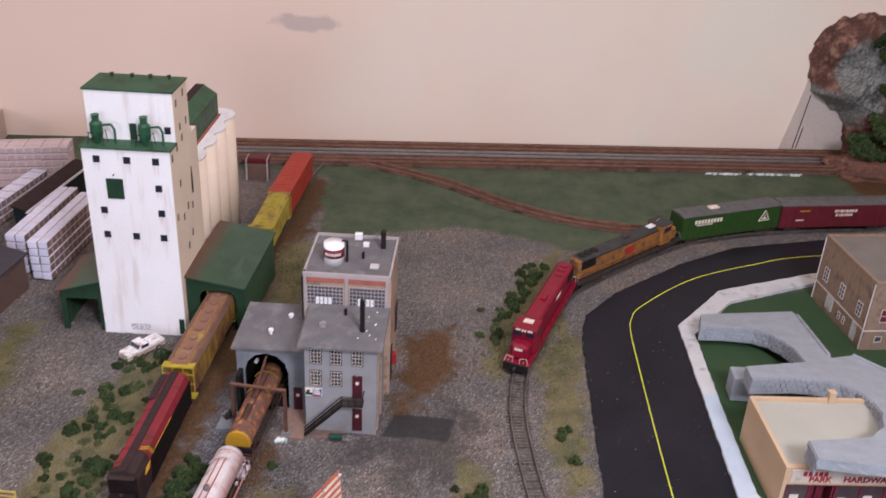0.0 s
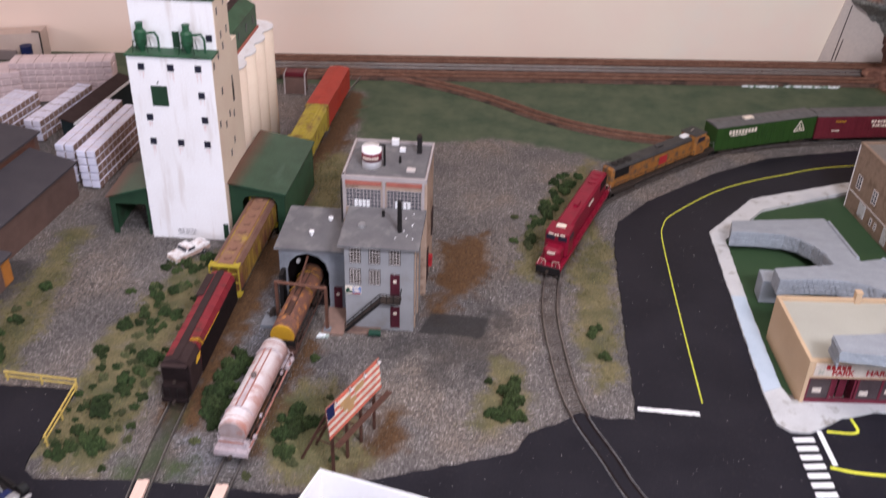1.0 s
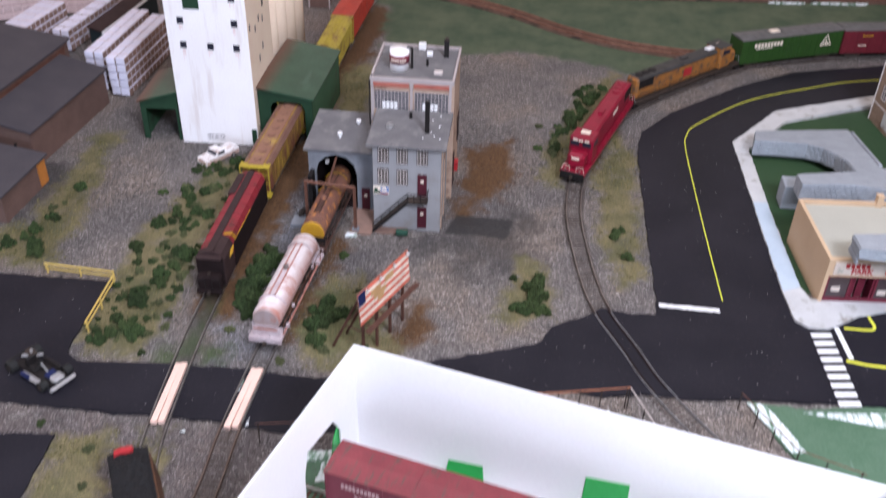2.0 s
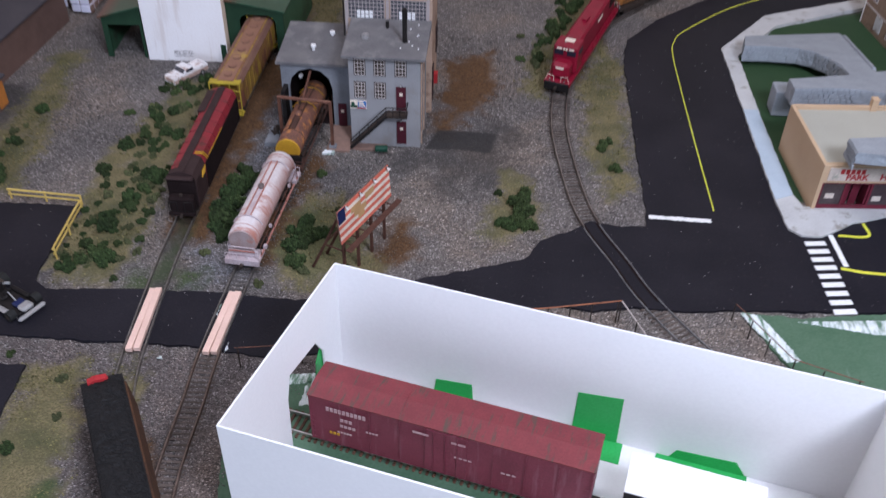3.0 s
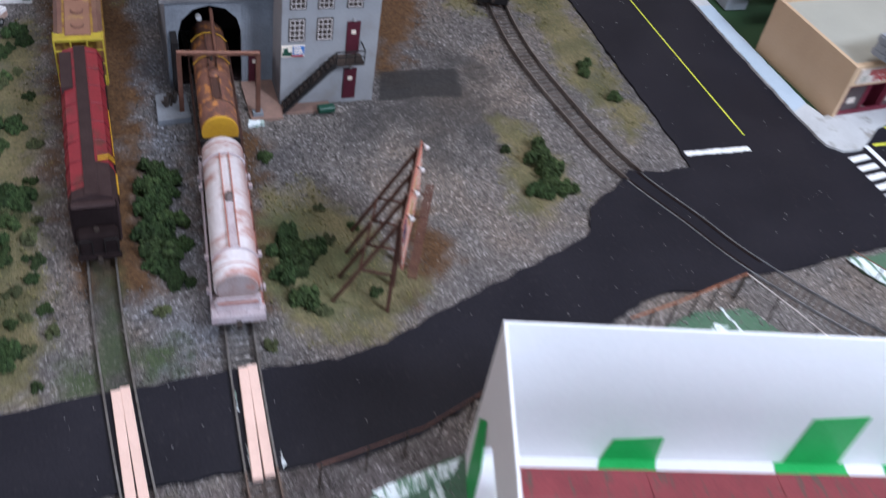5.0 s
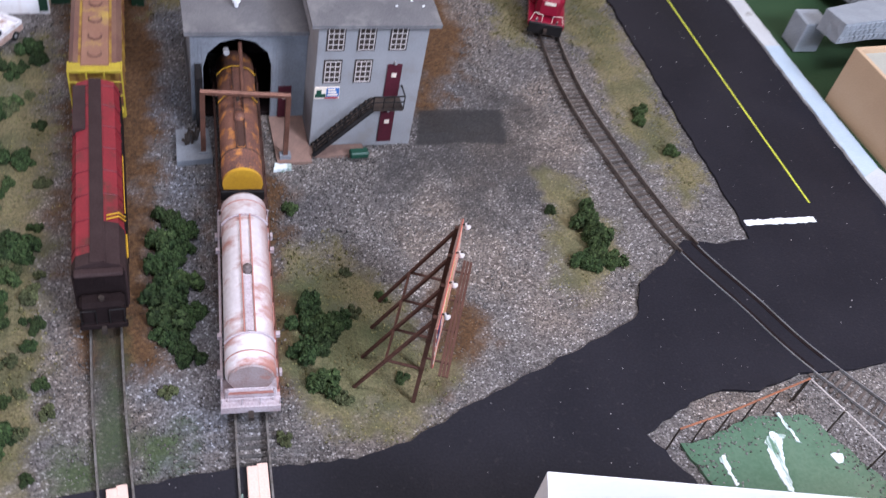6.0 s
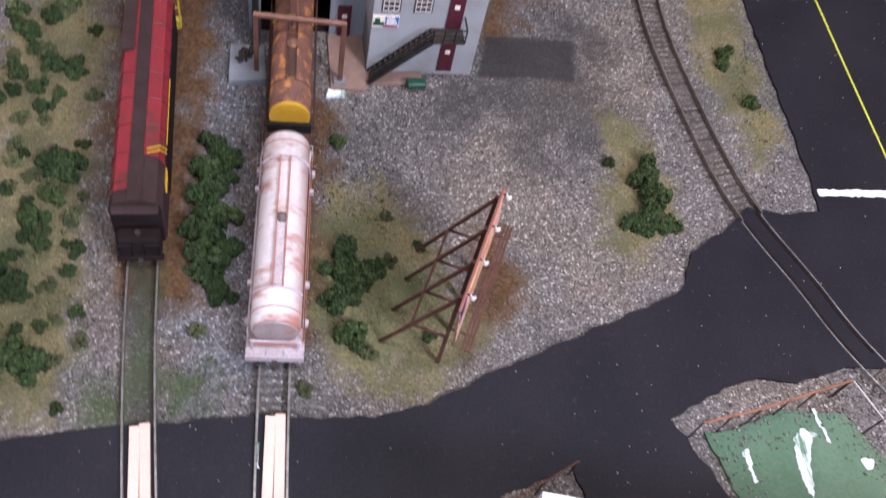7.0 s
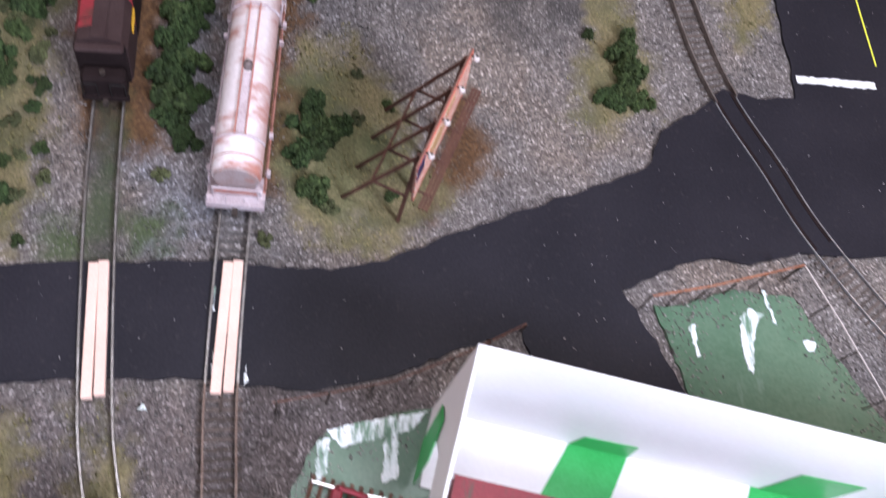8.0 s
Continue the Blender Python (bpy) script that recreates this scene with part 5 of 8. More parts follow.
    part("downpipe", tubes(((-0.0145, 0.0725, 0.095), (-0.0145, 0.0725, 0.150), 0.0008), ((-0.0145, 0.0725, 0.150), (-0.012, 0.077, 0.157), 0.0008)), M_BLACK, t)
    for y, z, w, h in ((0.098, 0.030, 0.013, 0.046), (0.150, 0.040, 0.020, 0.036)):
        part("side_door", boxes((0.0810, 0.0832, y, y + w, 0.002 if z < 0.035 else 0.038, h + (0.0 if z < 0.035 else 0.036))), M_BROWNROOF, t, "dark side opening")
    part("hose_box", boxes((0.0820, 0.0875, 0.110, 0.120, 0.018, 0.030)), M_SIGNRED, t, "small red box on the side wall")
    part("side_pilaster", boxes((0.0815, 0.0835, 0.0745, 0.0775, 0, 0.150), (0.0770, 0.0785, 0.006, 0.009, 0, 0.100), (0.0770, 0.0785, 0.035, 0.038, 0, 0.106)), M_TANBRICK, t)
    part("paving", boxes((-0.026, -0.0005, -0.018, 0.034, -0.003, 0.0009), (-0.0005, 0.040, -0.012, -0.0005, -0.003, 0.0007)), M_PINKPAVE, t, "pinkish brick apron")
    # roof fittings
    k = bmesh.new()
    tube(k, (0.0155, 0.108, 0.1522), (0.0155, 0.108, 0.1770), 0.0114, 24)
    tk = part("water_tank", k, M_WHITE, t, "white drum tank with a maroon band and pale bars", True)
    k = bmesh.new()
    tube(k, (0.0155, 0.108, 0.1610), (0.0155, 0.108, 0.1715), 0.01165, 24)
    part("band", k, M_MAROON_DOOR, tk, "maroon band", True)
    for a in range(-3, 4):
        ang = radians(-90 + a * 14)
        c = boxes((-0.0009, 0.0009, -0.0003, 0.0003, 0.1645, 0.1675))
        q = part("mark", c, M_FLAGWHITE, tk)
        q.matrix_local = Matrix.Translation((0.0155 + 0.0118 * math.cos(ang), 0.108 + 0.0118 * math.sin(ang), 0)) @ pose(0, 0, 0, 0, 0, math.degrees(ang) + 90)
    part("standpipe", tubes(((0.030, 0.110, 0.152), (0.030, 0.110, 0.178), 0.0014), ((0.030, 0.110, 0.178), (0.024, 0.109, 0.1785), 0.0012)), M_BLACK, t)
    part("chimney", boxes((0.064, 0.0695, 0.146, 0.1515, 0.152, 0.172), (0.0635, 0.070, 0.1455, 0.152, 0.172, 0.1735)), M_BLACK, t, "black square chimney")
    part("chimney_cap", tubes(((0.0668, 0.1488, 0.1735), (0.0668, 0.1488, 0.1765), 0.0022)), M_IRON, t)
    part("roof_hatch", boxes((0.057, 0.067, 0.096, 0.105, 0.152, 0.1545), bevel=0.0004), M_TRIM, t)
    part("vent_pipe", tubes(((0.0470, 0.120, 0.152), (0.0470, 0.120, 0.1605), 0.0015)), M_BLACK, t)
    part("roof_unit", boxes((0.031, 0.040, 0.165, 0.171, 0.152, 0.1600), (0.043, 0.050, 0.148, 0.153, 0.152, 0.1570), bevel=0.0004), M_FOAMBOARD, t, "bright white roof unit")
    return t


engine_house()
b = boxes((-0.007, 0.007, -0.0035, 0.0035, 0.001, 0.0065), bevel=0.001)
whole("trash_bin", b, M_DUMPSTER, "small green bin beside the outside stair", "bin", m=pose(-0.112, 0.856, 0, 0, 0, 3))
bm = bmesh.new()
prism(bm, [(-0.014, -0.014), (0.011, -0.012), (0.010, 0.02), (-0.013, 0.02)], -0.002, 0.004)
whole("concrete_pad", bm, M_CEMENT, "blue-grey concrete pad beside the spur track", "concrete pad", m=pose(-0.229, 0.868, 0))


def gate():
    t = thing("loading_gantry", Matrix(), "rust-brown timber gantry over the spur track with a hose boom", "gantry")
    a, c = (-0.2240, 0.864), (-0.1665, 0.858)
    for x, y in (a, c):
        part("post", boxes((x - 0.0017, x + 0.0017, y - 0.0015, y + 0.0015, -0.002, 0.0568)), M_RUSTBAR, t)
    b = bmesh.new()
    tube(b, (a[0] - 0.0014, a[1], 0.0578), (c[0] + 0.0014, c[1], 0.0578), 0.0021, 6)
    part("beam", b, M_RUSTBAR, t)
    part("boom", tubes(((-0.197, 0.862, 0.0575), (-0.1955, 0.902, 0.0700), 0.0014)), M_RUSTBAR, t)
    part("hose_drop", tubes(((-0.2005, 0.862, 0.0570), (-0.2005, 0.862, 0.0515), 0.0012)), M_IRON, t)
    part("foot", boxes((c[0] - 0.004, c[0] + 0.004, c[1] - 0.003, c[1] + 0.003, -0.002, 0.004)), M_CEMENT, t)
    part("foot", boxes((a[0] - 0.004, a[0] + 0.004, a[1] - 0.003, a[1] + 0.003, -0.002, 0.005)), M_CEMENT, t)


gate()
bm = bmesh.new()
r = random.Random(2)
for i in range(7):
    x, y = r.uniform(-0.006, 0.006), r.uniform(-0.004, 0.004)
    tube(bm, (x, y, 0.0), (x + r.uniform(-0.004, 0.004), y + r.uniform(-0.003, 0.003), r.uniform(0.004, 0.010)), r.uniform(0.0008, 0.002), 6)
whole("scrap_heap", bm, M_IRON, "small dark heap of machine scrap on the pad", "scrap", m=pose(-0.2335, 0.874, 0.004))
bm = bmesh.new()
prism(bm, ragged([(-0.006, -0.003), (0.007, -0.002), (0.006, 0.003), (-0.005, 0.004)], 0.003, 0.001, 3), -0.001, 0.0016)
whole("spilled_plaster", bm, M_FOAM, "white plaster spill on the gravel", "spill", m=pose(-0.170, 0.847, 0))


# ---- rolling stock; each has its own x axis along the track ----
def truck(parent, x):
    t = part("truck", boxes((x - 0.013, x + 0.013, -0.0125, -0.0105, 0.0055, 0.0105), (x - 0.013, x + 0.013, 0.0105, 0.0125, 0.0055, 0.0105), (x - 0.003, x + 0.003, -0.0105, 0.0105, 0.006, 0.010), bevel=0.0005), M_IRON, parent)
    for dx in (-0.0098, 0.0098):
        part("wheelset", tubes(((x + dx, -0.0095, 0.0100), (x + dx, -0.0070, 0.0100), 0.0054), ((x + dx, 0.0070, 0.0100), (x + dx, 0.0095, 0.0100), 0.0054), ((x + dx, -0.007, 0.0100), (x + dx, 0.007, 0.0100), 0.0012), seg=14), M_IRON, t)


def couplers(parent, length):
    for s in (-1, 1):
        part("coupler", boxes((min(s * length / 2, s * (length / 2 + 0.006)), max(s * length / 2, s * (length / 2 + 0.006)), -0.0015, 0.0015, 0.0095, 0.0125)), M_IRON, parent)


def bars(parent, side, x, z, w, h, n, material, y):
    """Plain bars in place of lettering on the side wall."""
    b = bmesh.new()
    for i in range(n):
        a = x - w / 2 + w * i / n
        box(b, a, a + w / n * 0.7, side * y - 0.0002, side * y + 0.0002, z - h / 2, z + h / 2)
    return part("lettering_bar", b, material, parent)


def boxcar(name, m, length, label, side_mat, roof_mat, w=0.0340, top=0.0545, ribs=0, door=True, seams=True):
    t = thing(name, m, label, "rail car", "rail cars")
    L = length / 2
    part("frame", boxes((-L, L, -w * 0.36, w * 0.36, 0.010, 0.014)), M_BLACK, t)
    part("body", boxes((-L, L, -w / 2, w / 2, 0.0130, top - 0.003), bevel=0.0004), side_mat, t)
    b = bmesh.new()
    extrude_x(b, [(-w / 2 - 0.0006, top - 0.0034), (w / 2 + 0.0006, top - 0.0034), (w / 2 + 0.0006, top - 0.0022), (0, top), (-w / 2 - 0.0006, top - 0.0022)], -L - 0.0004, L + 0.0004)
    roof = part("roof", b, roof_mat, t)
    b = bmesh.new()
    k = int(length / 0.0125)
    for i in range(1, k if seams else 3):
        x = -L + length * i / (k if seams else 3)
        extrude_x(b, [(-w / 2 - 0.0008, top - 0.0021), (0, top + 0.0006), (w / 2 + 0.0008, top - 0.0021), (0, top - 0.0006)], x - 0.0005, x + 0.0005)
    tagged(part("roof_seams", b, roof_mat, roof), kind="stuff")
    b = bmesh.new()
    k = ribs or int(length / 0.011)
    for i in range(k + 1):
        x = -L + 0.001 + (length - 0.002) * i / k
        for s in (-1, 1):
            box(b, x - 0.0005, x + 0.0005, min(s * w / 2, s * (w / 2 + 0.0006)), max(s * w / 2, s * (w / 2 + 0.0006)), 0.0135, top - 0.0036)
    tagged(part("ribs", b, side_mat, t), kind="stuff")
    if door:
        for s in (-1, 1):
            y = s * (w / 2 + 0.0008)
            d = part("door", boxes((-0.016, 0.016, min(y, y - s * 0.001), max(y, y - s * 0.001), 0.0145, top - 0.0045), bevel=0.0003), side_mat, t)
            part("door_bar", tubes(*[((x, y + s * 0.0004, 0.0150), (x, y + s * 0.0004, top - 0.005), 0.0005) for x in (-0.009, 0.0, 0.009)], seg=5), side_mat, d)
    for s in (-1, 1):
        part("ladder", tubes(*[((s * (L - 0.0045), -w / 2 - 0.0012, z), (s * (L - 0.0015), -w / 2 - 0.0012, z), 0.0003) for z in (0.018, 0.024, 0.030, 0.036, 0.042)], seg=5), side_mat, t)
        truck(t, s * (L - 0.026))
    couplers(t, length)
    return t


def tank_car(name, m, length, label, shell_mat, deck_mat, r=0.0141, end_mat=None):
    t = thing(name, m, label, "tank car", "rail cars")
    L = length / 2
    zc = 0.0165 + r + 0.0020
    part("deck", boxes((-L, L, -0.0060, 0.0060, 0.0115, 0.0150), (-L, -L + 0.018, -0.0165, 0.0165, 0.0130, 0.0160), (L - 0.018, L, -0.0165, 0.0165, 0.0130, 0.0160), bevel=0.0003), deck_mat, t)
    for y in (-0.0157, 0.0157):
        part("running_board", boxes((-L + 0.008, L - 0.008, y - 0.0008, y + 0.0008, 0.0150, 0.0162)), deck_mat if y > 0 or end_mat else M_TANKRUST, t)
    b = bmesh.new()
    dome = [(0.0072, 0.004), (0.0074, 0.60 * r), (0.0079, 0.86 * r), (0.0084, 0.96 * r), (0.0094, r)] if end_mat else [(0.0068, 0.003), (0.0070, 0.50 * r), (0.0075, 0.80 * r), (0.0083, 0.95 * r), (0.0094, r)]
    prof = [(-L + x, q) for x, q in dome] + [(L - x, q) for x, q in dome[::-1]]
    rings = []
    for x, q in prof:
        rings.append([b.verts.new((x, q * math.cos(2 * math.pi * k / 28), zc + q * math.sin(2 * math.pi * k / 28))) for k in range(28)])
    for u, v in zip(rings, rings[1:]):
        for k in range(28):
            b.faces.new((u[k], v[k], v[(k + 1) % 28], u[(k + 1) % 28]))
    b.faces.new(rings[0])
    b.faces.new(rings[-1][::-1])
    shell = part("shell", b, shell_mat, t, "", True)
    if end_mat:
        b = bmesh.new()
        prism(b, [(r * 0.97 * math.cos(a), zc + r * 0.97 * math.sin(a)) for a in [math.radians(-20 + 220 * k / 22) for k in range(23)]], L - 0.0092, L - 0.0062, Matrix(((0, 0, -1, 0), (1, 0, 0, 0), (0, 1, 0, 0), (0, 0, 0, 1))))
        part("end_cap", b, end_mat, shell, "yellow painted tank end")
    for s in (-1, 1):
        if not end_mat:
            part("end_rail", tubes(((s * (L - 0.003), -0.0125, 0.0285), (s * (L - 0.003), 0.0125, 0.0285), 0.0006), ((s * (L - 0.003), -0.0125, 0.0150), (s * (L - 0.003), -0.0125, 0.0285), 0.0005), ((s * (L - 0.003), 0.0125, 0.0150), (s * (L - 0.003), 0.0125, 0.0285), 0.0005), seg=6), deck_mat, t)
            part("brake_bar", boxes((min(s * (L - 0.0035), s * (L - 0.0025)), max(s * (L - 0.0035), s * (L - 0.0025)), -0.0125, 0.0125, 0.0235, 0.0248)), M_TANKRUST, t)
            for y in (-0.0166, 0.0166):
                part("step", boxes((s * (L - 0.020) - 0.0018, s * (L - 0.020) + 0.0018, y - 0.0016, y + 0.0016, 0.0165, 0.0200)), deck_mat, t)
                part("step", boxes((s * L * 0.45 - 0.0014, s * L * 0.45 + 0.0014, y - 0.0012, y + 0.0012, 0.0260, 0.0290)), deck_mat, t)
        part("end_plate", boxes((min(s * (L - 0.0072), s * (L - 0.0050)), max(s * (L - 0.0072), s * (L - 0.0050)), -0.0142, 0.0142, 0.0150, 0.0262 if end_mat else 0.0230), bevel=0.0004), M_BLACK if end_mat else deck_mat, t)
    if not end_mat:
        for s in (-1, 1):
            b = bmesh.new()
            tube(b, (s * (L - 0.0072), 0, zc), (s * (L - 0.0062), 0, zc), r * 0.90, 28, r * 0.86)
            part("end_cap", b, M_TANKEND, shell, "dirty grey tank end")
            x = s * L * 0.62
            arc = [(x, (r + 0.0007) * math.cos(math.radians(20 + 14 * k)), zc + (r + 0.0007) * math.sin(math.radians(20 + 14 * k))) for k in range(11)]
            part("saddle_frame", tubes(*[(p, q, 0.0007) for p, q in zip(arc, arc[1:])], seg=6), deck_mat, shell, "pale saddle frame over the shell")
    for x in (-L * 0.62, L * 0.62) if end_mat else (-L * 0.78, L * 0.80):
        b = bmesh.new()
        tube(b, (x - 0.0004, 0, zc), (x + 0.0004, 0, zc), r + (0.0005 if end_mat else 0.00015), 28)
        part("band", b, deck_mat if end_mat else M_TANKRUST, shell, "", True)
    b = bmesh.new()
    hr = 0.0036 if end_mat else 0.0027
    hx = -0.014 if end_mat else 0.0
    tube(b, (hx, 0, zc + r - 0.002), (hx, 0, zc + r + 0.0035), hr, 16)
    tube(b, (hx, 0, zc + r + 0.0035), (hx, 0, zc + r + 0.0045), hr * 0.78, 16)
    part("hatch", b, shell_mat if end_mat else M_HATCH, shell, "", True)
    for s in (-1, 1):
        part("walkway_bar", boxes((-L * 0.62, L * 0.62, s * 0.0030 - 0.0004, s * 0.0030 + 0.0004, zc + r - 0.0006, zc + r + 0.0012)), deck_mat if end_mat else M_TANKRUST, shell)
    if end_mat:
        for x in (0.011, 0.042):
            arc = [(x, (r + 0.0016) * math.cos(math.radians(25 + 26 * k)), zc + (r + 0.0016) * math.sin(math.radians(25 + 26 * k))) for k in range(6)]
            part("hoop_rail", tubes(*[(p, q, 0.00045) for p, q in zip(arc, arc[1:])], seg=5), M_YELLOW, shell, "yellow hoop rail over the shell")
    part("walkway", boxes((-L * 0.60, -0.004, -0.0022, 0.0022, zc + r - 0.001, zc + r + 0.0005)), deck_mat, shell)
    for s in (-1, 1):
        rl = [((-L + 0.010, s * 0.0158, 0.026), (L - 0.010, s * 0.0158, 0.026), 0.0004)]
        rl += [((-L + 0.010 + (length - 0.02) * i / 6, s * 0.0158, 0.0160), (-L + 0.010 + (length - 0.02) * i / 6, s * 0.0158, 0.026), 0.0004) for i in range(7)]
        part("side_rail", tubes(*rl, seg=5), deck_mat if s > 0 or end_mat else M_RUSTBAR, t)
        e = s * (L - 0.0005)
        part("end_handrail", tubes(((e, -0.016, 0.0225), (e, 0.016, 0.0225), 0.0004), *[((e, y, 0.0155), (e, y, 0.0225), 0.0004) for y in (-0.016, -0.005, 0.005, 0.016)], seg=5), deck_mat, t)
    for s in (-1, 1):
        truck(t, s * (L - 0.026))
        part("end_sill", boxes((min(s * L, s * (L + 0.0012)), max(s * L, s * (L + 0.0012)), -0.0165, 0.0165, 0.0105, 0.0162)), deck_mat, t)
    couplers(t, length)
    return t


def hopper_car(name, m, length, label, side_mat, roof_mat, end_mat, w=0.0345, top=0.0545):
    t = thing(name, m, label, "hopper car", "rail cars")
    L = length / 2
    b = bmesh.new()
    extrude_x(b, [(-w / 2, 0.020), (-w * 0.3, 0.0120), (w * 0.3, 0.0120), (w / 2, 0.020), (w / 2, top - 0.005), (w * 0.40, top - 0.001), (-w * 0.40, top - 0.001), (-w / 2, top - 0.005)], -L + 0.009, L - 0.009)
    part("body", b, side_mat, t)
    b = bmesh.new()
    extrude_x(b, [(-w * 0.27, top - 0.0012), (w * 0.27, top - 0.0012), (w * 0.25, top), (-w * 0.25, top)], -L + 0.006, L - 0.006)
    roof = part("roof_walk", b, roof_mat, t, "rusty roof walk")
    for i in range(8):
        x = -L + 0.018 + (length - 0.036) * i / 7
        h = part("hatch", tubes(((x, 0, top), (x, 0, top + 0.0016), 0.0040), seg=14), roof_mat, roof)
        part("hatch_ring", tubes(((x, 0, top), (x, 0, top + 0.0007), 0.0049), seg=14), M_HOPPERSLOPE if roof_mat is M_HOPPERROOF else side_mat, h)
    if roof_mat is M_HOPPERROOF:
        for s in (-1, 1):
            b = bmesh.new()
            extrude_x(b, [(s * w * 0.27, top - 0.0011), (s * w * 0.41, top - 0.0008), (s * w * 0.505, top - 0.0052), (s * w * 0.505, top - 0.0060), (s * w * 0.38, top - 0.0030)], -L + 0.0092, L - 0.0092)
            part("roof_slope", b, M_HOPPERSLOPE, t, "purple-brown weathered roof slope")
    b = bmesh.new()
    for i in range(11):
        x = -L + 0.011 + (length - 0.022) * i / 10
        for s in (-1, 1):
            box(b, x - 0.0006, x + 0.0006, min(s * w / 2, s * (w / 2 + 0.0007)), max(s * w / 2, s * (w / 2 + 0.0007)), 0.0205, top - 0.0055)
    tagged(part("ribs", b, side_mat, t), kind="stuff")
    for s in (-1, 1):
        part("end_platform", boxes((min(s * (L - 0.010), s * L), max(s * (L - 0.010), s * L), -w / 2, w / 2, 0.0120, 0.0140)), end_mat, t)
        rl = [((s * L, y, 0.0135), (s * L, y, top - 0.001), 0.0007) for y in (-w / 2, -w / 6, w / 6, w / 2)] + [((s * L, -w / 2, z), (s * L, w / 2, z), 0.0006) for z in (0.020, 0.032, 0.044, top - 0.001)]
        rl += [((s * L, y, top - 0.001), (s * (L - 0.010), y, top - 0.001), 0.0007) for y in (-w / 2, w / 2)]
        part("end_frame", tubes(*rl, seg=5), end_mat, t, "yellow end frame with rungs")
        part("end_roof", boxes((min(s * (L - 0.010), s * L), max(s * (L - 0.010), s * L), -w / 2, w / 2, top - 0.0030, top - 0.0012)), end_mat, t)
        truck(t, s * (L - 0.024))
    couplers(t, length)
    return t


def diesel(name, m, length, label, hood_mat, top_mat, cab_mat, frame_mat, nose=-1, stripe_mat=None):
    """A hood-type road engine; its cab lies towards nose."""
    t = thing(name, m, label, "locomotive", "locomotives")
    L, k = length / 2, nose
    sp = lambda a, c: (min(k * a, k * c), max(k * a, k * c))
    part("frame", boxes((-L, L, -0.0165, 0.0165, 0.0130, 0.0172), bevel=0.0004), frame_mat, t)
    part("fuel_tank", boxes((-0.026, 0.026, -0.0120, 0.0120, 0.0065, 0.0130), bevel=0.0015), M_IRON, t)
    part("hood", boxes((*sp(-L + 0.006, L - 0.054), -0.0110, 0.0110, 0.0172, 0.0480), bevel=0.0028), hood_mat, t)
    hood_top = part("hood_top", boxes((*sp(-L + 0.008, L - 0.055), -0.0112, 0.0112, 0.0445 if top_mat is hood_mat else 0.0405, 0.0494), bevel=0.0030), top_mat, t)
    part("cab_roof", boxes((*sp(L - 0.0535, L - 0.0255), -0.0150, 0.0150, 0.0500, 0.0518), bevel=0.0006), top_mat, t)
    part("cab", boxes((*sp(L - 0.053, L - 0.026), -0.0155, 0.0155, 0.0172, 0.0510), bevel=0.0026), cab_mat, t)
    part("nose", boxes((*sp(L - 0.0262, L - 0.007), -0.0115, 0.0115, 0.0172, 0.0380), bevel=0.0038), cab_mat, t)
    for s in (-1, 1):
        part("side_window", boxes((*sp(L - 0.048, L - 0.032), min(s * 0.0153, s * 0.0158), max(s * 0.0153, s * 0.0158), 0.0400, 0.0470)), M_DARKWIN, t)
        part("windshield", boxes((*sp(L - 0.0262, L - 0.0256), s * 0.0078 - 0.0055, s * 0.0078 + 0.0055, 0.0405, 0.0470)), M_DARKWIN, t)
        part("headlight", tubes(((k * (L - 0.0255), s * 0.0016, 0.0490), (k * (L - 0.0242), s * 0.0016, 0.0490), 0.0013)), M_FLAGWHITE, t)
        part("number_board", boxes((*sp(L - 0.0262, L - 0.0250), s * 0.0075 - 0.003, s * 0.0075 + 0.003, 0.0480, 0.0500)), M_FLAGWHITE, t)
        part("ditch_light", tubes(((k * (L - 0.002), s * 0.009, 0.0190), (k * (L + 0.0005), s * 0.009, 0.0190), 0.0012)), M_CHROME, t)
        part("grille", boxes((*sp(-L + 0.010, -L + 0.040), min(s * 0.0109, s * 0.0116), max(s * 0.0109, s * 0.0116), 0.0330, 0.0460)), M_BLACK, t)
        rl = [((k * (-L + 0.006), s * 0.0162, 0.0280), (k * (L - 0.055), s * 0.0162, 0.0280), 0.0004)] + [((k * (-L + 0.006 + (length - 0.061) * i / 8), s * 0.0162, 0.0172), (k * (-L + 0.006 + (length - 0.061) * i / 8), s * 0.0162, 0.0280), 0.0004) for i in range(9)]
        part("side_rail", tubes(*rl, seg=5), frame_mat, t)
        for e in (L - 0.001, -L + 0.001):
            rl = [((k * e, s * 0.015, 0.0165), (k * e, s * 0.0125, 0.0255), 0.00032), ((k * e, s * 0.0125, 0.0255), (k * e, s * 0.0045, 0.0240), 0.00032), ((k * e, s * 0.0045, 0.0165), (k * e, s * 0.0045, 0.0240), 0.00032)]
            part("handrail", tubes(*rl, seg=5), M_FLAGWHITE if top_mat is hood_mat else M_SILVER, t)
        if stripe_mat:
            if top_mat is hood_mat:
                part("sill_stripe", boxes((-L + 0.002, L - 0.002, min(s * 0.0164, s * 0.0168), max(s * 0.0164, s * 0.0168), 0.0135, 0.0150)), stripe_mat, t)
            part("emblem", boxes((-0.012, 0.006, min(s * 0.0109, s * 0.0114), max(s * 0.0109, s * 0.0114), 0.0260, 0.0385)), stripe_mat, t, "faded red emblem")
        part("pilot", boxes((min(s * (L - 0.001), s * (L + 0.0015)), max(s * (L - 0.001), s * (L + 0.0015)), -0.0155, 0.0155, 0.0055, 0.0168), bevel=0.0008), M_BLACK, t)
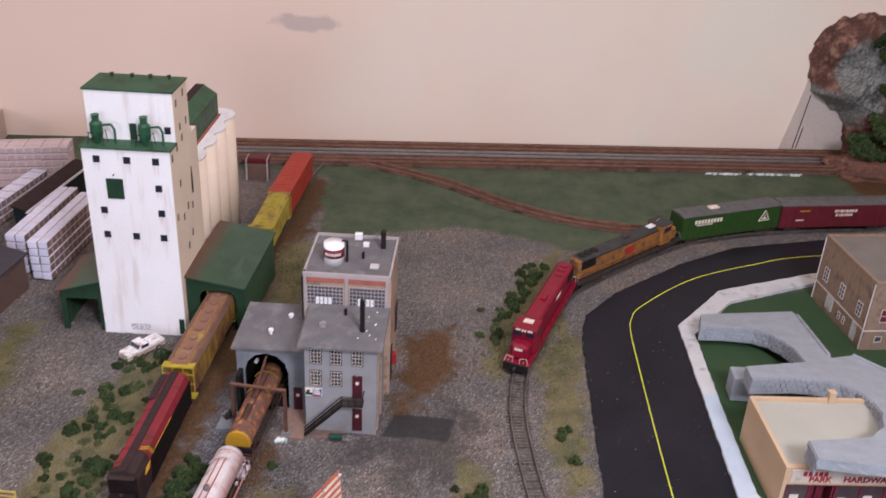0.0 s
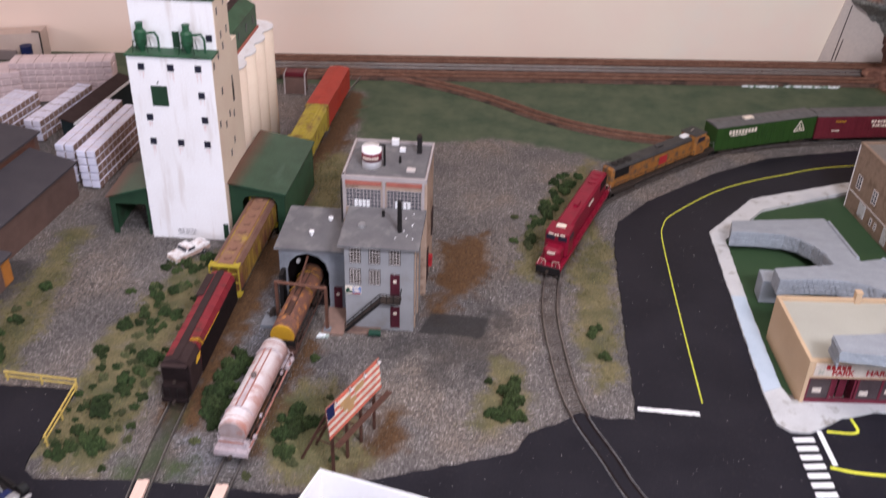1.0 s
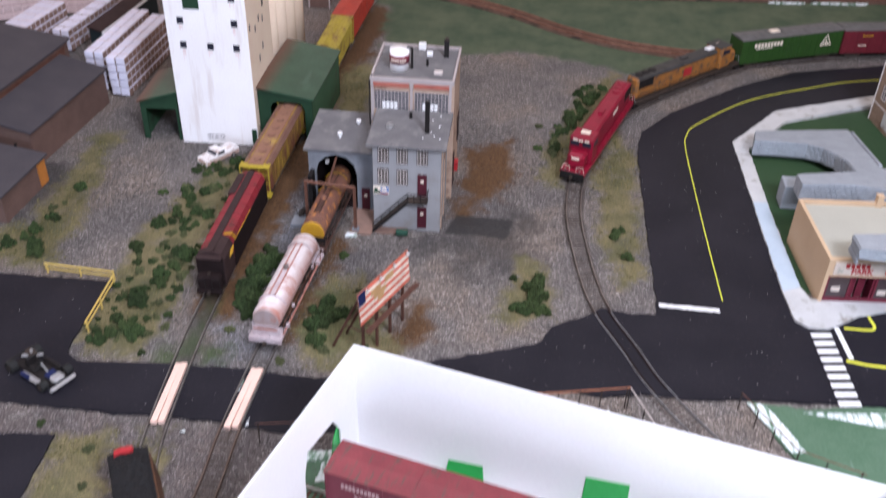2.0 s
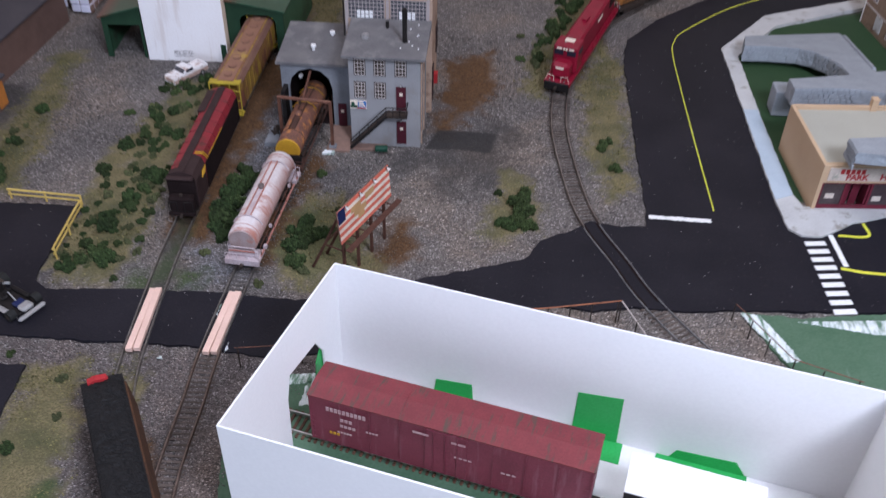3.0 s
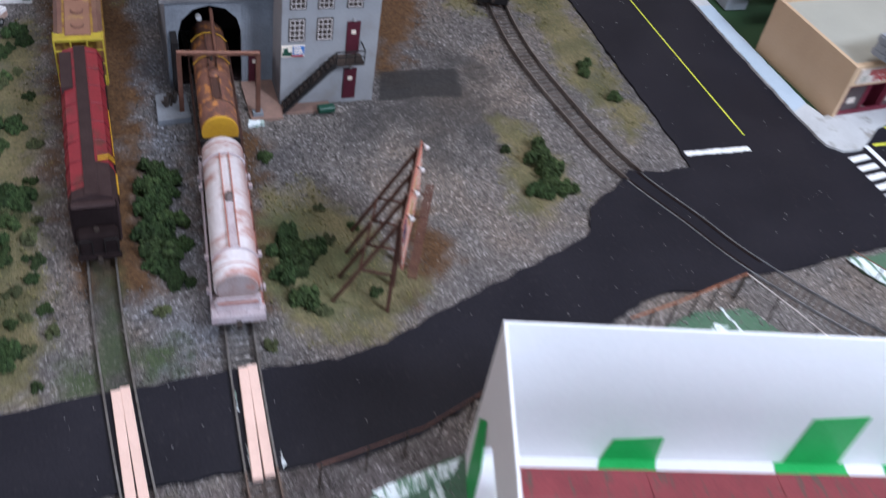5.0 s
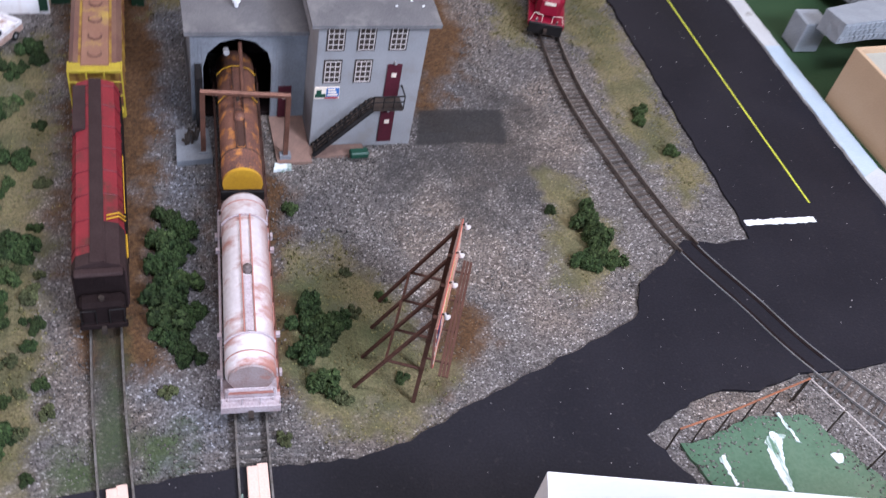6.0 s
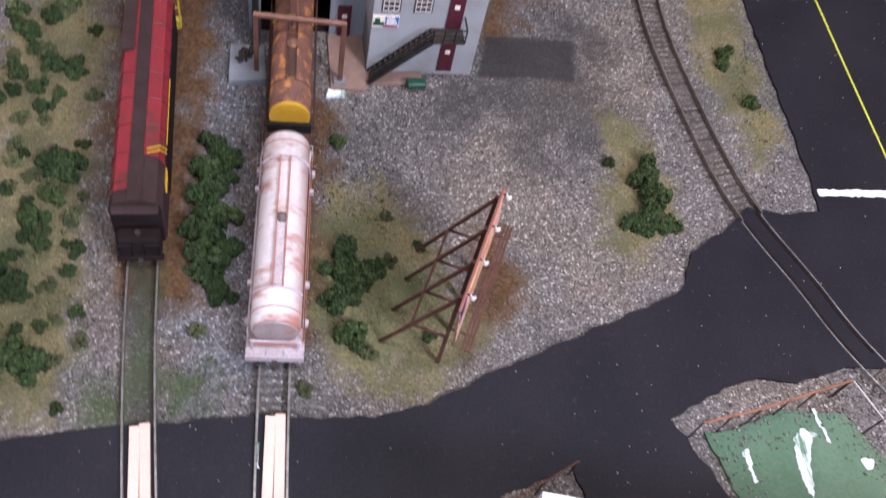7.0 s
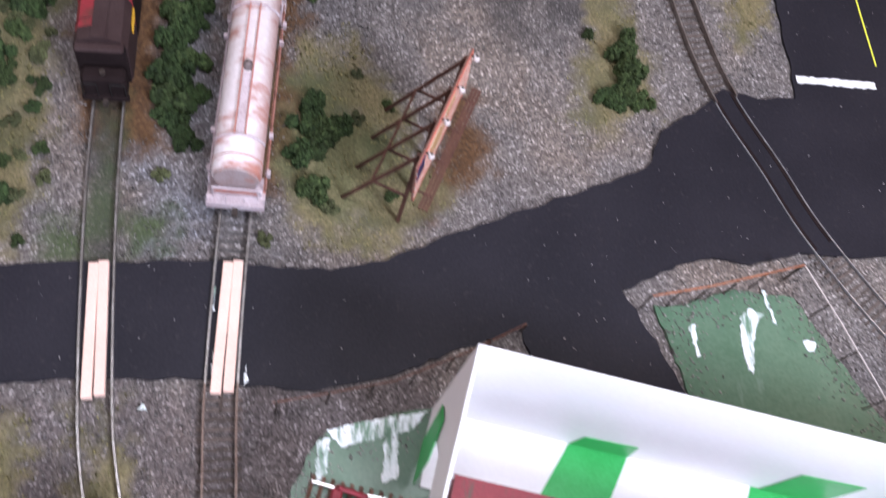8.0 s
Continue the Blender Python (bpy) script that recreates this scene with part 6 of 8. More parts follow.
    if stripe_mat:
        part("roof_scrap", boxes((*sp(L - 0.072, L - 0.058), -0.005, 0.004, 0.0494, 0.0520), bevel=0.0006), M_FOAMBOARD, hood_top, "white scrap on the hood")
    for i in range(3):
        part("roof_fan", tubes(((k * (-L + 0.020 + i * 0.014), 0, 0.0494), (k * (-L + 0.020 + i * 0.014), 0, 0.0506), 0.0062), seg=16), top_mat if top_mat is hood_mat else M_BLACK, hood_top)
    part("exhaust", boxes((-0.010, 0.004, -0.0030, 0.0030, 0.0494, 0.0520)), top_mat, hood_top)
    part("horn", tubes(((k * (L - 0.044), 0.004, 0.0510), (k * (L - 0.036), 0.004, 0.0525), 0.0010)), M_CHROME, t)
    if top_mat is hood_mat:
        bars(t, -1, k * -0.030, 0.0390, 0.022, 0.0045, 5, M_FLAGWHITE, 0.0113)
    if top_mat is hood_mat:
        part("nose_mark", boxes((*sp(L - 0.0072, L - 0.0066), -0.005, 0.005, 0.0310, 0.0340)), M_FLAGWHITE, t, "pale nose mark")
        part("roof_patch", boxes((*sp(L - 0.049, L - 0.040), -0.006, 0.006, 0.0518, 0.0526)), M_FLAGWHITE, t, "white cab roof unit")
    for s in (-1, 1):
        tr = part("truck", boxes((s * (L - 0.034) - 0.022, s * (L - 0.034) + 0.022, -0.0138, -0.0115, 0.0060, 0.0128), (s * (L - 0.034) - 0.022, s * (L - 0.034) + 0.022, 0.0115, 0.0138, 0.0060, 0.0128), (s * (L - 0.034) - 0.004, s * (L - 0.034) + 0.004, -0.0115, 0.0115, 0.0080, 0.0128), bevel=0.0007), M_IRON, t)
        for dx in (-0.0155, 0.0, 0.0155):
            x = s * (L - 0.034) + dx
            part("wheelset", tubes(((x, -0.0105, 0.0106), (x, -0.0070, 0.0106), 0.0060), ((x, 0.0070, 0.0106), (x, 0.0105, 0.0106), 0.0060), ((x, -0.007, 0.0106), (x, 0.007, 0.0106), 0.0012), seg=14), M_IRON, tr)
    couplers(t, length + 0.002)
    return t


def cab_unit(m, length):
    """A box-bodied car with red side panels, a dark roof strip and a dark rounded end."""
    t = thing("covered_car", m, "weathered red car with dark roof strip and yellow trim", "rail car", "rail cars")
    L, w = length / 2, 0.0320
    part("frame", boxes((-L, L, -0.0130, 0.0130, 0.0095, 0.0140)), M_BLACK, t)
    b = bmesh.new()
    prof = [(-w / 2, 0.0130), (w / 2, 0.0130), (w / 2, 0.0430), (w * 0.40, 0.0500), (w * 0.17, 0.0525), (-w * 0.17, 0.0525), (-w * 0.40, 0.0500), (-w / 2, 0.0430)]
    extrude_x(b, prof, -L + 0.020, L)
    part("body", b, M_REDCAR, t, "red sloping side panels")
    b = bmesh.new()
    extrude_x(b, [(y * 1.01, z + 0.0002) for y, z in prof], -L + 0.0115, -L + 0.020)
    extrude_x(b, [(min(y, 0) * 1.015, z + 0.0003) for y, z in (prof[0], (0, 0.0130), (0, 0.0527), *prof[5:])], -L + 0.020, -L + 0.044)
    part("dark_end", b, M_BROWNROOF, t, "dark brown end section")
    part("end_wall", boxes((-L + 0.0100, -L + 0.0118, -0.0152, 0.0152, 0.0120, 0.0480), bevel=0.0005), M_BROWNBLACK, t, "soot-black recessed end wall")
    part("end_roof", boxes((-L + 0.0060, -L + 0.0118, -0.0145, 0.0145, 0.0462, 0.0492), bevel=0.0010), M_BROWNROOF, t)
    part("end_nose", boxes((-L - 0.0005, -L + 0.0100, -0.0136, 0.0136, 0.0125, 0.0300), bevel=0.0022), M_BROWNBLACK, t, "sooty low nose")
    part("end_beam", boxes((-L - 0.0022, -L + 0.0010, -0.0145, 0.0145, 0.0095, 0.0135), bevel=0.0004), M_BROWNBLACK, t)
    for y in (-0.0080, 0.0080):
        part("end_window", boxes((-L + 0.0094, -L + 0.0102, y - 0.0050, y + 0.0050, 0.0350, 0.0430)), M_BROWNBLACK, t)
    part("nose_lamp", tubes(((-L + 0.0040, 0, 0.0300), (-L + 0.0040, 0, 0.0318), 0.0018), seg=10), M_IRON, t)
    for i in range(8):
        x = -L + 0.026 + (length - 0.032) * i / 7
        for s in ((1,) if x < -L + 0.05 else (-1, 1)):
            part("panel_seam", tubes(((x, s * 0.0044, 0.0527), (x, s * 0.0130, 0.0502), 0.0004), ((x, s * 0.0130, 0.0502), (x, s * 0.0162, 0.0430), 0.0004), seg=5), M_MAROON, t)
    part("side_skirt", boxes((-L + 0.044, L, -0.0168, -0.0160, 0.0130, 0.0422)), M_BROWNBLACK, t, "dark lower side on the right")
    part("roof_strip", boxes((-L + 0.012, L, -0.0042, 0.0042, 0.0515, 0.0536)), M_BROWNROOF, t, "dark brown roof strip")
    part("side_patch", boxes((L - 0.050, L - 0.006, 0.0065, 0.0150, 0.0470, 0.0528)), M_BROWNROOF, t)
    b = bmesh.new()
    for i in range(9):
        x = -L + 0.044 + (length - 0.048) * i / 8
        for s in (-1, 1):
            tube(b, (x, s * 0.0157, 0.015), (x, s * 0.0163, 0.0430), 0.0005, 5)
            tube(b, (x, s * 0.0163, 0.0430), (x, s * 0.0129, 0.0504), 0.0004, 5)
    tagged(part("ribs", b, M_REDCAR, t), kind="stuff")
    yl = [((-L + x, -0.0060, 0.0532), (-L + x + 0.0040, -0.0134, 0.0508), 0.0006) for x in (0.0450, 0.0480)]
    yl += [((-L + x + 0.0040, -0.0134, 0.0508), (-L + x + 0.0070, -0.0168, 0.0432), 0.0006) for x in (0.0450, 0.0480)]
    yl += [((-L + x, -0.0170, 0.0360), (-L + x + 0.0035, -0.0170, 0.0425), 0.0007) for x in (0.0290, 0.0320, 0.0350, 0.0380)]
    yl += [((-L + 0.058, -0.0168, 0.0440), (-L + 0.110, -0.0166, 0.0430), 0.0004)]
    part("yellow_trim", tubes(*yl, seg=6), M_YELLOW, t, "yellow painted trim")
    part("end_rail", tubes(*[((-L - 0.0014, y, 0.013), (-L - 0.0014, y, 0.026), 0.0004) for y in (-0.013, -0.004, 0.004, 0.013)], ((-L - 0.0014, -0.013, 0.026), (-L - 0.0014, -0.004, 0.026), 0.0004), ((-L - 0.0014, 0.004, 0.026), (-L - 0.0014, 0.013, 0.026), 0.0004), seg=5), M_BLACK, t)
    for s in (-1, 1):
        truck(t, s * (L - 0.026))
    couplers(t, length)
    return t


sA, sB, sC = (lambda y: nearest(TRACK_A, y)), (lambda y: nearest(TRACK_B, y)), (lambda y: nearest(TRACK_C, y))
cab_unit(chord(TRACK_A, sA(0.796), 0.176) @ Matrix.Diagonal((1, 0.92, 1, 1)), 0.176)
hopper_car("covered_hopper", chord(TRACK_A, sA(0.980), 0.176), 0.176, "mustard hopper car weathered with rust, half under the green shed", M_HOPPER, M_HOPPERROOF, mat("dirty_yellow_cage", (0.46, 0.35, 0.03), (0.34, 0.25, 0.03), rough=0.6, scale=90, fine=900))
coal = boxcar("coal_car", pose(-0.2367, 0.3901, 0, 0, 0, 118.5), 0.150, "black coal car with a red end and one rusty side", M_BLACK, M_COAL, w=0.0298, top=0.0500, door=False)
b = bmesh.new()
rows = [[b.verts.new((x, y, 0.0490 + 0.0045 * (1 - (y / 0.0150) ** 4) * (1 - (x / 0.0745) ** 8) + 0.0012 * noise.noise(Vector((x, y, 0)) * 150) + 0.0011 * noise.noise(Vector((x, y, 0.3)) * 700))) for y in np.linspace(-0.0146, 0.0146, 25)] for x in np.linspace(-0.0742, 0.0700, 105)]
for u, v in zip(rows, rows[1:]):
    for k in range(24):
        b.faces.new((u[k], v[k], v[k + 1], u[k + 1]))
part("coal", b, M_COAL, coal, "rough black coal heap")
b = bmesh.new()
extrude_x(b, [(-0.0152, 0.0450), (-0.0168, 0.0450), (-0.0200, 0.0150), (-0.0152, 0.0150)], -0.0735, 0.0690)
part("rusty_side", b, mat("rust_brown_sheet", (0.095, 0.042, 0.020), (0.042, 0.020, 0.012), rough=0.8, scale=60, fine=700, bump=0.3), coal, "rust-brown flared side sheet")
b = bmesh.new()
prism(b, [(-0.0070, 0.0440), (0.0105, 0.0440), (0.0100, 0.0515), (0.0045, 0.0535), (-0.0040, 0.0522)], -0.0754, -0.0700, Matrix(((0, 0, -1, 0), (1, 0, 0, 0), (0, 1, 0, 0), (0, 0, 0, 1))))
part("red_end", b, M_SIGNRED, coal, "red arched end panel")
part("end_rail", tubes(*[((0.0762, y, 0.014), (0.0762, y, 0.046), 0.0005) for y in (-0.014, -0.007, 0.007, 0.014)], ((0.0762, -0.014, 0.046), (0.0762, 0.014, 0.046), 0.0005), seg=5), M_SILVER, coal)
hopper_car("covered_hopper", chord(TRACK_A, sA(1.310), 0.130), 0.130, "dull yellow hopper car beyond the green shed", M_YELLOWCAR, M_YELLOWCAR, M_YELLOWCAR)
boxcar("boxcar", chord(TRACK_A, sA(1.465), 0.170), 0.170, "orange-red boxcar at the end of the yard track", M_ORANGERED, M_ORANGERED)
tank_car("tank_car", chord(TRACK_B, sB(0.7095), 0.146), 0.146, "faded white tank car streaked with red rust", M_PINKTANK, mat("pale_deck", (0.54, 0.47, 0.50), (0.36, 0.27, 0.28), rough=0.5, scale=60, fine=800))
tank_car("tank_car", chord(TRACK_B, sB(0.8640), 0.142), 0.142, "rusty brown tank car with yellow end, half inside the bay", M_RUSTTANK, mat("brown_deck", (0.085, 0.04, 0.03), (0.05, 0.028, 0.022), rough=0.65, scale=60, fine=800), r=0.0134, end_mat=M_YELLOW)
diesel("road_locomotive", chord(TRACK_C, sC(1.115) - 0.0025, 0.232), 0.232, "bright red diesel locomotive leading the train on the curve", M_LOCORED, M_LOCORED, M_LOCORED, M_LOCORED, -1)
sLoco = sC(1.115)
diesel("road_locomotive", chord(TRACK_C, sLoco + 0.2375, 0.243), 0.243, "weathered orange and grey diesel locomotive behind the red one", M_ORANGE, M_DARKTOP, M_ORANGE, M_IRON, 1, M_SIGNRED)
g = boxcar("boxcar", chord(TRACK_C, sLoco + 0.4555, 0.186), 0.186, "green boxcar with a grey roof, white bars and a triangle mark", M_GREENCAR, M_GREYTOP)
bars(g, -1, -0.045, 0.0420, 0.052, 0.0065, 9, M_FLAGWHITE, 0.0182)
bars(g, -1, -0.052, 0.0365, 0.030, 0.0018, 8, M_FLAGWHITE, 0.0182)
part("triangle_mark", tubes(((0.052, -0.0182, 0.030), (0.072, -0.0182, 0.030), 0.0007), ((0.052, -0.0182, 0.030), (0.062, -0.0182, 0.047), 0.0007), ((0.072, -0.0182, 0.030), (0.062, -0.0182, 0.047), 0.0007), ((0.057, -0.0182, 0.0335), (0.067, -0.0182, 0.0335), 0.0009), ((0.062, -0.0182, 0.032), (0.062, -0.0182, 0.040), 0.0008), seg=5), M_FLAGWHITE, g, "white triangle mark")
part("roof_scrap", boxes((-0.035, -0.018, -0.004, 0.006, 0.0545, 0.0562)), M_FLAGWHITE, g, "white scrap on the roof")
g = boxcar("boxcar", chord(TRACK_C, sLoco + 0.652, 0.200), 0.200, "maroon boxcar with a grey roof and pale lettering bars", M_MAROON, M_GREYTOP)
bars(g, -1, 0.012, 0.0420, 0.040, 0.0045, 8, M_FLAGWHITE, 0.0182)
bars(g, -1, 0.010, 0.0350, 0.030, 0.0045, 7, M_FLAGWHITE, 0.0182)
bars(g, -1, -0.060, 0.0430, 0.018, 0.0022, 6, M_YELLOW, 0.0182)
bars(g, -1, -0.066, 0.0270, 0.014, 0.0022, 5, M_FLAGWHITE, 0.0182)
g = thing("yard_shed", pose(-0.362, 1.556, 0.001, 0, 0, 4), "small brown yard shed with a red roof and pale corner posts", "shed")
part("wall", boxes((-0.018, 0.018, -0.012, 0.014, -0.002, 0.026), bevel=0.0006), M_WAREWALL, g)
part("roof", boxes((-0.019, 0.019, -0.004, 0.016, 0.026, 0.036), bevel=0.0015), M_MAROON, g, "dull red roof")
for x in (-0.018, 0.018):
    part("corner_post", boxes((x - 0.0012, x + 0.0012, -0.0150, -0.0125, -0.002, 0.037)), M_TRIMGREY, g)
    part("eave_rail", tubes(((x, -0.0138, 0.0365), (x, 0.014, 0.0365), 0.0011), seg=6), M_TRIMGREY, g)


# ---- white foamboard shed with its cars ----
def foam_shed():
    t = thing("foamboard_shed", pose(-0.101, 0.524, 0, 0, 0, -13.62), "open white foamboard shed with green tape at its inner wall", "shed")
    L, W, H, k = 0.400, 0.169, 0.1215, 0.0015
    part("back_wall", boxes((0, L, -k, 0, 0.0005, H), bevel=0.0003), M_FOAMBOARD, t)
    skew = 0.0455
    part("front_wall", boxes((-skew * W, L, -W, -W + k, 0.0005, H), bevel=0.0003), M_FOAMBOARD, t)
    part("end_wall", boxes((L - k, L, -W + k, -k, 0.0005, H), bevel=0.0003), M_FOAMBOARD, t)
    b = bmesh.new()
    prof = [(-k, 0.0005), (-k, H), (-W + k, H), (-W + k, 0.0005), (-0.090, 0.0005), (-0.088, 0.060), (-0.082, 0.080), (-0.042, 0.075), (-0.031, 0.056), (-0.030, 0.0005)]
    extrude_x(b, prof, 0, k)
    for v in b.verts:
        v.co.x += skew * v.co.y
    part("door_wall", b, M_FOAMBOARD, t, "end wall with a doorway cut through it")
    part("floor_board", boxes((k, 0.196, -0.044, -k, 0.0010, 0.0030), (0.196, L - k, -W + k, -k, 0.0010, 0.0030)), M_FOAMBOARD, t)
    part("floor_strip", boxes((-0.002, 0.1955, -W + k, -0.102, 0.0010, 0.0030)), M_FOAMBOARD, t)
    for wall, floor in (([(0.0800, 0.001), (0.0830, 0.0235), (0.1125, 0.0270), (0.1150, 0.001)], [(0.080, -k), (0.115, -k), (0.104, -0.040), (0.066, -0.038)]),
                        ([(0.1950, 0.001), (0.1960, 0.0490), (0.2300, 0.0535), (0.2310, 0.001)], [(0.190, -k), (0.236, -k), (0.236, -0.022), (0.186, -0.022)]),
                        ([(0.2700, 0.001), (0.2760, 0.0130), (0.3200, 0.0160), (0.3300, 0.001)], [(0.262, -k), (0.330, -k), (0.330, -0.040), (0.258, -0.030)])):
        b = bmesh.new()
        prism(b, wall, k, k + 0.0005, pose(0, 0, 0, 90, 0, 0))
        s = part("tape", b, M_TAPE, t, "strip of green tape")
        b = bmesh.new()
        prism(b, floor, 0.0031, 0.0035)
        part("tape_fold", b, M_TAPE, s)
    b = bmesh.new()
    prism(b, [(-0.045, 0.010), (-0.020, 0.008), (-0.012, 0.055), (-0.024, 0.070), (-0.040, 0.050)], 0.0008, 0.0014, Matrix(((0, 0, -1, 0), (1, 0, 0, 0), (0, 1, 0, 0), (0, 0, 0, 1))))
    for v in b.verts:
        v.co.x += skew * v.co.y
    part("tape", b, M_TAPE, t, "strip of green tape on the outside")


foam_shed()


def on_d(x0, x1):
    """Pose on the shed's track between two plan abscissae."""
    a = min(TRACK_D, key=lambda p: abs(p.x - x0))
    c = min(TRACK_D, key=lambda p: abs(p.x - x1))
    return Matrix.Translation(((a.x + c.x) / 2, (a.y + c.y) / 2, 0.001)) @ pose(0, 0, 0, 0, 0, math.degrees(math.atan2(c.y - a.y, c.x - a.x)))


g = boxcar("boxcar", on_d(-0.107, 0.102), 0.213, "maroon boxcar with a faded red roof inside the white shed", M_PLUM, M_MAROONROOF, top=0.0645, seams=False, ribs=9)
bars(g, -1, -0.076, 0.0530, 0.032, 0.0042, 10, M_LETTER, 0.0182)
bars(g, -1, -0.076, 0.0440, 0.010, 0.0032, 3, M_LETTER, 0.0182)
bars(g, -1, -0.075, 0.0375, 0.013, 0.0026, 4, M_LETTER, 0.0182)
bars(g, -1, -0.056, 0.0385, 0.010, 0.0016, 4, M_LETTER, 0.0182)
bars(g, -1, -0.078, 0.0300, 0.012, 0.0016, 5, M_LETTER, 0.0182)
bars(g, -1, -0.086, 0.0270, 0.009, 0.0024, 3, M_YELLOW, 0.0182)
bars(g, -1, -0.016, 0.0540, 0.017, 0.0018, 1, M_LETTER, 0.0182)
bars(g, -1, 0.012, 0.0530, 0.015, 0.0018, 1, M_LETTER, 0.0182)
bars(g, -1, 0.014, 0.0380, 0.014, 0.0014, 4, M_LETTER, 0.0182)
bars(g, -1, 0.048, 0.0350, 0.012, 0.0014, 3, M_LETTER, 0.0182)
b = boxcar("boxcar", on_d(0.118, 0.214), 0.092, "short black car with a white roof inside the white shed", M_BLACK, M_FOAMBOARD, top=0.0540)


def bumper():
    p, q = TRACK_D[2], TRACK_D[8]
    t = thing("track_bumper", Matrix.Translation((p.x + 0.004, p.y - 0.001, 0.001)) @ pose(0, 0, 0, 0, 0, math.degrees(math.atan2(q.y - p.y, q.x - p.x))), "red painted track bumper at the rail end", "track bumper")
    part("beam", boxes((-0.001, 0.005, -0.0075, 0.0075, 0.0070, 0.0100), bevel=0.0010), M_BUMPER, t)
    part("brace", tubes(((0.002, -0.0075, 0.0105), (0.018, -0.0075, 0.0048), 0.0015), ((0.002, 0.0075, 0.0105), (0.018, 0.0075, 0.0048), 0.0015), ((0.002, -0.0060, 0.0095), (0.016, 0.0060, 0.0060), 0.0013), seg=8), M_BUMPER, t)
    part("post", tubes(((0.0015, -0.0075, 0.0040), (0.0015, -0.0075, 0.0090), 0.0016), ((0.0015, 0.0075, 0.0040), (0.0015, 0.0075, 0.0090), 0.0016), seg=6), M_BUMPER, t)


bumper()


# ---- river and fences ----
def patch(name, poly, z0, z1, material, label, category, kind="", seed=1, step=0.005, amount=0.0012):
    b = bmesh.new()
    prism(b, ragged(poly, step, amount, seed), z0, z1)
    return whole(name, b, material, label, category, kind=kind)


patch("river", [(-0.182, 0.440), (-0.180, 0.478), (-0.165, 0.508), (-0.140, 0.517), (-0.092, 0.527), (-0.060, 0.515), (-0.02, 0.500), (0.060, 0.500), (0.052, 0.548), (0.042, 0.588), (0.060, 0.590), (0.097, 0.600), (0.136, 0.597), (0.160, 0.555), (0.185, 0.508), (0.23, 0.44), (0.25, 0.34), (-0.16, 0.34)], -0.003, 0.0009, M_RIVER, "green painted river bed with white water strokes", "river", "structure", 21)
patch("river", [(0.246, 0.630), (0.300, 0.627), (0.382, 0.641), (0.95, 0.676), (0.95, 0.48), (0.34, 0.48), (0.285, 0.55), (0.268, 0.580)], -0.003, 0.0009, M_RIVER, "green painted river bed beside the road", "river", "structure", 22)
FOAM = [
    [(-0.160, 0.512), (-0.140, 0.5165), (-0.104, 0.5225), (-0.112, 0.512), (-0.136, 0.507), (-0.152, 0.503)],
    [(-0.165, 0.506), (-0.158, 0.508), (-0.160, 0.488), (-0.166, 0.484)],
    [(-0.128, 0.509), (-0.121, 0.511), (-0.121, 0.486), (-0.130, 0.484)],
    [(0.098, 0.583), (0.105, 0.588), (0.113, 0.584), (0.1085, 0.579), (0.1035, 0.566), (0.0995, 0.546), (0.0965, 0.548), (0.0945, 0.564)],
    [(0.1150, 0.600), (0.1170, 0.600), (0.1215, 0.577), (0.1195, 0.578)],
    [(0.0615, 0.575), (0.0660, 0.5765), (0.0655, 0.570), (0.0660, 0.556), (0.0642, 0.556)],
    [(0.1375, 0.566), (0.1395, 0.567), (0.1460, 0.566), (0.1440, 0.561), (0.1395, 0.560)],
    [(0.245, 0.629), (0.262, 0.6265), (0.276, 0.600), (0.288, 0.572), (0.275, 0.570), (0.266, 0.590), (0.252, 0.612)],
    [(0.295, 0.622), (0.40, 0.634), (0.60, 0.644), (0.60, 0.625), (0.36, 0.612)],
]
for i, poly in enumerate(FOAM):
    patch("white_water", poly, 0.0008, 0.0016, M_FOAM, "stroke of white water paint on the green river", "paint stroke", seed=30 + i, step=0.0014, amount=0.0008)


SMEARS = [[(-0.2236, 0.580), (-0.2232, 0.594), (-0.2226, 0.594), (-0.2229, 0.580)], [(-0.2228, 0.540), (-0.2226, 0.556), (-0.2216, 0.554), (-0.2220, 0.540)], [(-0.2056, 0.536), (-0.2040, 0.548), (-0.2030, 0.540)], [(-0.2600, 0.524), (-0.2560, 0.527), (-0.2550, 0.523)]]
for i, poly in enumerate(SMEARS):
    patch("plaster_smear", poly, 0.0008, 0.0018, M_FOAM, "thin white plaster smear beside the crossing planks", "smear", seed=60 + i, step=0.0016, amount=0.0006)


def fence(line, posts, z, label, rail=0.0005, paint=None):
    t = thing("guard_fence", Matrix(), label, "fence", "guard fences")
    pts = [Vector((*p, z)) for p in line]
    part("rail", tubes(*[(a, c, rail) for a, c in zip(pts, pts[1:])], seg=6), paint or M_RUSTBAR, t)
    total = spline(line, 0.004)
    for i in range(posts):
        p = total[int((len(total) - 1) * i / (posts - 1))]
        part("post", tubes(((p.x, p.y, -0.002), (p.x, p.y, z + 0.0005), 0.0006), seg=6), M_IRON, t)


fence([(-0.048, 0.568), (-0.083, 0.551), (-0.125, 0.534), (-0.167, 0.526), (-0.190, 0.522)], 7, 0.0225, "thin rusty guard rail along the road edge")
fence([(0.030, 0.586), (0.070, 0.5935), (0.134, 0.609)], 6, 0.0245, "thin orange guard rail above the river bank", 0.0007, mat("orange_rail_paint", (0.36, 0.13, 0.06), (0.20, 0.085, 0.05), rough=0.6, scale=200, fine=900))
fence([(0.134, 0.609), (0.150, 0.572), (0.166, 0.530), (0.18, 0.49)], 5, 0.0245, "thin pale guard rail along the curved track", 0.0005, M_TRIM)
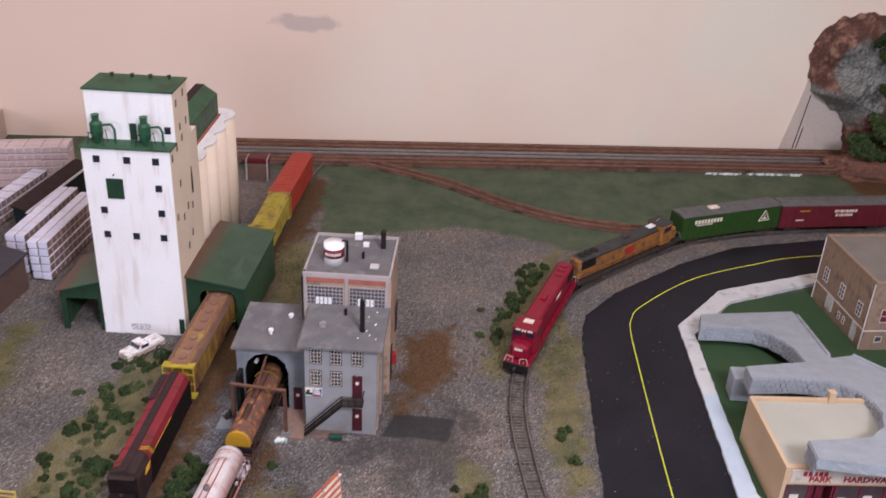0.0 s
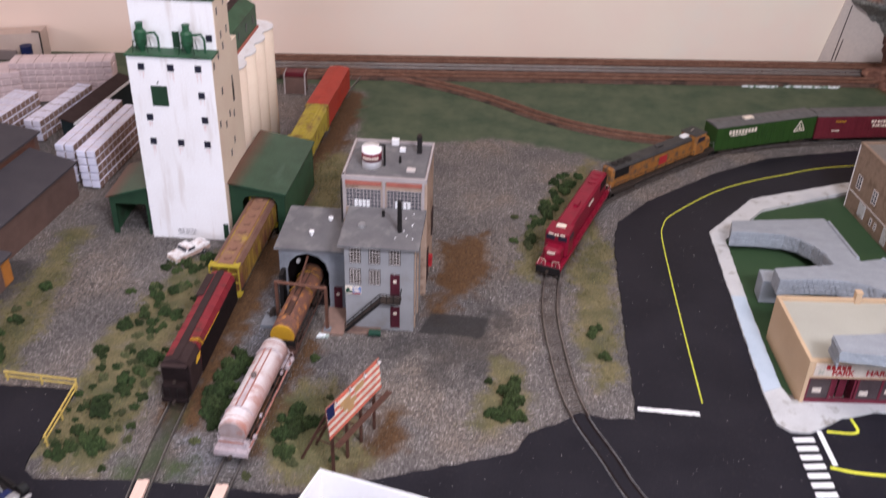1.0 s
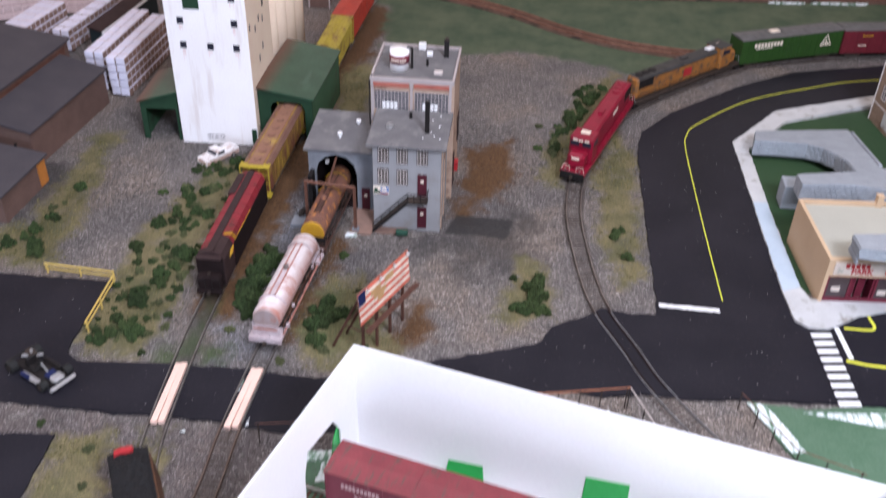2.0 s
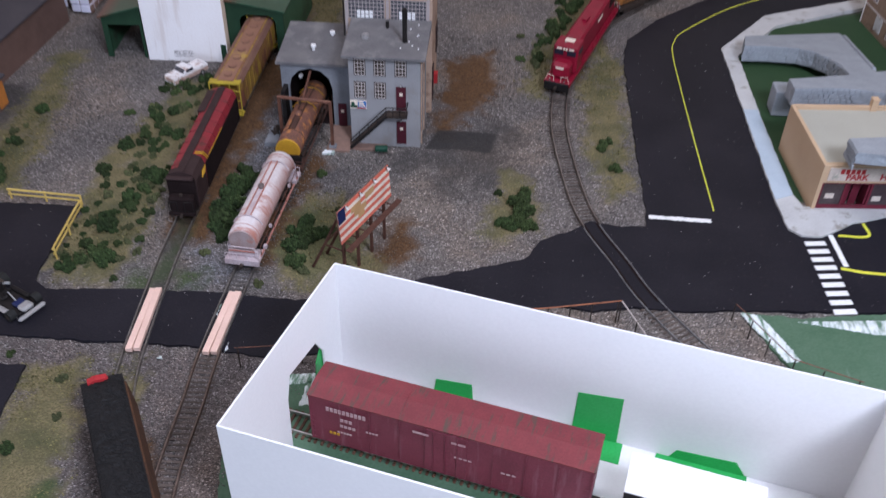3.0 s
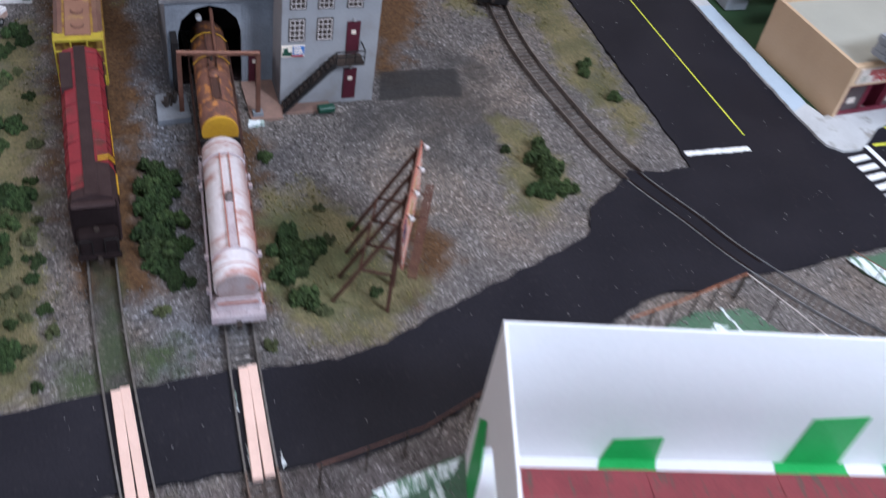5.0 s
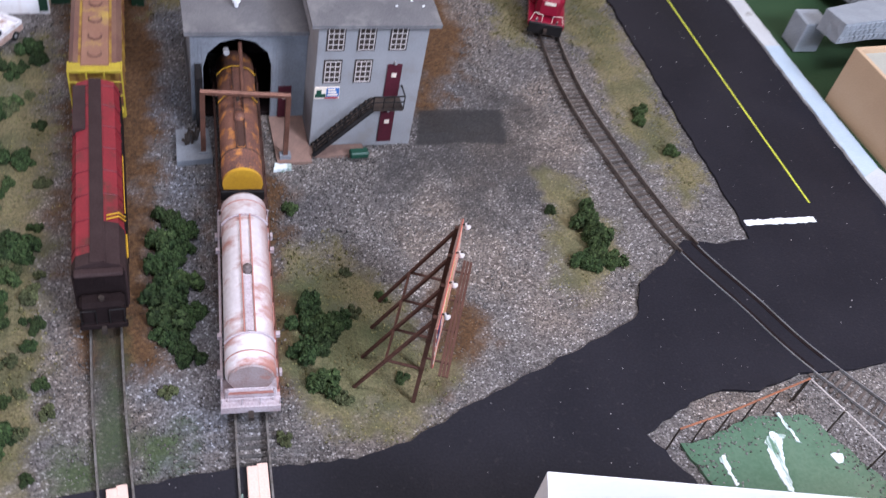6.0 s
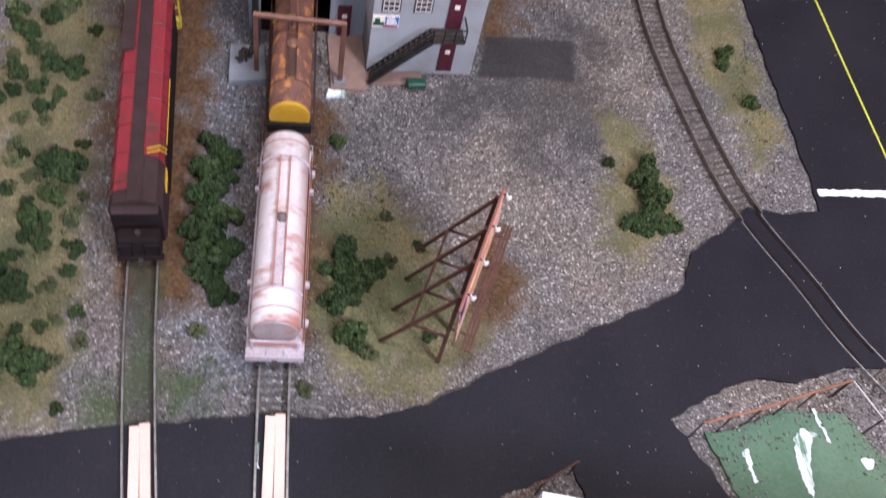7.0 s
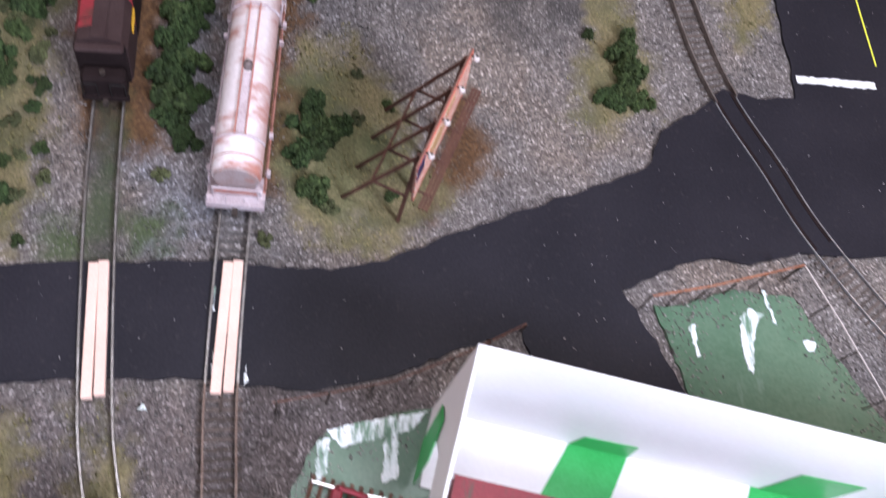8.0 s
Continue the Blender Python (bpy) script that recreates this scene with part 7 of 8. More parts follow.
fence([(0.236, 0.620), (0.273, 0.556), (0.325, 0.535)], 6, 0.0200, "thin rusty guard rail beside the far river bank")


# ---- billboard ----
LEAN_BACK = 0.085


def billboard():
    a, c = Vector((-0.1175, 0.640)), Vector((-0.0875, 0.7075))
    d = (c - a).normalized()
    t = thing("billboard", pose(a.x, a.y, 0, 0, 0, math.degrees(math.atan2(d.y, d.x))), "striped roadside billboard on stained timber posts and braces", "billboard")
    L = (c - a).length
    gap = (L - 0.004) / 3
    for i in range(4):
        x = 0.0005 + gap * i
        part("post", boxes((x - 0.0012, x + 0.0012, -0.0012, 0.0012, -0.002, 0.083)), M_RUSTWOOD, t)
        b = bmesh.new()
        tube(b, (x, 0.037, -0.001), (x, 0.0005, 0.079), 0.0014, 6)
        part("brace", b, M_RUSTWOOD, t)
        part("tie_beam", tubes(((x, 0.0, 0.034), (x, 0.0215, 0.034), 0.0009), seg=6), M_RUSTWOOD, t)
        arm = part("lamp_arm", tubes(((x + 0.001, -0.001, 0.0840), (x + 0.001, -0.0065, 0.0872), 0.0006), seg=6), M_IRON, t)
        b = bmesh.new()
        tube(b, (x + 0.001, -0.0046, 0.0868), (x + 0.001, -0.0064, 0.0838), 0.0006, 10, 0.0020)
        part("lamp_shade", b, M_TRIM, arm, "small pale lamp shade")
        part("bracket", tubes(((x, -0.001, 0.0452), (x, -0.0152, 0.0452), 0.0007), seg=6), M_RUSTWOOD, t)
    part("long_brace", tubes(((0.0, 0.0215, 0.0340), (L - 0.004, 0.0215, 0.0340), 0.0009), seg=6), M_RUSTWOOD, t)
    def leaning(x0, x1, y0, y1, z0, z1, bevel=0.0):
        b = boxes((x0, x1, y0, y1, z0, z1), bevel=bevel) if bevel else boxes((x0, x1, y0, y1, z0, z1))
        for v in b.verts:
            v.co.y -= (0.0858 - v.co.z) * LEAN_BACK
        return b

    part("panel", leaning(-0.010, L + 0.002, -0.0025, -0.0012, 0.0510, 0.0858, 0.0002), M_PANELBACK, t, "board with a brown back and edges")
    step = 0.0345 / 9
    for i in range(9):
        z0 = 0.0512 + i * step
        part("stripe", leaning(-0.0098, L + 0.0018, -0.0028, -0.0025, z0, z0 + step), M_FLAGRED if i % 2 == 0 else M_FLAGWHITE, t)
    part("canton", leaning(-0.0098, 0.0010, -0.0031, -0.0028, 0.0720, 0.0856), M_BLUE, t, "dark blue corner field")
    for x, z, w, h in ((0.010, 0.0720, 0.016, 0.006), (0.014, 0.0660, 0.020, 0.006), (0.034, 0.0735, 0.014, 0.006), (0.020, 0.0610, 0.010, 0.005)):
        part("emblem", leaning(x, x + w, -0.0031, -0.0028, z, z + h), M_TAN, t, "worn tan shape")
    cat = [boxes((-0.010, L + 0.006, -0.0110 - 0.0021 * k, -0.0094 - 0.0021 * k, 0.0456, 0.0466)) for k in range(3)]
    for b in cat:
        part("catwalk_plank", b, M_RUSTWOOD, t)


billboard()


# ---- shops and walls beside the bending road ----
def hardware_store():
    t = thing("hardware_store", pose(0.3430, 0.7925, 0, 0, 0, 4.5), "tan corner store with a red front and flat grey roof", "shop")
    w, d, h = 0.165, 0.118, 0.0575
    part("side_wall", boxes((0, 0.004, 0.0, d, -0.002, h), bevel=0.0003), M_TANSTUCCO, t, "tan stucco side wall")
    part("side_wall", boxes((w - 0.004, w, 0.0, d, -0.002, h)), M_TANSTUCCO, t)
    part("back_wall", boxes((0.004, w - 0.004, d - 0.004, d, -0.002, h)), M_TANSTUCCO, t)
    part("front_head", boxes((0.004, w - 0.004, 0.0, 0.006, 0.0365, h)), M_TANSTUCCO, t)
    part("roof", boxes((0.004, w - 0.004, 0.006, d - 0.004, 0.0500, 0.0530)), M_SHOPROOF, t, "flat grey roof")
    part("chimney", boxes((0.086, 0.0925, d - 0.006, d + 0.001, 0.047, 0.066), (0.0855, 0.093, d - 0.0065, d + 0.0015, 0.066, 0.0675)), M_TANSTUCCO, t, "short tan chimney")
    sign = part("sign", boxes((0.0065, 0.150, -0.0015, 0.0, 0.0400, 0.0550)), M_SIGN, t, "cream sign board with red letters")
    part("sign_mark", tubes(((0.0105, -0.0019, 0.0420), (0.0155, -0.0019, 0.0485), 0.0005), ((0.0155, -0.0019, 0.0420), (0.0105, -0.0019, 0.0485), 0.0005), ((0.0095, -0.0019, 0.0452), (0.0165, -0.0019, 0.0452), 0.0005), seg=5), M_SHOPROOF, sign)
    part("sign_bar", boxes(*[(0.0175 + 0.0052 * i, 0.0213 + 0.0052 * i, -0.0019, -0.0015, 0.0484, 0.0540) for i in range(5)]), M_SIGNRED, sign)
    up = Matrix(((1, 0, 0, 0), (0, 0, -1, -0.0018), (0, 1, 0, 0), (0, 0, 0, 1)))
    letters("PARK", 0.0092, M_SIGNRED, sign, Matrix.Translation((0.0355, 0, 0.0442)) @ up)
    letters("HARDWARE", 0.0098, M_SIGNRED, sign, Matrix.Translation((0.086, 0, 0.0450)) @ up)
    part("front_frame", boxes((0.004, 0.150, 0.001, 0.003, -0.001, 0.008), (0.004, 0.150, 0.001, 0.003, 0.0345, 0.0365), *[(x, x + 0.0022, 0.001, 0.003, 0.008, 0.0345) for x in (0.004, 0.028, 0.055, 0.080, 0.105, 0.128, 0.1475)]), M_MAROON_DOOR, t, "dark red shop front frame")
    for x0, x1 in ((0.0062, 0.028), (0.0572, 0.080), (0.0822, 0.105), (0.1072, 0.128), (0.1302, 0.1475)):
        part("shop_pane", boxes((x0, x1, 0.0020, 0.0026, 0.008, 0.0345)), M_SHOPGLASS, t)
    part("entry_door", boxes((0.033, 0.041, 0.014, 0.0155, 0.0, 0.032), (0.043, 0.051, 0.014, 0.0155, 0.0, 0.032)), M_MAROON_DOOR, t)
    part("entry_wall", boxes((0.0280, 0.0300, 0.003, 0.0155, 0.0, 0.0345)), M_MAROON_DOOR, t)
    part("entry_wall", boxes((0.0530, 0.0550, 0.003, 0.0155, 0.0, 0.0345)), M_MAROON_DOOR, t)
    for x, z in ((0.015, 0.016), (0.064, 0.013), (0.090, 0.016)):
        part("window_card", boxes((x - 0.004, x + 0.005, 0.0016, 0.0020, z, z + 0.006)), M_SIGN, t)
    part("floor", boxes((0.004, w - 0.004, 0.0155, d - 0.004, 0.0, 0.001)), M_SHOPROOF, t)


hardware_store()


def brick_house():
    """Local minus y is the wall with windows that faces the lawn."""
    t = thing("brick_building", pose(0.514, 1.253, 0, 0, 0, -81.2), "brown brick building with pale windows and a flat brownish roof", "building")
    L, D, h = 0.1375, 0.20, 0.096
    part("wall", boxes((0, L, 0, D, -0.002, h), bevel=0.0004), M_BROWNBRICK, t, "tan-brown brick walls")
    part("roof", boxes((0.003, L - 0.003, 0.003, D - 0.003, h, h + 0.0012)), M_BRICKROOF, t, "flat brownish-grey roof")
    part("parapet", boxes((-0.001, L + 0.001, -0.001, 0.003, h, h + 0.004), (-0.001, L + 0.001, D - 0.003, D + 0.001, h, h + 0.004), (-0.001, 0.003, 0.003, D - 0.003, h, h + 0.004), (L - 0.003, L + 0.001, 0.003, D - 0.003, h, h + 0.004)), M_BROWNBRICK, t, "brown brick coping")
    for x in (0.022, 0.068, 0.115):
        window(t, x, 0.0480, 0.0125, 0.0200, 0, 2, 3, M_TRIM, M_GLASS)
    for x, w, z0, z1, m in ((0.046, 0.018, 0.006, 0.026, M_SIDEWALK), (0.115, 0.012, 0.002, 0.026, M_SIDEWALK)):
        part("door", boxes((x - w / 2, x + w / 2, -0.001, 0.001, z0, z1)), m, t, "pale grey door")
    for x in (0.075, 0.088):
        window(t, x, 0.0140, 0.006, 0.0100, 0, 1, 2, M_TRIM, M_GLASS)
    for x in (0.001, L - 0.001):
        part("downpipe", tubes(((x, -0.0012, 0.0), (x, -0.0012, h), 0.0009), seg=6), M_TRIM, t, "white downpipe")
    side = Matrix.Translation((L, 0, 0)) @ pose(0, 0, 0, 0, 0, 90)
    for x in (0.022, 0.055, 0.09, 0.125):
        window(t, x, 0.050, 0.011, 0.019, 0, 1, 2, M_TRIM, M_MAROON_DOOR, side)
        window(t, x, 0.015, 0.010, 0.009, 0, 1, 1, M_TRIM, M_GLASS, side)
    part("course", boxes((0, L + 0.0008, -0.0008, D, 0.027, 0.0285)), M_TRIM, t)


brick_house()


def viaduct():
    """A foam arch viaduct that lies on its side, leaning from the lawn up onto the shop roof."""
    out = [(0.331, 1.145), (0.463, 1.181), (0.466, 1.150), (0.461, 1.022), (0.493, 1.036), (0.520, 0.985), (0.545, 0.920), (0.560, 0.830), (0.565, 0.750), (0.359, 0.768), (0.362, 0.804), (0.400, 0.812), (0.430, 0.822), (0.452, 0.846), (0.463, 0.878), (0.464, 0.905), (0.457, 0.930), (0.444, 0.945), (0.420, 0.953), (0.395, 0.954), (0.345, 0.944), (0.347, 0.978), (0.424, 1.004), (0.424, 1.040), (0.418, 1.066), (0.407, 1.088), (0.390, 1.101), (0.355, 1.104), (0.322, 1.100)]
    t = thing("foam_viaduct", Matrix(), "grey foam stone viaduct lying on its side across the lawn", "viaduct")
    f = lambda y: 0.0805 - 0.185 * (y - 0.82)
    th = lambda y: 0.0125 + 0.009 * min(1, max(0, (y - 0.775) / 0.05))
    b = bmesh.new()
    r = random.Random(6)
    k = len(out)
    fine = []
    for (x0, y0), (x1, y1) in zip(out, out[1:] + out[:1]):
        n = max(1, int(math.hypot(x1 - x0, y1 - y0) / 0.006))
        fine += [(x0 + (x1 - x0) * i / n + r.uniform(-0.0005, 0.0005), y0 + (y1 - y0) * i / n + r.uniform(-0.0005, 0.0005)) for i in range(n)]
    rows = []
    for q in (0.0, 0.33, 0.66, 1.0):
        rows.append([b.verts.new((x + (r.uniform(-0.0006, 0.0006) if 0 < q < 1 else 0), y + (r.uniform(-0.0006, 0.0006) if 0 < q < 1 else 0), max(f(y) - th(y) * (1 - q), 0.0005 + 0.006 * q))) for x, y in fine])
    n = len(fine)
    for lo, hi in zip(rows, rows[1:]):
        for i in range(n):
            b.faces.new((lo[i], lo[(i + 1) % n], hi[(i + 1) % n], hi[i]))
    b.faces.new(rows[-1])
    b.faces.new(rows[0][::-1])
    part("slab", b, M_FOAMSTONE, t, "grey carved foam with three arched bays")
    for (x0, y0), (x1, y1) in (((0.471, 1.165), (0.466, 1.030)), ((0.497, 1.034), (0.524, 0.985)), ((0.524, 0.985), (0.549, 0.920))):
        b = bmesh.new()
        p, q = Vector((x0 - 0.006, y0, f(y0) + 0.0006)), Vector((x1 - 0.006, y1, f(y1) + 0.0006))
        tube(b, p, q, 0.0022, 6)
        part("coping", b, M_FOAMSTONE, t)
    part("pier_foot", boxes((0.338, 0.364, 0.980, 1.006, 0.0, 0.032), bevel=0.001), M_FOAMSTONE, t, "stubby pier foot")
    # carved stone courses along the inner faces
    sb = bmesh.new()
    inner = out[9:21]
    for (x0, y0), (x1, y1) in list(zip(inner, inner[1:])) + list(zip(out[22:28], out[23:29])):
        n = max(1, int(math.hypot(x1 - x0, y1 - y0) / 0.006))
        for i in range(n):
            for zz in range(3):
                a = (i + 0.5 * (zz % 2)) / n
                if a + 0.8 / n > 1:
                    continue
                px, py = x0 + (x1 - x0) * (a + 0.4 / n), y0 + (y1 - y0) * (a + 0.4 / n)
                zc = f(py) - 0.004 - 0.0065 * zz
                if zc < 0.003:
                    continue
                m = Matrix.Translation((px, py, zc)) @ pose(0, 0, 0, 0, 0, math.degrees(math.atan2(y1 - y0, x1 - x0)))
                box(sb, -0.0024, 0.0024, -0.0009, 0.0009, -0.0024, 0.0024, m=m)
    tagged(part("stonework", sb, M_FOAMSTONE, t), kind="stuff")


viaduct()


# ---- lumber yard and warehouses ----
def gable(name, m, w, d, zr, zl, label, wall_mat, roof_mat, over=0.004):
    """A long building whose roof falls from zl at local x = 0 to zr at x = w."""
    t = thing(name, m, label, "warehouse", "warehouses")
    b = bmesh.new()
    prism(b, [(0, -0.002), (w, -0.002), (w, zr), (0, zl)], -d, 0, pose(0, 0, 0, 90, 0, 0))
    part("wall", b, wall_mat, t)
    s = (zr - zl) / w
    b = bmesh.new()
    prism(b, [(-0.001, zl - s * 0.001 + 0.0002), (w + over, zr + s * over + 0.0002), (w + over, zr + s * over + 0.0028), (-0.001, zl + 0.0028)], -d - over, over, pose(0, 0, 0, 90, 0, 0))
    part("roof", b, roof_mat, t)
    return t


g = gable("warehouse", pose(-0.655, 0.946, 0, 0, 0, -4.5), 0.064, 0.190, 0.0490, 0.0620, "long brown warehouse with a slate roof", M_WAREWALL, M_WAREROOF)
part("gable_wall", boxes((0.0, 0.0635, -0.0012, 0.0, 0, 0.0488)), M_WAREWALL, g, "dark brown gable end")
part("lamp", boxes((0.040, 0.043, -0.003, -0.0012, 0.026, 0.032)), M_BLACK, g)
g = gable("warehouse", pose(-0.80, 0.93, 0, 0, 0, -4.5), 0.142, 0.245, 0.0760, 0.0930, "taller brown warehouse behind with a slate roof", M_WAREWALL, M_WAREROOF)
part("window_band", boxes((0.1415, 0.1428, 0.01, 0.235, 0.060, 0.070)), M_RUSTBAR, g, "rust-red band under the eave")
g = gable("warehouse", pose(-0.676, 0.822, 0, 0, 0, -3), 0.108, 0.095, 0.0350, 0.0480, "low dark warehouse with an orange end door", M_WAREWALL, M_WAREROOF)
part("end_door", boxes((0.094, 0.107, 0.095, 0.0965, 0.002, 0.0335), (0.108, 0.1095, 0.078, 0.094, 0.002, 0.0310)), M_ORANGEDOOR, g, "orange end door")


def lumber_stack(m, cols, rows, length, top, side, label, w=0.0140, h=0.0118, bare=None):
    t = thing("lumber_stack", m, label, "lumber stack", "lumber stacks")
    r = random.Random(cols * 7 + rows)
    b = bmesh.new()
    box(b, 0.0006, w - 0.0006, 0, length, 0.0, h - 0.0013, 0.0010)
    me = finish("lumber_pack", b, top)
    b = bmesh.new()
    for j in range(6):
        box(b, 0.0004, w - 0.0004, length * (j + 0.5) / 6 - 0.0004, length * (j + 0.5) / 6 + 0.0004, h - 0.0030, h - 0.0010)
    strap = finish("strap", b, side)
    step = length / 12
    b = boxes(*[(x - 0.0003, x + 0.0003, step * j + 0.0012, step * (j + 1) - 0.0012, h * z, h * (z + 0.22)) for x in (0.0004, w - 0.0004) for z in (0.03, 0.29, 0.55) for j in range(12)])
    flank = finish("bare_side", b, bare or M_LUMBERSIDE)
    for c in range(cols):
        for q in range(rows):
            ob = new("lumber_pack", me)
            ob.parent, ob.matrix_local = t, pose(c * w + r.uniform(-0.0004, 0.0004), r.uniform(-0.0012, 0.0012), 0.002 + q * h, 0, 0, r.uniform(-0.4, 0.4))
            for data, nm in ((strap, "strap"), (flank, "bare_side")):
                s = new(nm, data)
                s.parent = ob
                tagged(s, kind="stuff")
    tagged(part("bearers", boxes(*[(0, cols * w, length * k / 4 - 0.002, length * k / 4 + 0.002, -0.002, 0.002) for k in (0.2, 1.5, 2.5, 3.8)]), M_RUSTWOOD, t), kind="stuff")


lumber_stack(pose(-0.5800, 1.150, 0, 0, 0, -1.5), 2, 5, 0.170, M_LUMBER, M_LUMBERPINK, "white wrapped lumber bundles stacked five high")
lumber_stack(pose(-0.6180, 1.165, 0, 0, 0, -1.5), 2, 5, 0.170, M_LUMBER, M_LUMBERPINK, "white wrapped lumber bundles beside the stack with bare sides")
lumber_stack(pose(-0.7300, 1.290, 0, 0, 0, -6), 2, 3, 0.160, M_LUMBER, M_LUMBERSIDE, "pale lumber bundles with bare brown sides")
lumber_stack(pose(-0.8000, 1.230, 0, 0, 0, -6), 3, 4, 0.150, M_LUMBER, M_LUMBERPINK, "low stack of pale wrapped lumber bundles")
lumber_stack(pose(-0.6550, 1.466, 0, 0, 0, 103), 3, 6, 0.165, M_LUMBERPINK, M_LUMBERSIDE, "pinkish wrapped lumber bundles near the backdrop", bare=M_LUMBERPALE)
lumber_stack(pose(-0.7980, 1.425, 0, 0, 0, 116), 4, 5, 0.180, M_LUMBERPINK, M_LUMBERSIDE, "pinkish grey lumber bundles near the backdrop", bare=M_LUMBERPALE)
g = gable("lumber_shed", pose(-0.655, 1.265, 0, 0, 0, -5), 0.020, 0.185, 0.0490, 0.0540, "dark open lumber shed with a pale roof edge", mat("blue_black_boards", (0.012, 0.022, 0.026), rough=0.6, scale=60, fine=700), M_BROWNROOF)
part("roof_edge", boxes((0.0222, 0.0250, -0.004, 0.189, 0.0465, 0.0505)), M_FOAMBOARD, g, "pale roof edge")
b = bmesh.new()
tube(b, (0, 0, 0), (0, 0, 0.0345), 0.0105, 16)
tube(b, (0, 0, 0.0345), (0, 0, 0.0360), 0.0110, 16)
whole("barrel", b, M_BLUE, "dark blue drum behind the lumber stacks", "barrel", m=pose(-0.882, 1.610, 0))
g = thing("pale_box", wall_pose, "pale cream box with a black bent pipe against the backdrop", "box")
b = bmesh.new()
prism(b, [(-0.150, 0.0), (0.017, 0.0), (0.017, 0.0530), (-0.010, 0.0500), (-0.150, 0.0420)], 0.010, 0.050, pose(0, 0, 0, 90, 0, 0))
part("body", b, mat("pale_cream_plastic", (0.60, 0.47, 0.40), (0.50, 0.38, 0.33), rough=0.45, scale=30, fine=500, bump=0.05), g)
part("sill", boxes((-0.150, -0.030, -0.056, -0.0505, 0.0, 0.019), bevel=0.001), mat("mauve_grey_plastic", (0.24, 0.19, 0.185), (0.18, 0.14, 0.135), rough=0.6, scale=40, fine=500), g, "mauve-grey lower sill")
part("pipe", tubes(((0.0050, -0.0525, 0.0560), (0.0185, -0.0525, 0.0550), 0.0016), ((0.0185, -0.0525, 0.0550), (0.0180, -0.0525, 0.0), 0.0014)), M_BLACK, g, "black bent pipe")
g = thing("cream_building", pose(-0.420, 0.30, 0), "cream building at the edge of the black lot", "building")
part("wall", boxes((-0.12, 0.0, -0.05, 0.108, -0.002, 0.040), bevel=0.0005), M_CREAM, g)
part("roof", boxes((-0.121, 0.001, -0.051, 0.109, 0.040, 0.0425)), M_CREAM, g)


# ---- vehicles ----
def pickup():
    t = thing("pickup_truck", pose(-0.3720, 0.9940, 0, 0, 0, 57.0) @ Matrix.Scale(0.84, 4), "white pickup truck with rusty lower sides", "pickup truck")
    b = bmesh.new()
    prof = [(-0.0315, 0.0045), (-0.0315, 0.0125), (-0.0300, 0.0140), (-0.0130, 0.0145), (-0.0090, 0.0205), (0.0040, 0.0208), (0.0060, 0.0148), (0.0062, 0.0100), (0.0310, 0.0100), (0.0315, 0.0045)]
    prism(b, prof, -0.0112, 0.0112, pose(0, 0, 0, 90, 0, 0))
    bmesh.ops.bevel(b, geom=[e for e in b.edges], offset=0.0005, segments=1, affect="EDGES")
    part("body", b, M_PICKUP, t)
    for s in (-1, 1):
        part("rusty_side", boxes((-0.0310, 0.0312, min(s * 0.0108, s * 0.0115), max(s * 0.0108, s * 0.0115), 0.0048, 0.0108)), M_PICKUPRUST, t, "rust-brown lower side")
    part("rusty_nose", boxes((-0.0318, -0.0308, -0.0108, 0.0108, 0.0070, 0.0122)), M_PICKUPRUST, t)
    part("bed_wall", boxes((0.0060, 0.0315, -0.0112, -0.0098, 0.0095, 0.0146), (0.0060, 0.0315, 0.0098, 0.0112, 0.0095, 0.0146), (0.0298, 0.0315, -0.0098, 0.0098, 0.0095, 0.0146), bevel=0.0003), M_PICKUP, t)
    b = bmesh.new()
    prism(b, [(-0.0127, 0.0150), (-0.0095, 0.0197), (-0.0088, 0.0197), (-0.0120, 0.0150)], -0.0095, 0.0095, pose(0, 0, 0, 90, 0, 0))
    ws = part("windshield", b, M_DARKWIN, t)
    ws.matrix_local = pose(-0.0008, 0, 0.0003)
    for s in (-1, 1):
        part("side_window", boxes((-0.0085, 0.0035, min(s * 0.0110, s * 0.0115), max(s * 0.0110, s * 0.0115), 0.0153, 0.0196)), M_DARKWIN, t)
        part("headlight", boxes((-0.0320, -0.0314, s * 0.0085 - 0.0015, s * 0.0085 + 0.0015, 0.0085, 0.0115)), M_FLAGWHITE, t)
        for x in (-0.0205, 0.0195):
            w = part("wheel", tubes(((x, s * 0.0095, 0.0042), (x, s * 0.0118, 0.0042), 0.0043), seg=14), M_RUBBER, t)
            part("hub", tubes(((x, s * 0.0117, 0.0042), (x, s * 0.0121, 0.0042), 0.0020), seg=10), M_SILVER, w)
    part("rear_window", boxes((0.0046, 0.0056, -0.0090, 0.0090, 0.0155, 0.0195)), M_DARKWIN, t)
    for x in (-0.0322, 0.0321):
        part("bumper", boxes((x - 0.0008, x + 0.0008, -0.0112, 0.0112, 0.0045, 0.0070), bevel=0.0004), M_SILVER, t)


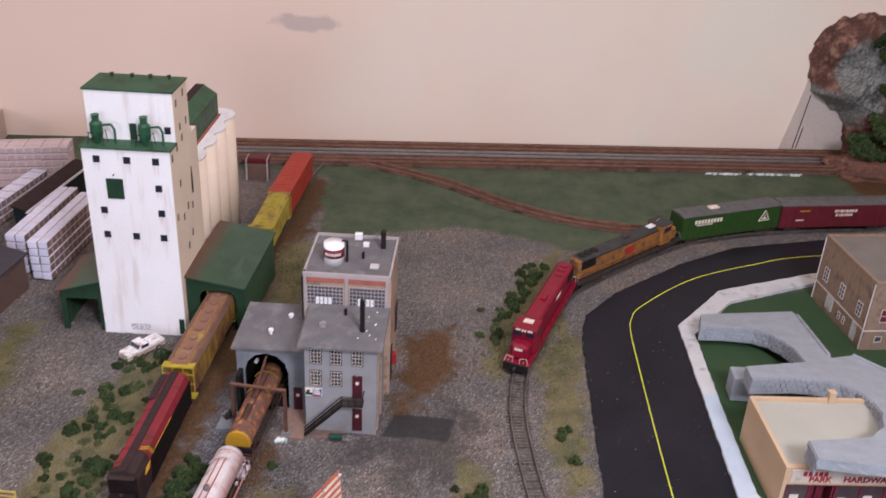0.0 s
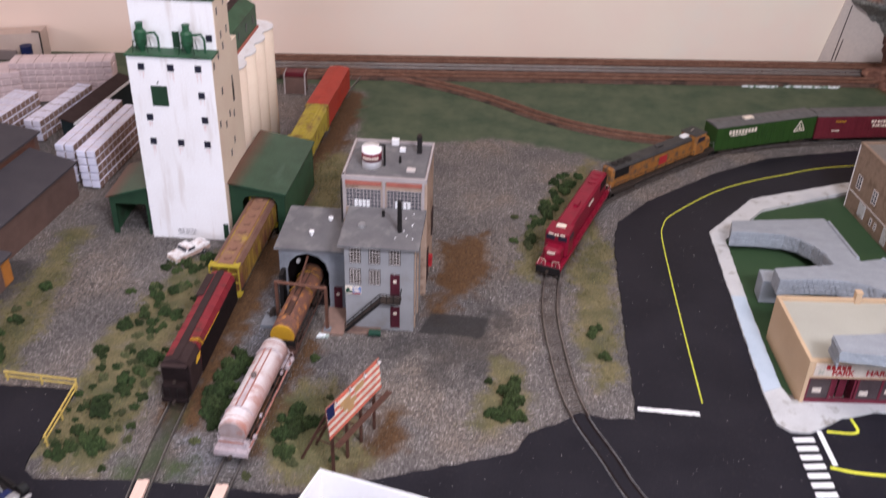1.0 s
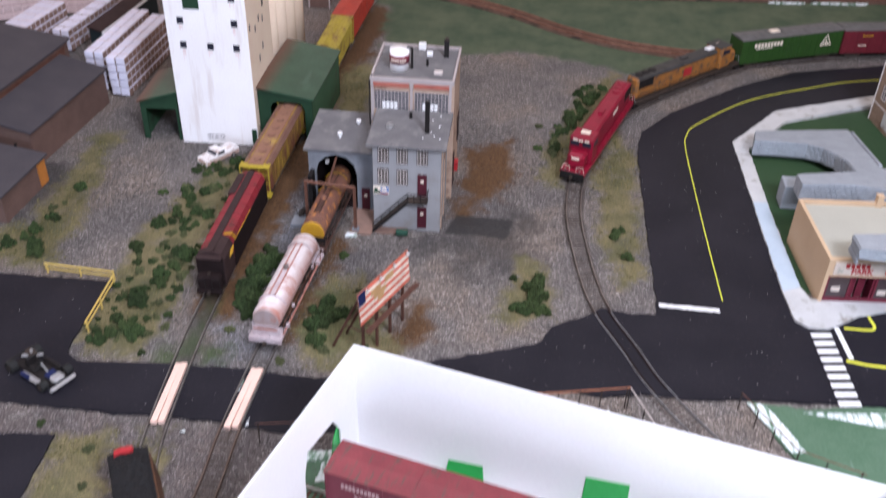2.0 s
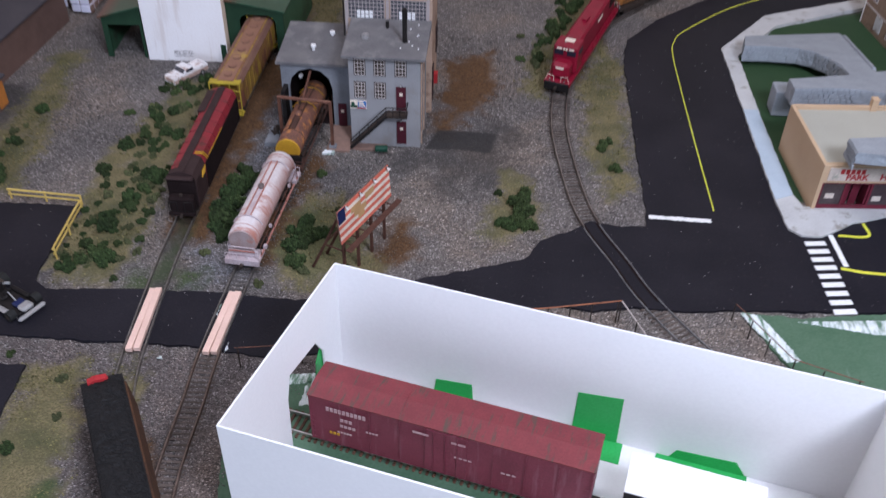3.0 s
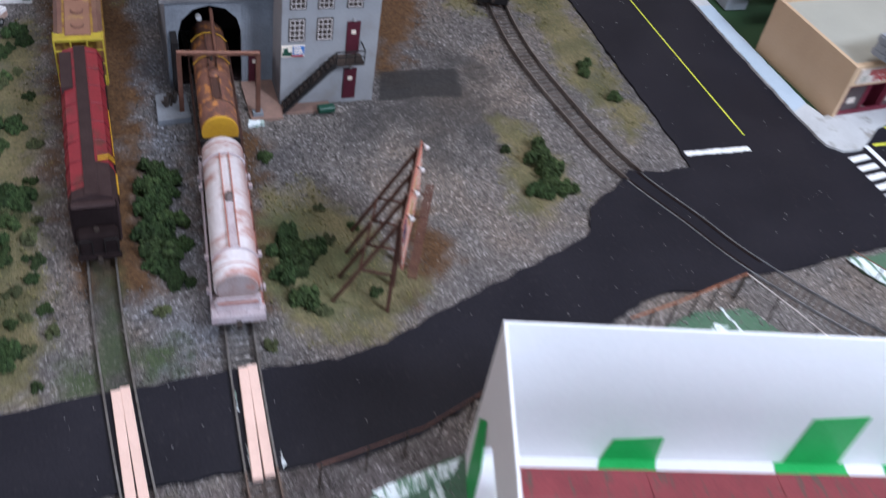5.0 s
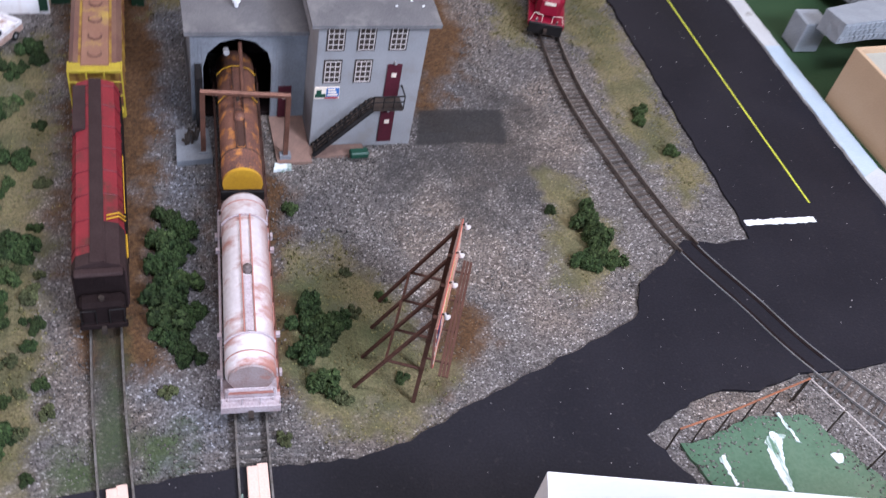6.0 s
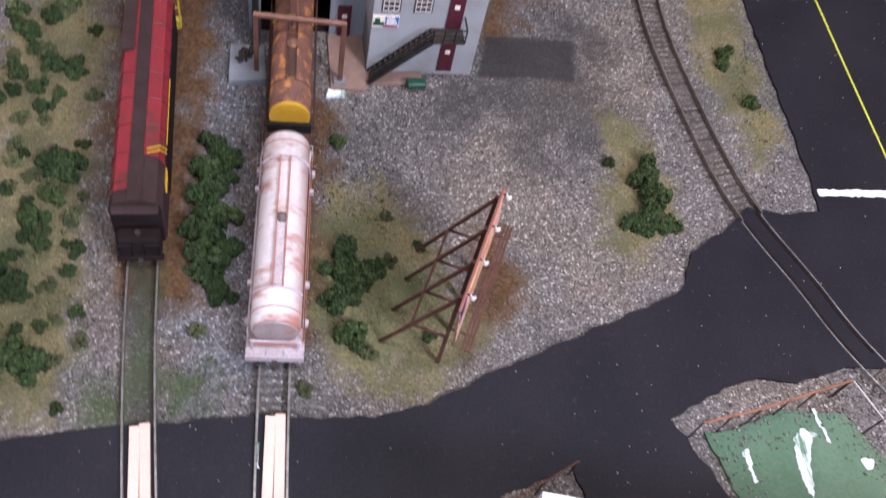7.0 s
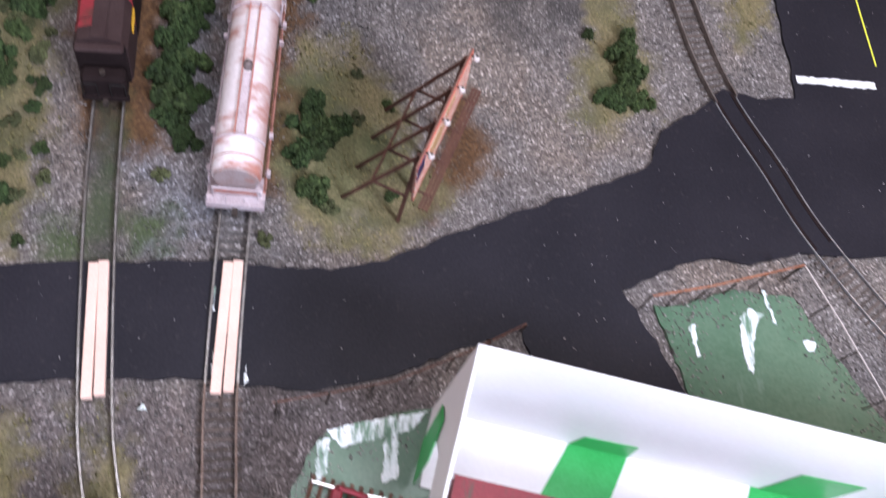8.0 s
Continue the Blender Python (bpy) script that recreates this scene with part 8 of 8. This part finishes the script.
def kart():
    t = thing("toy_kart", pose(-0.4130, 0.5790, 0.0014, 0, 0, -27), "black toy kart with a silver bumper and grey side pod", "toy kart")
    part("floor_pan", boxes((-0.028, 0.026, -0.009, 0.009, 0.0028, 0.0045), bevel=0.0006), M_BLACK, t)
    pod = part("side_pod", boxes((-0.010, 0.016, -0.0148, -0.0098, 0.0025, 0.0066), bevel=0.0015), M_SILVER, t, "pale grey side pod")
    part("pod_panel", boxes((-0.0095, 0.0030, -0.0152, -0.0120, 0.0030, 0.0070), bevel=0.0005), M_BLUE, pod, "dark blue panel")
    part("side_pod", boxes((-0.010, 0.014, 0.0095, 0.0140, 0.0025, 0.0068), bevel=0.0015), M_BLACK, t, "black side pod")
    b = bmesh.new()
    box(b, 0.0298, 0.0346, -0.0142, 0.0142, 0.0022, 0.0064, 0.0018)
    part("front_bumper", b, M_SILVER, t, "broad silver front bumper")
    part("front_fairing", boxes((0.0200, 0.0300, -0.0060, 0.0060, 0.0045, 0.0100), bevel=0.0020), M_SILVER, t)
    part("nose_stripe", boxes((0.012, 0.020, -0.0050, 0.0050, 0.0046, 0.0085), bevel=0.001), M_BLUE, t)
    for x, y, r in ((-0.0230, -0.0135, 0.0060), (-0.0230, 0.0135, 0.0060), (0.0210, -0.0135, 0.0048), (0.0210, 0.0135, 0.0048)):
        w = part("wheel", tubes(((x, y - 0.0035, r), (x, y + 0.0035, r), r), seg=16), M_RUBBER, t)
        part("rim", tubes(((x, y - 0.0037, r), (x, y + 0.0037, r), r * 0.5), seg=12), M_IRON, w)
    part("seat", boxes((-0.010, 0.000, -0.0055, 0.0055, 0.0045, 0.0070), (-0.0125, -0.0095, -0.0055, 0.0055, 0.0045, 0.0155), bevel=0.0012), M_BLACK, t)
    part("engine", boxes((-0.026, -0.014, 0.003, 0.010, 0.0045, 0.0125), bevel=0.0010), M_IRON, t)
    part("engine_pipe", tubes(((-0.018, 0.006, 0.0125), (-0.018, 0.006, 0.0150), 0.0016), ((-0.026, 0.000, 0.008), (-0.010, 0.012, 0.009), 0.0014)), M_SILVER, t)
    part("steering_column", tubes(((0.014, 0, 0.006), (0.004, 0, 0.0140), 0.0007), seg=6), M_SILVER, t)
    b = bmesh.new()
    for i in range(12):
        a, c = 2 * math.pi * i / 12, 2 * math.pi * (i + 1) / 12
        tube(b, (0.004 + 0.0012 * math.cos(a), 0.0040 * math.sin(a), 0.0140 + 0.0040 * math.cos(a) * 0.6), (0.004 + 0.0012 * math.cos(c), 0.0040 * math.sin(c), 0.0140 + 0.0040 * math.cos(c) * 0.6), 0.0006, 5)
    part("steering_wheel", b, M_BLACK, t)
    part("rear_bar", tubes(((-0.032, -0.012, 0.006), (-0.032, 0.012, 0.006), 0.0010), ((-0.032, -0.010, 0.006), (-0.024, -0.008, 0.004), 0.0008), ((-0.032, 0.010, 0.006), (-0.024, 0.008, 0.004), 0.0008), seg=6), M_BLACK, t)


pickup()
kart()


def barrier(a, c, label):
    a, c = Vector((*a, 0)), Vector((*c, 0))
    L = (c - a).length
    t = thing("yellow_guard_rail", Matrix.Translation(a) @ pose(0, 0, 0, 0, 0, math.degrees(math.atan2(c.y - a.y, c.x - a.x))), label, "guard rail", "yellow guard rails")
    part("rail", boxes((0, L, -0.0006, 0.0006, 0.0102, 0.0125), bevel=0.0002), M_WOODBAR, t)
    part("rail", boxes((0, L, -0.0005, 0.0005, 0.0046, 0.0066), bevel=0.0002), M_WOODBAR, t)
    for k in range(3):
        x = 0.0015 + (L - 0.003) * k / 2
        part("post", boxes((x - 0.0008, x + 0.0008, 0.0006, 0.0018, -0.002, 0.0118)), M_WOODBAR, t)


barrier((-0.481, 0.731), (-0.402, 0.727), "yellow wooden guard rail at the edge of the lot")
barrier((-0.4000, 0.719), (-0.3965, 0.642), "yellow wooden guard rail along the side of the lot")


# ---- rock cliff ----
def lump(b, c, r, seed, sub=5, rough=0.22):
    v = bmesh.ops.create_icosphere(b, subdivisions=sub, radius=1.0)["verts"]
    for k in v:
        d = k.co.normalized()
        n = noise.fractal(d * 1.8 + Vector((seed * 3.1, seed, 0)), 0.9, 2.1, 5) * rough + 0.13 * noise.ridged_multi_fractal(d * 4 + Vector((seed, 0, seed)), 0.9, 2.2, 5, 0.9, 2.0) - 0.12
        k.co = Vector(c) + Vector((d.x * r[0], d.y * r[1], d.z * r[2])) * (1 + n)


CLIFF = [(1.648, -0.02), (1.646, 0.030), (1.640, 0.062), (1.612, 0.088), (1.578, 0.110), (1.556, 0.126), (1.546, 0.170), (1.541, 0.218), (1.566, 0.252), (1.597, 0.272), (1.650, 0.280), (1.75, 0.288), (1.95, 0.30), (1.95, -0.02)]


def cliff():
    """Plaster rock built out from the wall: deep in its middle, thin at its edge, with ledges and cracks."""
    t = thing("rock_cliff", wall_pose, "red-brown and grey plaster rock cliff on the backdrop wall", "rock cliff")
    gx, gz = np.arange(1.50, 1.955, 0.0032), np.arange(-0.025, 0.33, 0.0032)
    px, pz = [a.ravel() for a in np.meshgrid(gx, gz)]
    wob = (lattice(px, pz, 0.02, 3) - 0.5) * 0.012
    ok = inside(CLIFF, px + wob, pz + wob[::-1])
    dist = np.where(ok, edge_distance(CLIFF, px + wob, pz + wob[::-1]), 0)
    depth = 0.070 * (1 - np.exp(-dist / 0.030)) + 0.045 * (lattice(px, pz, 0.05, 5) - 0.5) * np.clip(dist / 0.02, 0, 1) + 0.012 * (lattice(px, pz, 0.018, 6) - 0.5) * np.clip(dist / 0.01, 0, 1) + 0.006 * (lattice(px, pz, 0.006, 7) - 0.5)
    depth += 0.05 * np.clip((0.06 - pz) / 0.06, 0, 1) * np.clip(dist / 0.03, 0, 1)
    grey = np.clip((dist - 0.030) / 0.012 + (lattice(px, pz, 0.03, 9) - 0.5) * 2.5, 0, 1) * np.clip((1.70 - px) / 0.03, 0, 1) * np.clip((pz - 0.050) / 0.02, 0, 1)
    grey = np.maximum(grey, np.clip((0.145 - pz) / 0.01, 0, 1) * np.clip((pz - 0.055) / 0.01, 0, 1) * np.clip((1.66 - px) / 0.02, 0, 1))
    n = len(gx)
    b = bmesh.new()
    verts = {}
    lay = b.verts.layers.float.new("grey")
    for j in range(len(gz) - 1):
        for i in range(n - 1):
            c = [j * n + i, j * n + i + 1, (j + 1) * n + i + 1, (j + 1) * n + i]
            if sum(bool(ok[k]) for k in c) < 3:
                continue
            for k in c:
                if k not in verts:
                    verts[k] = b.verts.new((px[k], 0.004 - max(depth[k], 0), pz[k]))
                    verts[k][lay] = grey[k]
            b.faces.new([verts[k] for k in c])
    part("rock_face", b, M_CLIFF, t, "craggy rock, red-brown round a grey middle", True)
    b = bmesh.new()
    lump(b, (1.70, -0.10, -0.004), (0.125, 0.070, 0.040), 4)
    lump(b, (1.80, -0.11, 0.010), (0.13, 0.080, 0.055), 3)
    part("rock_foot", b, M_ROCK, t, "red-brown rubble slope at the foot", True)


cliff()
# Shadow on the wall beside the cliff, painted as a thin grey sheet.
b = bmesh.new()
prism(b, [(1.522, 0.004), (1.540, 0.085), (1.550, 0.135), (1.556, 0.215), (1.64, 0.215), (1.68, 0.004)], 0.0, 0.003, pose(0, 0, 0, 90, 0, 0))
g = thing("wall_shadow_panel", wall_pose, "wall shadow beside the cliff painted as a pale grey sheet with dark seams", "panel")
part("board", b, mat("wall_shadow_grey", (0.56, 0.475, 0.42), (0.49, 0.415, 0.37), rough=0.85, scale=9, fine=200, bump=0.05), g)
for (x0, z0), (x1, z1) in (((1.549, 0.006), (1.563, 0.118)), ((1.556, 0.006), (1.562, 0.050))):
    part("seam", tubes(((x0, -0.0030, z0), (x1, -0.0030, z1), 0.0010), seg=5), M_BROWNROOF, g)


for u0, u1, off, seed in ((1.33, 1.39, 0.134, 71), (1.41, 1.51, 0.133, 72)):
    b = bmesh.new()
    prism(b, ragged([(u0, -off - 0.001), (u1, -off - 0.002), (u1 + 0.01, -off + 0.002), (u0 + 0.01, -off + 0.001)], 0.005, 0.0016, seed), -0.002, 0.0022)
    whole("plaster_edge", b, M_FOAM, "ragged white plaster edge in front of the roadbed", "plaster", m=wall_pose)


# ---- shrubs, turf and loose stones ----
def bush(r, seed, material):
    """Ground foam: many small crumbs in an uneven low clump."""
    q = random.Random(seed)
    b = bmesh.new()
    lobes = [(q.uniform(-0.78, 0.78) * r, q.uniform(-0.78, 0.78) * r, q.uniform(0.22, 0.46) * r) for _ in range(9)]
    for i, (lx, ly, lr) in enumerate(lobes):
        c = Vector((lx, ly, lr * q.uniform(0.5, 1.0)))
        for v in bmesh.ops.create_icosphere(b, subdivisions=2, radius=1.0)["verts"]:
            d = v.co.normalized()
            v.co = c + d * lr * (0.74 + 0.32 * noise.noise(d * 2.6 + Vector((seed, i, 0))))
        for _ in range(76):
            a, e = q.uniform(0, 2 * math.pi), math.asin(q.uniform(-0.3, 1.0))
            d = Vector((math.cos(a) * math.cos(e), math.sin(a) * math.cos(e), math.sin(e)))
            p = c + d * lr * (q.uniform(0.78, 1.16) + 0.34 * noise.noise(d * 2.6 + Vector((seed, i, 0))))
            s = r * q.uniform(0.055, 0.16)
            for v in bmesh.ops.create_icosphere(b, subdivisions=1, radius=s, matrix=Matrix.Translation(p))["verts"]:
                v.co += Vector((q.uniform(-1, 1), q.uniform(-1, 1), q.uniform(-1, 1))) * s * 0.5
    ob = new("bush", finish("bush", b, material))
    return ob


kinds = [bush(0.0075, 1, M_BUSH), bush(0.0075, 2, M_BUSH_DK), bush(0.0075, 3, M_BUSH), bush(0.0065, 4, M_BUSH_OLIVE), bush(0.0070, 5, M_BUSH_DK)]
used = set()


def plant(x, y, s, kind, r=random.Random(12)):
    m = Matrix.Translation((x, y, -0.001)) @ pose(0, 0, 0, 0, 0, r.uniform(0, 360)) @ Matrix.Diagonal((s, s, s * r.uniform(1.2, 1.7), 1))
    words = {0: "dark green foam bush on the turf", 1: "very dark green foam bush on the turf", 2: "rounded green foam bush on the turf", 3: "small olive foam tuft on the turf", 4: "low dark green foam bush on the turf"}[kind]
    if kind not in used:
        used.add(kind)
        ob = kinds[kind]
        ob.matrix_world = m
    else:
        ob = kinds[kind].copy()
        scene.collection.objects.link(ob)
        ob.matrix_world = m
    tagged(ob, words, "bush", "bushes")


BIG = [(-0.381, 0.861), (-0.353, 0.786), (-0.340, 0.776), (-0.363, 0.697), (-0.351, 0.645), (-0.253, 0.802), (-0.250, 0.765), (-0.252, 0.748), (-0.250, 0.730), (-0.254, 0.715), (-0.250, 0.700), (-0.247, 0.687), (-0.256, 0.780), (-0.244, 0.792), (-0.259, 0.758), (-0.243, 0.745), (-0.258, 0.735), (-0.243, 0.72), (-0.259, 0.705), (-0.243, 0.775), (-0.172, 0.706), (-0.153, 0.704), (0.035, 0.740), (-0.171, 0.718), (-0.160, 0.698), (-0.166, 0.690), (-0.178, 0.682), (-0.167, 0.659), (0.047, 0.782), (0.043, 0.772), (0.049, 0.758), (0.029, 0.739), (0.053, 0.737), (0.041, 0.745)]
MORE = [(-0.401, 0.788), (-0.392, 0.836), (-0.366, 0.846), (-0.341, 0.786), (-0.348, 0.759), (-0.355, 0.924), (-0.365, 0.969), (-0.344, 0.990), (-0.336, 0.975), (0.131, 1.286), (0.109, 1.231), (0.118, 1.255), (0.092, 1.180), (0.100, 1.205), (0.076, 1.140), (0.084, 1.160), (0.061, 1.088), (0.134, 0.887), (0.146, 0.846), (0.138, 0.897), (-0.534, 0.790), (-0.513, 0.776), (-0.505, 0.760), (-0.545, 0.775), (-0.528, 0.805), (-0.522, 0.835), (-0.518, 0.90), (-0.555, 0.762), (-0.372, 0.640), (-0.374, 0.665), (-0.362, 0.655), (-0.380, 0.632), (-0.352, 0.725), (-0.358, 0.74), (-0.345, 0.42)]
SMALL = [(-0.330, 0.761), (-0.335, 0.745), (-0.342, 0.697), (-0.352, 0.732), (-0.363, 0.756), (-0.334, 0.899), (-0.326, 0.679), (-0.331, 0.619), (-0.323, 0.659), (-0.258, 0.665), (-0.158, 0.646), (-0.141, 0.744), (0.021, 0.789), (-0.197, 0.624), (-0.169, 0.805), (-0.121, 0.722), (-0.142, 0.710), (-0.121, 0.658), (-0.414, 0.905), (0.038, 1.150), (0.039, 1.085), (0.150, 0.846), (-0.529, 0.852), (-0.515, 0.829), (-0.521, 0.866), (-0.334, 0.800), (-0.33, 0.84), (-0.345, 0.87), (-0.38, 0.70), (-0.39, 0.76), (-0.331, 0.495), (-0.385, 0.518), (-0.318, 0.455), (-0.33, 0.72), (-0.345, 0.67), (-0.383, 0.745), (-0.375, 0.80), (-0.36, 0.82), (-0.372, 0.88)]
rr = random.Random(31)
for x, y in BIG:
    plant(x, y, rr.uniform(1.0, 1.4), rr.choice((0, 1, 2, 4)))
for x, y in MORE:
    plant(x, y, rr.uniform(0.75, 1.15), rr.choice((0, 1, 2, 4)))
for k in range(22):
    y = 1.07 + 0.0105 * k
    plant(0.053 + 0.30 * (y - 1.07) ** 1.1 + rr.uniform(-0.008, 0.010), y, rr.uniform(0.6, 1.1), rr.choice((0, 1, 3, 4)))
for k in range(26):
    plant(rr.uniform(-0.392, -0.328), rr.uniform(0.80, 1.00), rr.uniform(0.55, 1.05), rr.choice((0, 1, 3, 4)))
for x, y in SMALL:
    plant(x, y, rr.uniform(0.45, 0.75), rr.choice((0, 2, 3, 3)))
for k in range(46):
    plant(rr.uniform(-0.398, -0.332), rr.uniform(0.625, 0.80), rr.uniform(0.35, 0.70), rr.choice((1, 3, 3, 4)))
for i, (u, out, z, s) in enumerate(((1.638, 0.115, 0.045, 4.0), (1.668, 0.115, 0.065, 5.0), (1.652, 0.120, 0.025, 3.8), (1.645, 0.078, 0.240, 3.0), (1.662, 0.085, 0.215, 3.2), (1.70, 0.09, 0.22, 4.0), (1.655, 0.10, 0.150, 2.0))):
    ob = kinds[1].copy()
    scene.collection.objects.link(ob)
    ob.matrix_world = wall_pose @ pose(u, -out, z, 40, 0, 70 * i) @ Matrix.Scale(s, 4)
    tagged(ob, "dark green foam shrub growing on the rock cliff", "shrub", "shrubs on the cliff")


def crumbs(name, count, spread, size, material, label, keep, seed, z=0.0):
    """Thousands of tiny loose four-sided crumbs, joined."""
    r = np.random.RandomState(seed)
    px, py = r.uniform(spread[0], spread[1], count), r.uniform(spread[2], spread[3], count)
    ok = keep(px, py, r.rand(count))
    px, py = px[ok], py[ok]
    n = len(px)
    base = np.array([[1, 0, -0.4], [-0.5, 0.87, -0.4], [-0.5, -0.87, -0.4], [0, 0, 0.9]])
    q = base[None] + r.uniform(-0.45, 0.45, (n, 4, 3))
    a = r.uniform(0, 2 * math.pi, n)
    ca, sa = np.cos(a)[:, None], np.sin(a)[:, None]
    q = np.stack([q[..., 0] * ca - q[..., 1] * sa, q[..., 0] * sa + q[..., 1] * ca, q[..., 2]], -1)
    q = q * (size * r.uniform(0.6, 1.3, n) ** 2)[:, None, None] + np.stack([px, py, np.full(n, z)], -1)[:, None]
    f = np.array([[0, 1, 3], [1, 2, 3], [2, 0, 3], [0, 2, 1]])[None] + (np.arange(n) * 4)[:, None, None]
    me = bpy.data.meshes.new(name)
    me.vertices.add(n * 4)
    me.vertices.foreach_set("co", q.astype(np.float32).ravel())
    me.loops.add(n * 12)
    me.loops.foreach_set("vertex_index", f.astype(np.int32).ravel())
    me.polygons.add(n * 4)
    me.polygons.foreach_set("loop_start", np.arange(0, n * 12, 3, dtype=np.int32))
    me.update(calc_edges=True)
    me.materials.append(material)
    return tagged(new(name, me), label, name.replace("_", " "), kind="stuff")


ROAD_ALL = ROAD_NORTH + ROAD_EAST + ROAD_WEST


def on_turf(px, py, u):
    z = np.zeros(px.shape)
    for i, poly in enumerate(TURF):
        z = np.maximum(z, zone(poly, px, py, 0.016, 10 + 3 * i))
    return (z * np.clip(lattice(px, py, 0.012, 77) * 1.5 + 0.6, 0, 1) > u) & ~inside(ROAD_ALL, px, py)


def on_gravel(px, py, u):
    z = np.zeros(px.shape)
    for i, poly in enumerate(TURF):
        z = np.maximum(z, zone(poly, px, py, 0.016, 10 + 3 * i))
    return (z < 0.4) & ~inside(ROAD_ALL, px, py) & ~inside(FIELD, px, py) & ~inside(LAWN, px, py) & ~inside(ASH, px, py) & ~inside(BED, px, py) & ~inside(DUST_SHADE[3], px, py) & ~inside(DUST_SHADE[0], px, py)


crumbs("turf", 150000, (-0.62, 0.2, 0.28, 1.36), 0.00075, M_TURF, "olive ground foam and dry turf over the ballast", on_turf, 3, -0.0004)
crumbs("loose_gravel", 120000, (-0.50, 0.24, 0.36, 1.15), 0.00062, M_GRAVEL, "loose grey ballast stones", on_gravel, 4, -0.0006)


RIVER = [(-0.182, 0.440), (-0.180, 0.478), (-0.165, 0.508), (-0.140, 0.517), (-0.092, 0.527), (-0.060, 0.515), (-0.02, 0.500), (0.060, 0.500), (0.052, 0.548), (0.042, 0.588), (0.060, 0.590), (0.097, 0.600), (0.136, 0.597), (0.160, 0.555), (0.185, 0.508), (0.23, 0.44), (0.25, 0.34), (-0.16, 0.34)]


def on_bank(px, py, u):
    return inside(RIVER, px, py) & (edge_distance(RIVER, px, py) < 0.030 * u ** 2)


crumbs("bank_gravel", 26000, (-0.19, 0.26, 0.40, 0.61), 0.00085, M_GRAVEL, "loose stones strewn over the river bank", on_bank, 14, 0.0011)


def on_road(px, py, u):
    return inside(ROAD_ALL, px, py)


crumbs("road_grit", 1500, (-0.48, 0.40, 0.45, 1.3), 0.00038, mat("white_grit", (0.62, 0.60, 0.58), rough=0.8, scale=300, fine=900, bump=0), "specks of pale grit on the black road", on_road, 9, 0.0016)
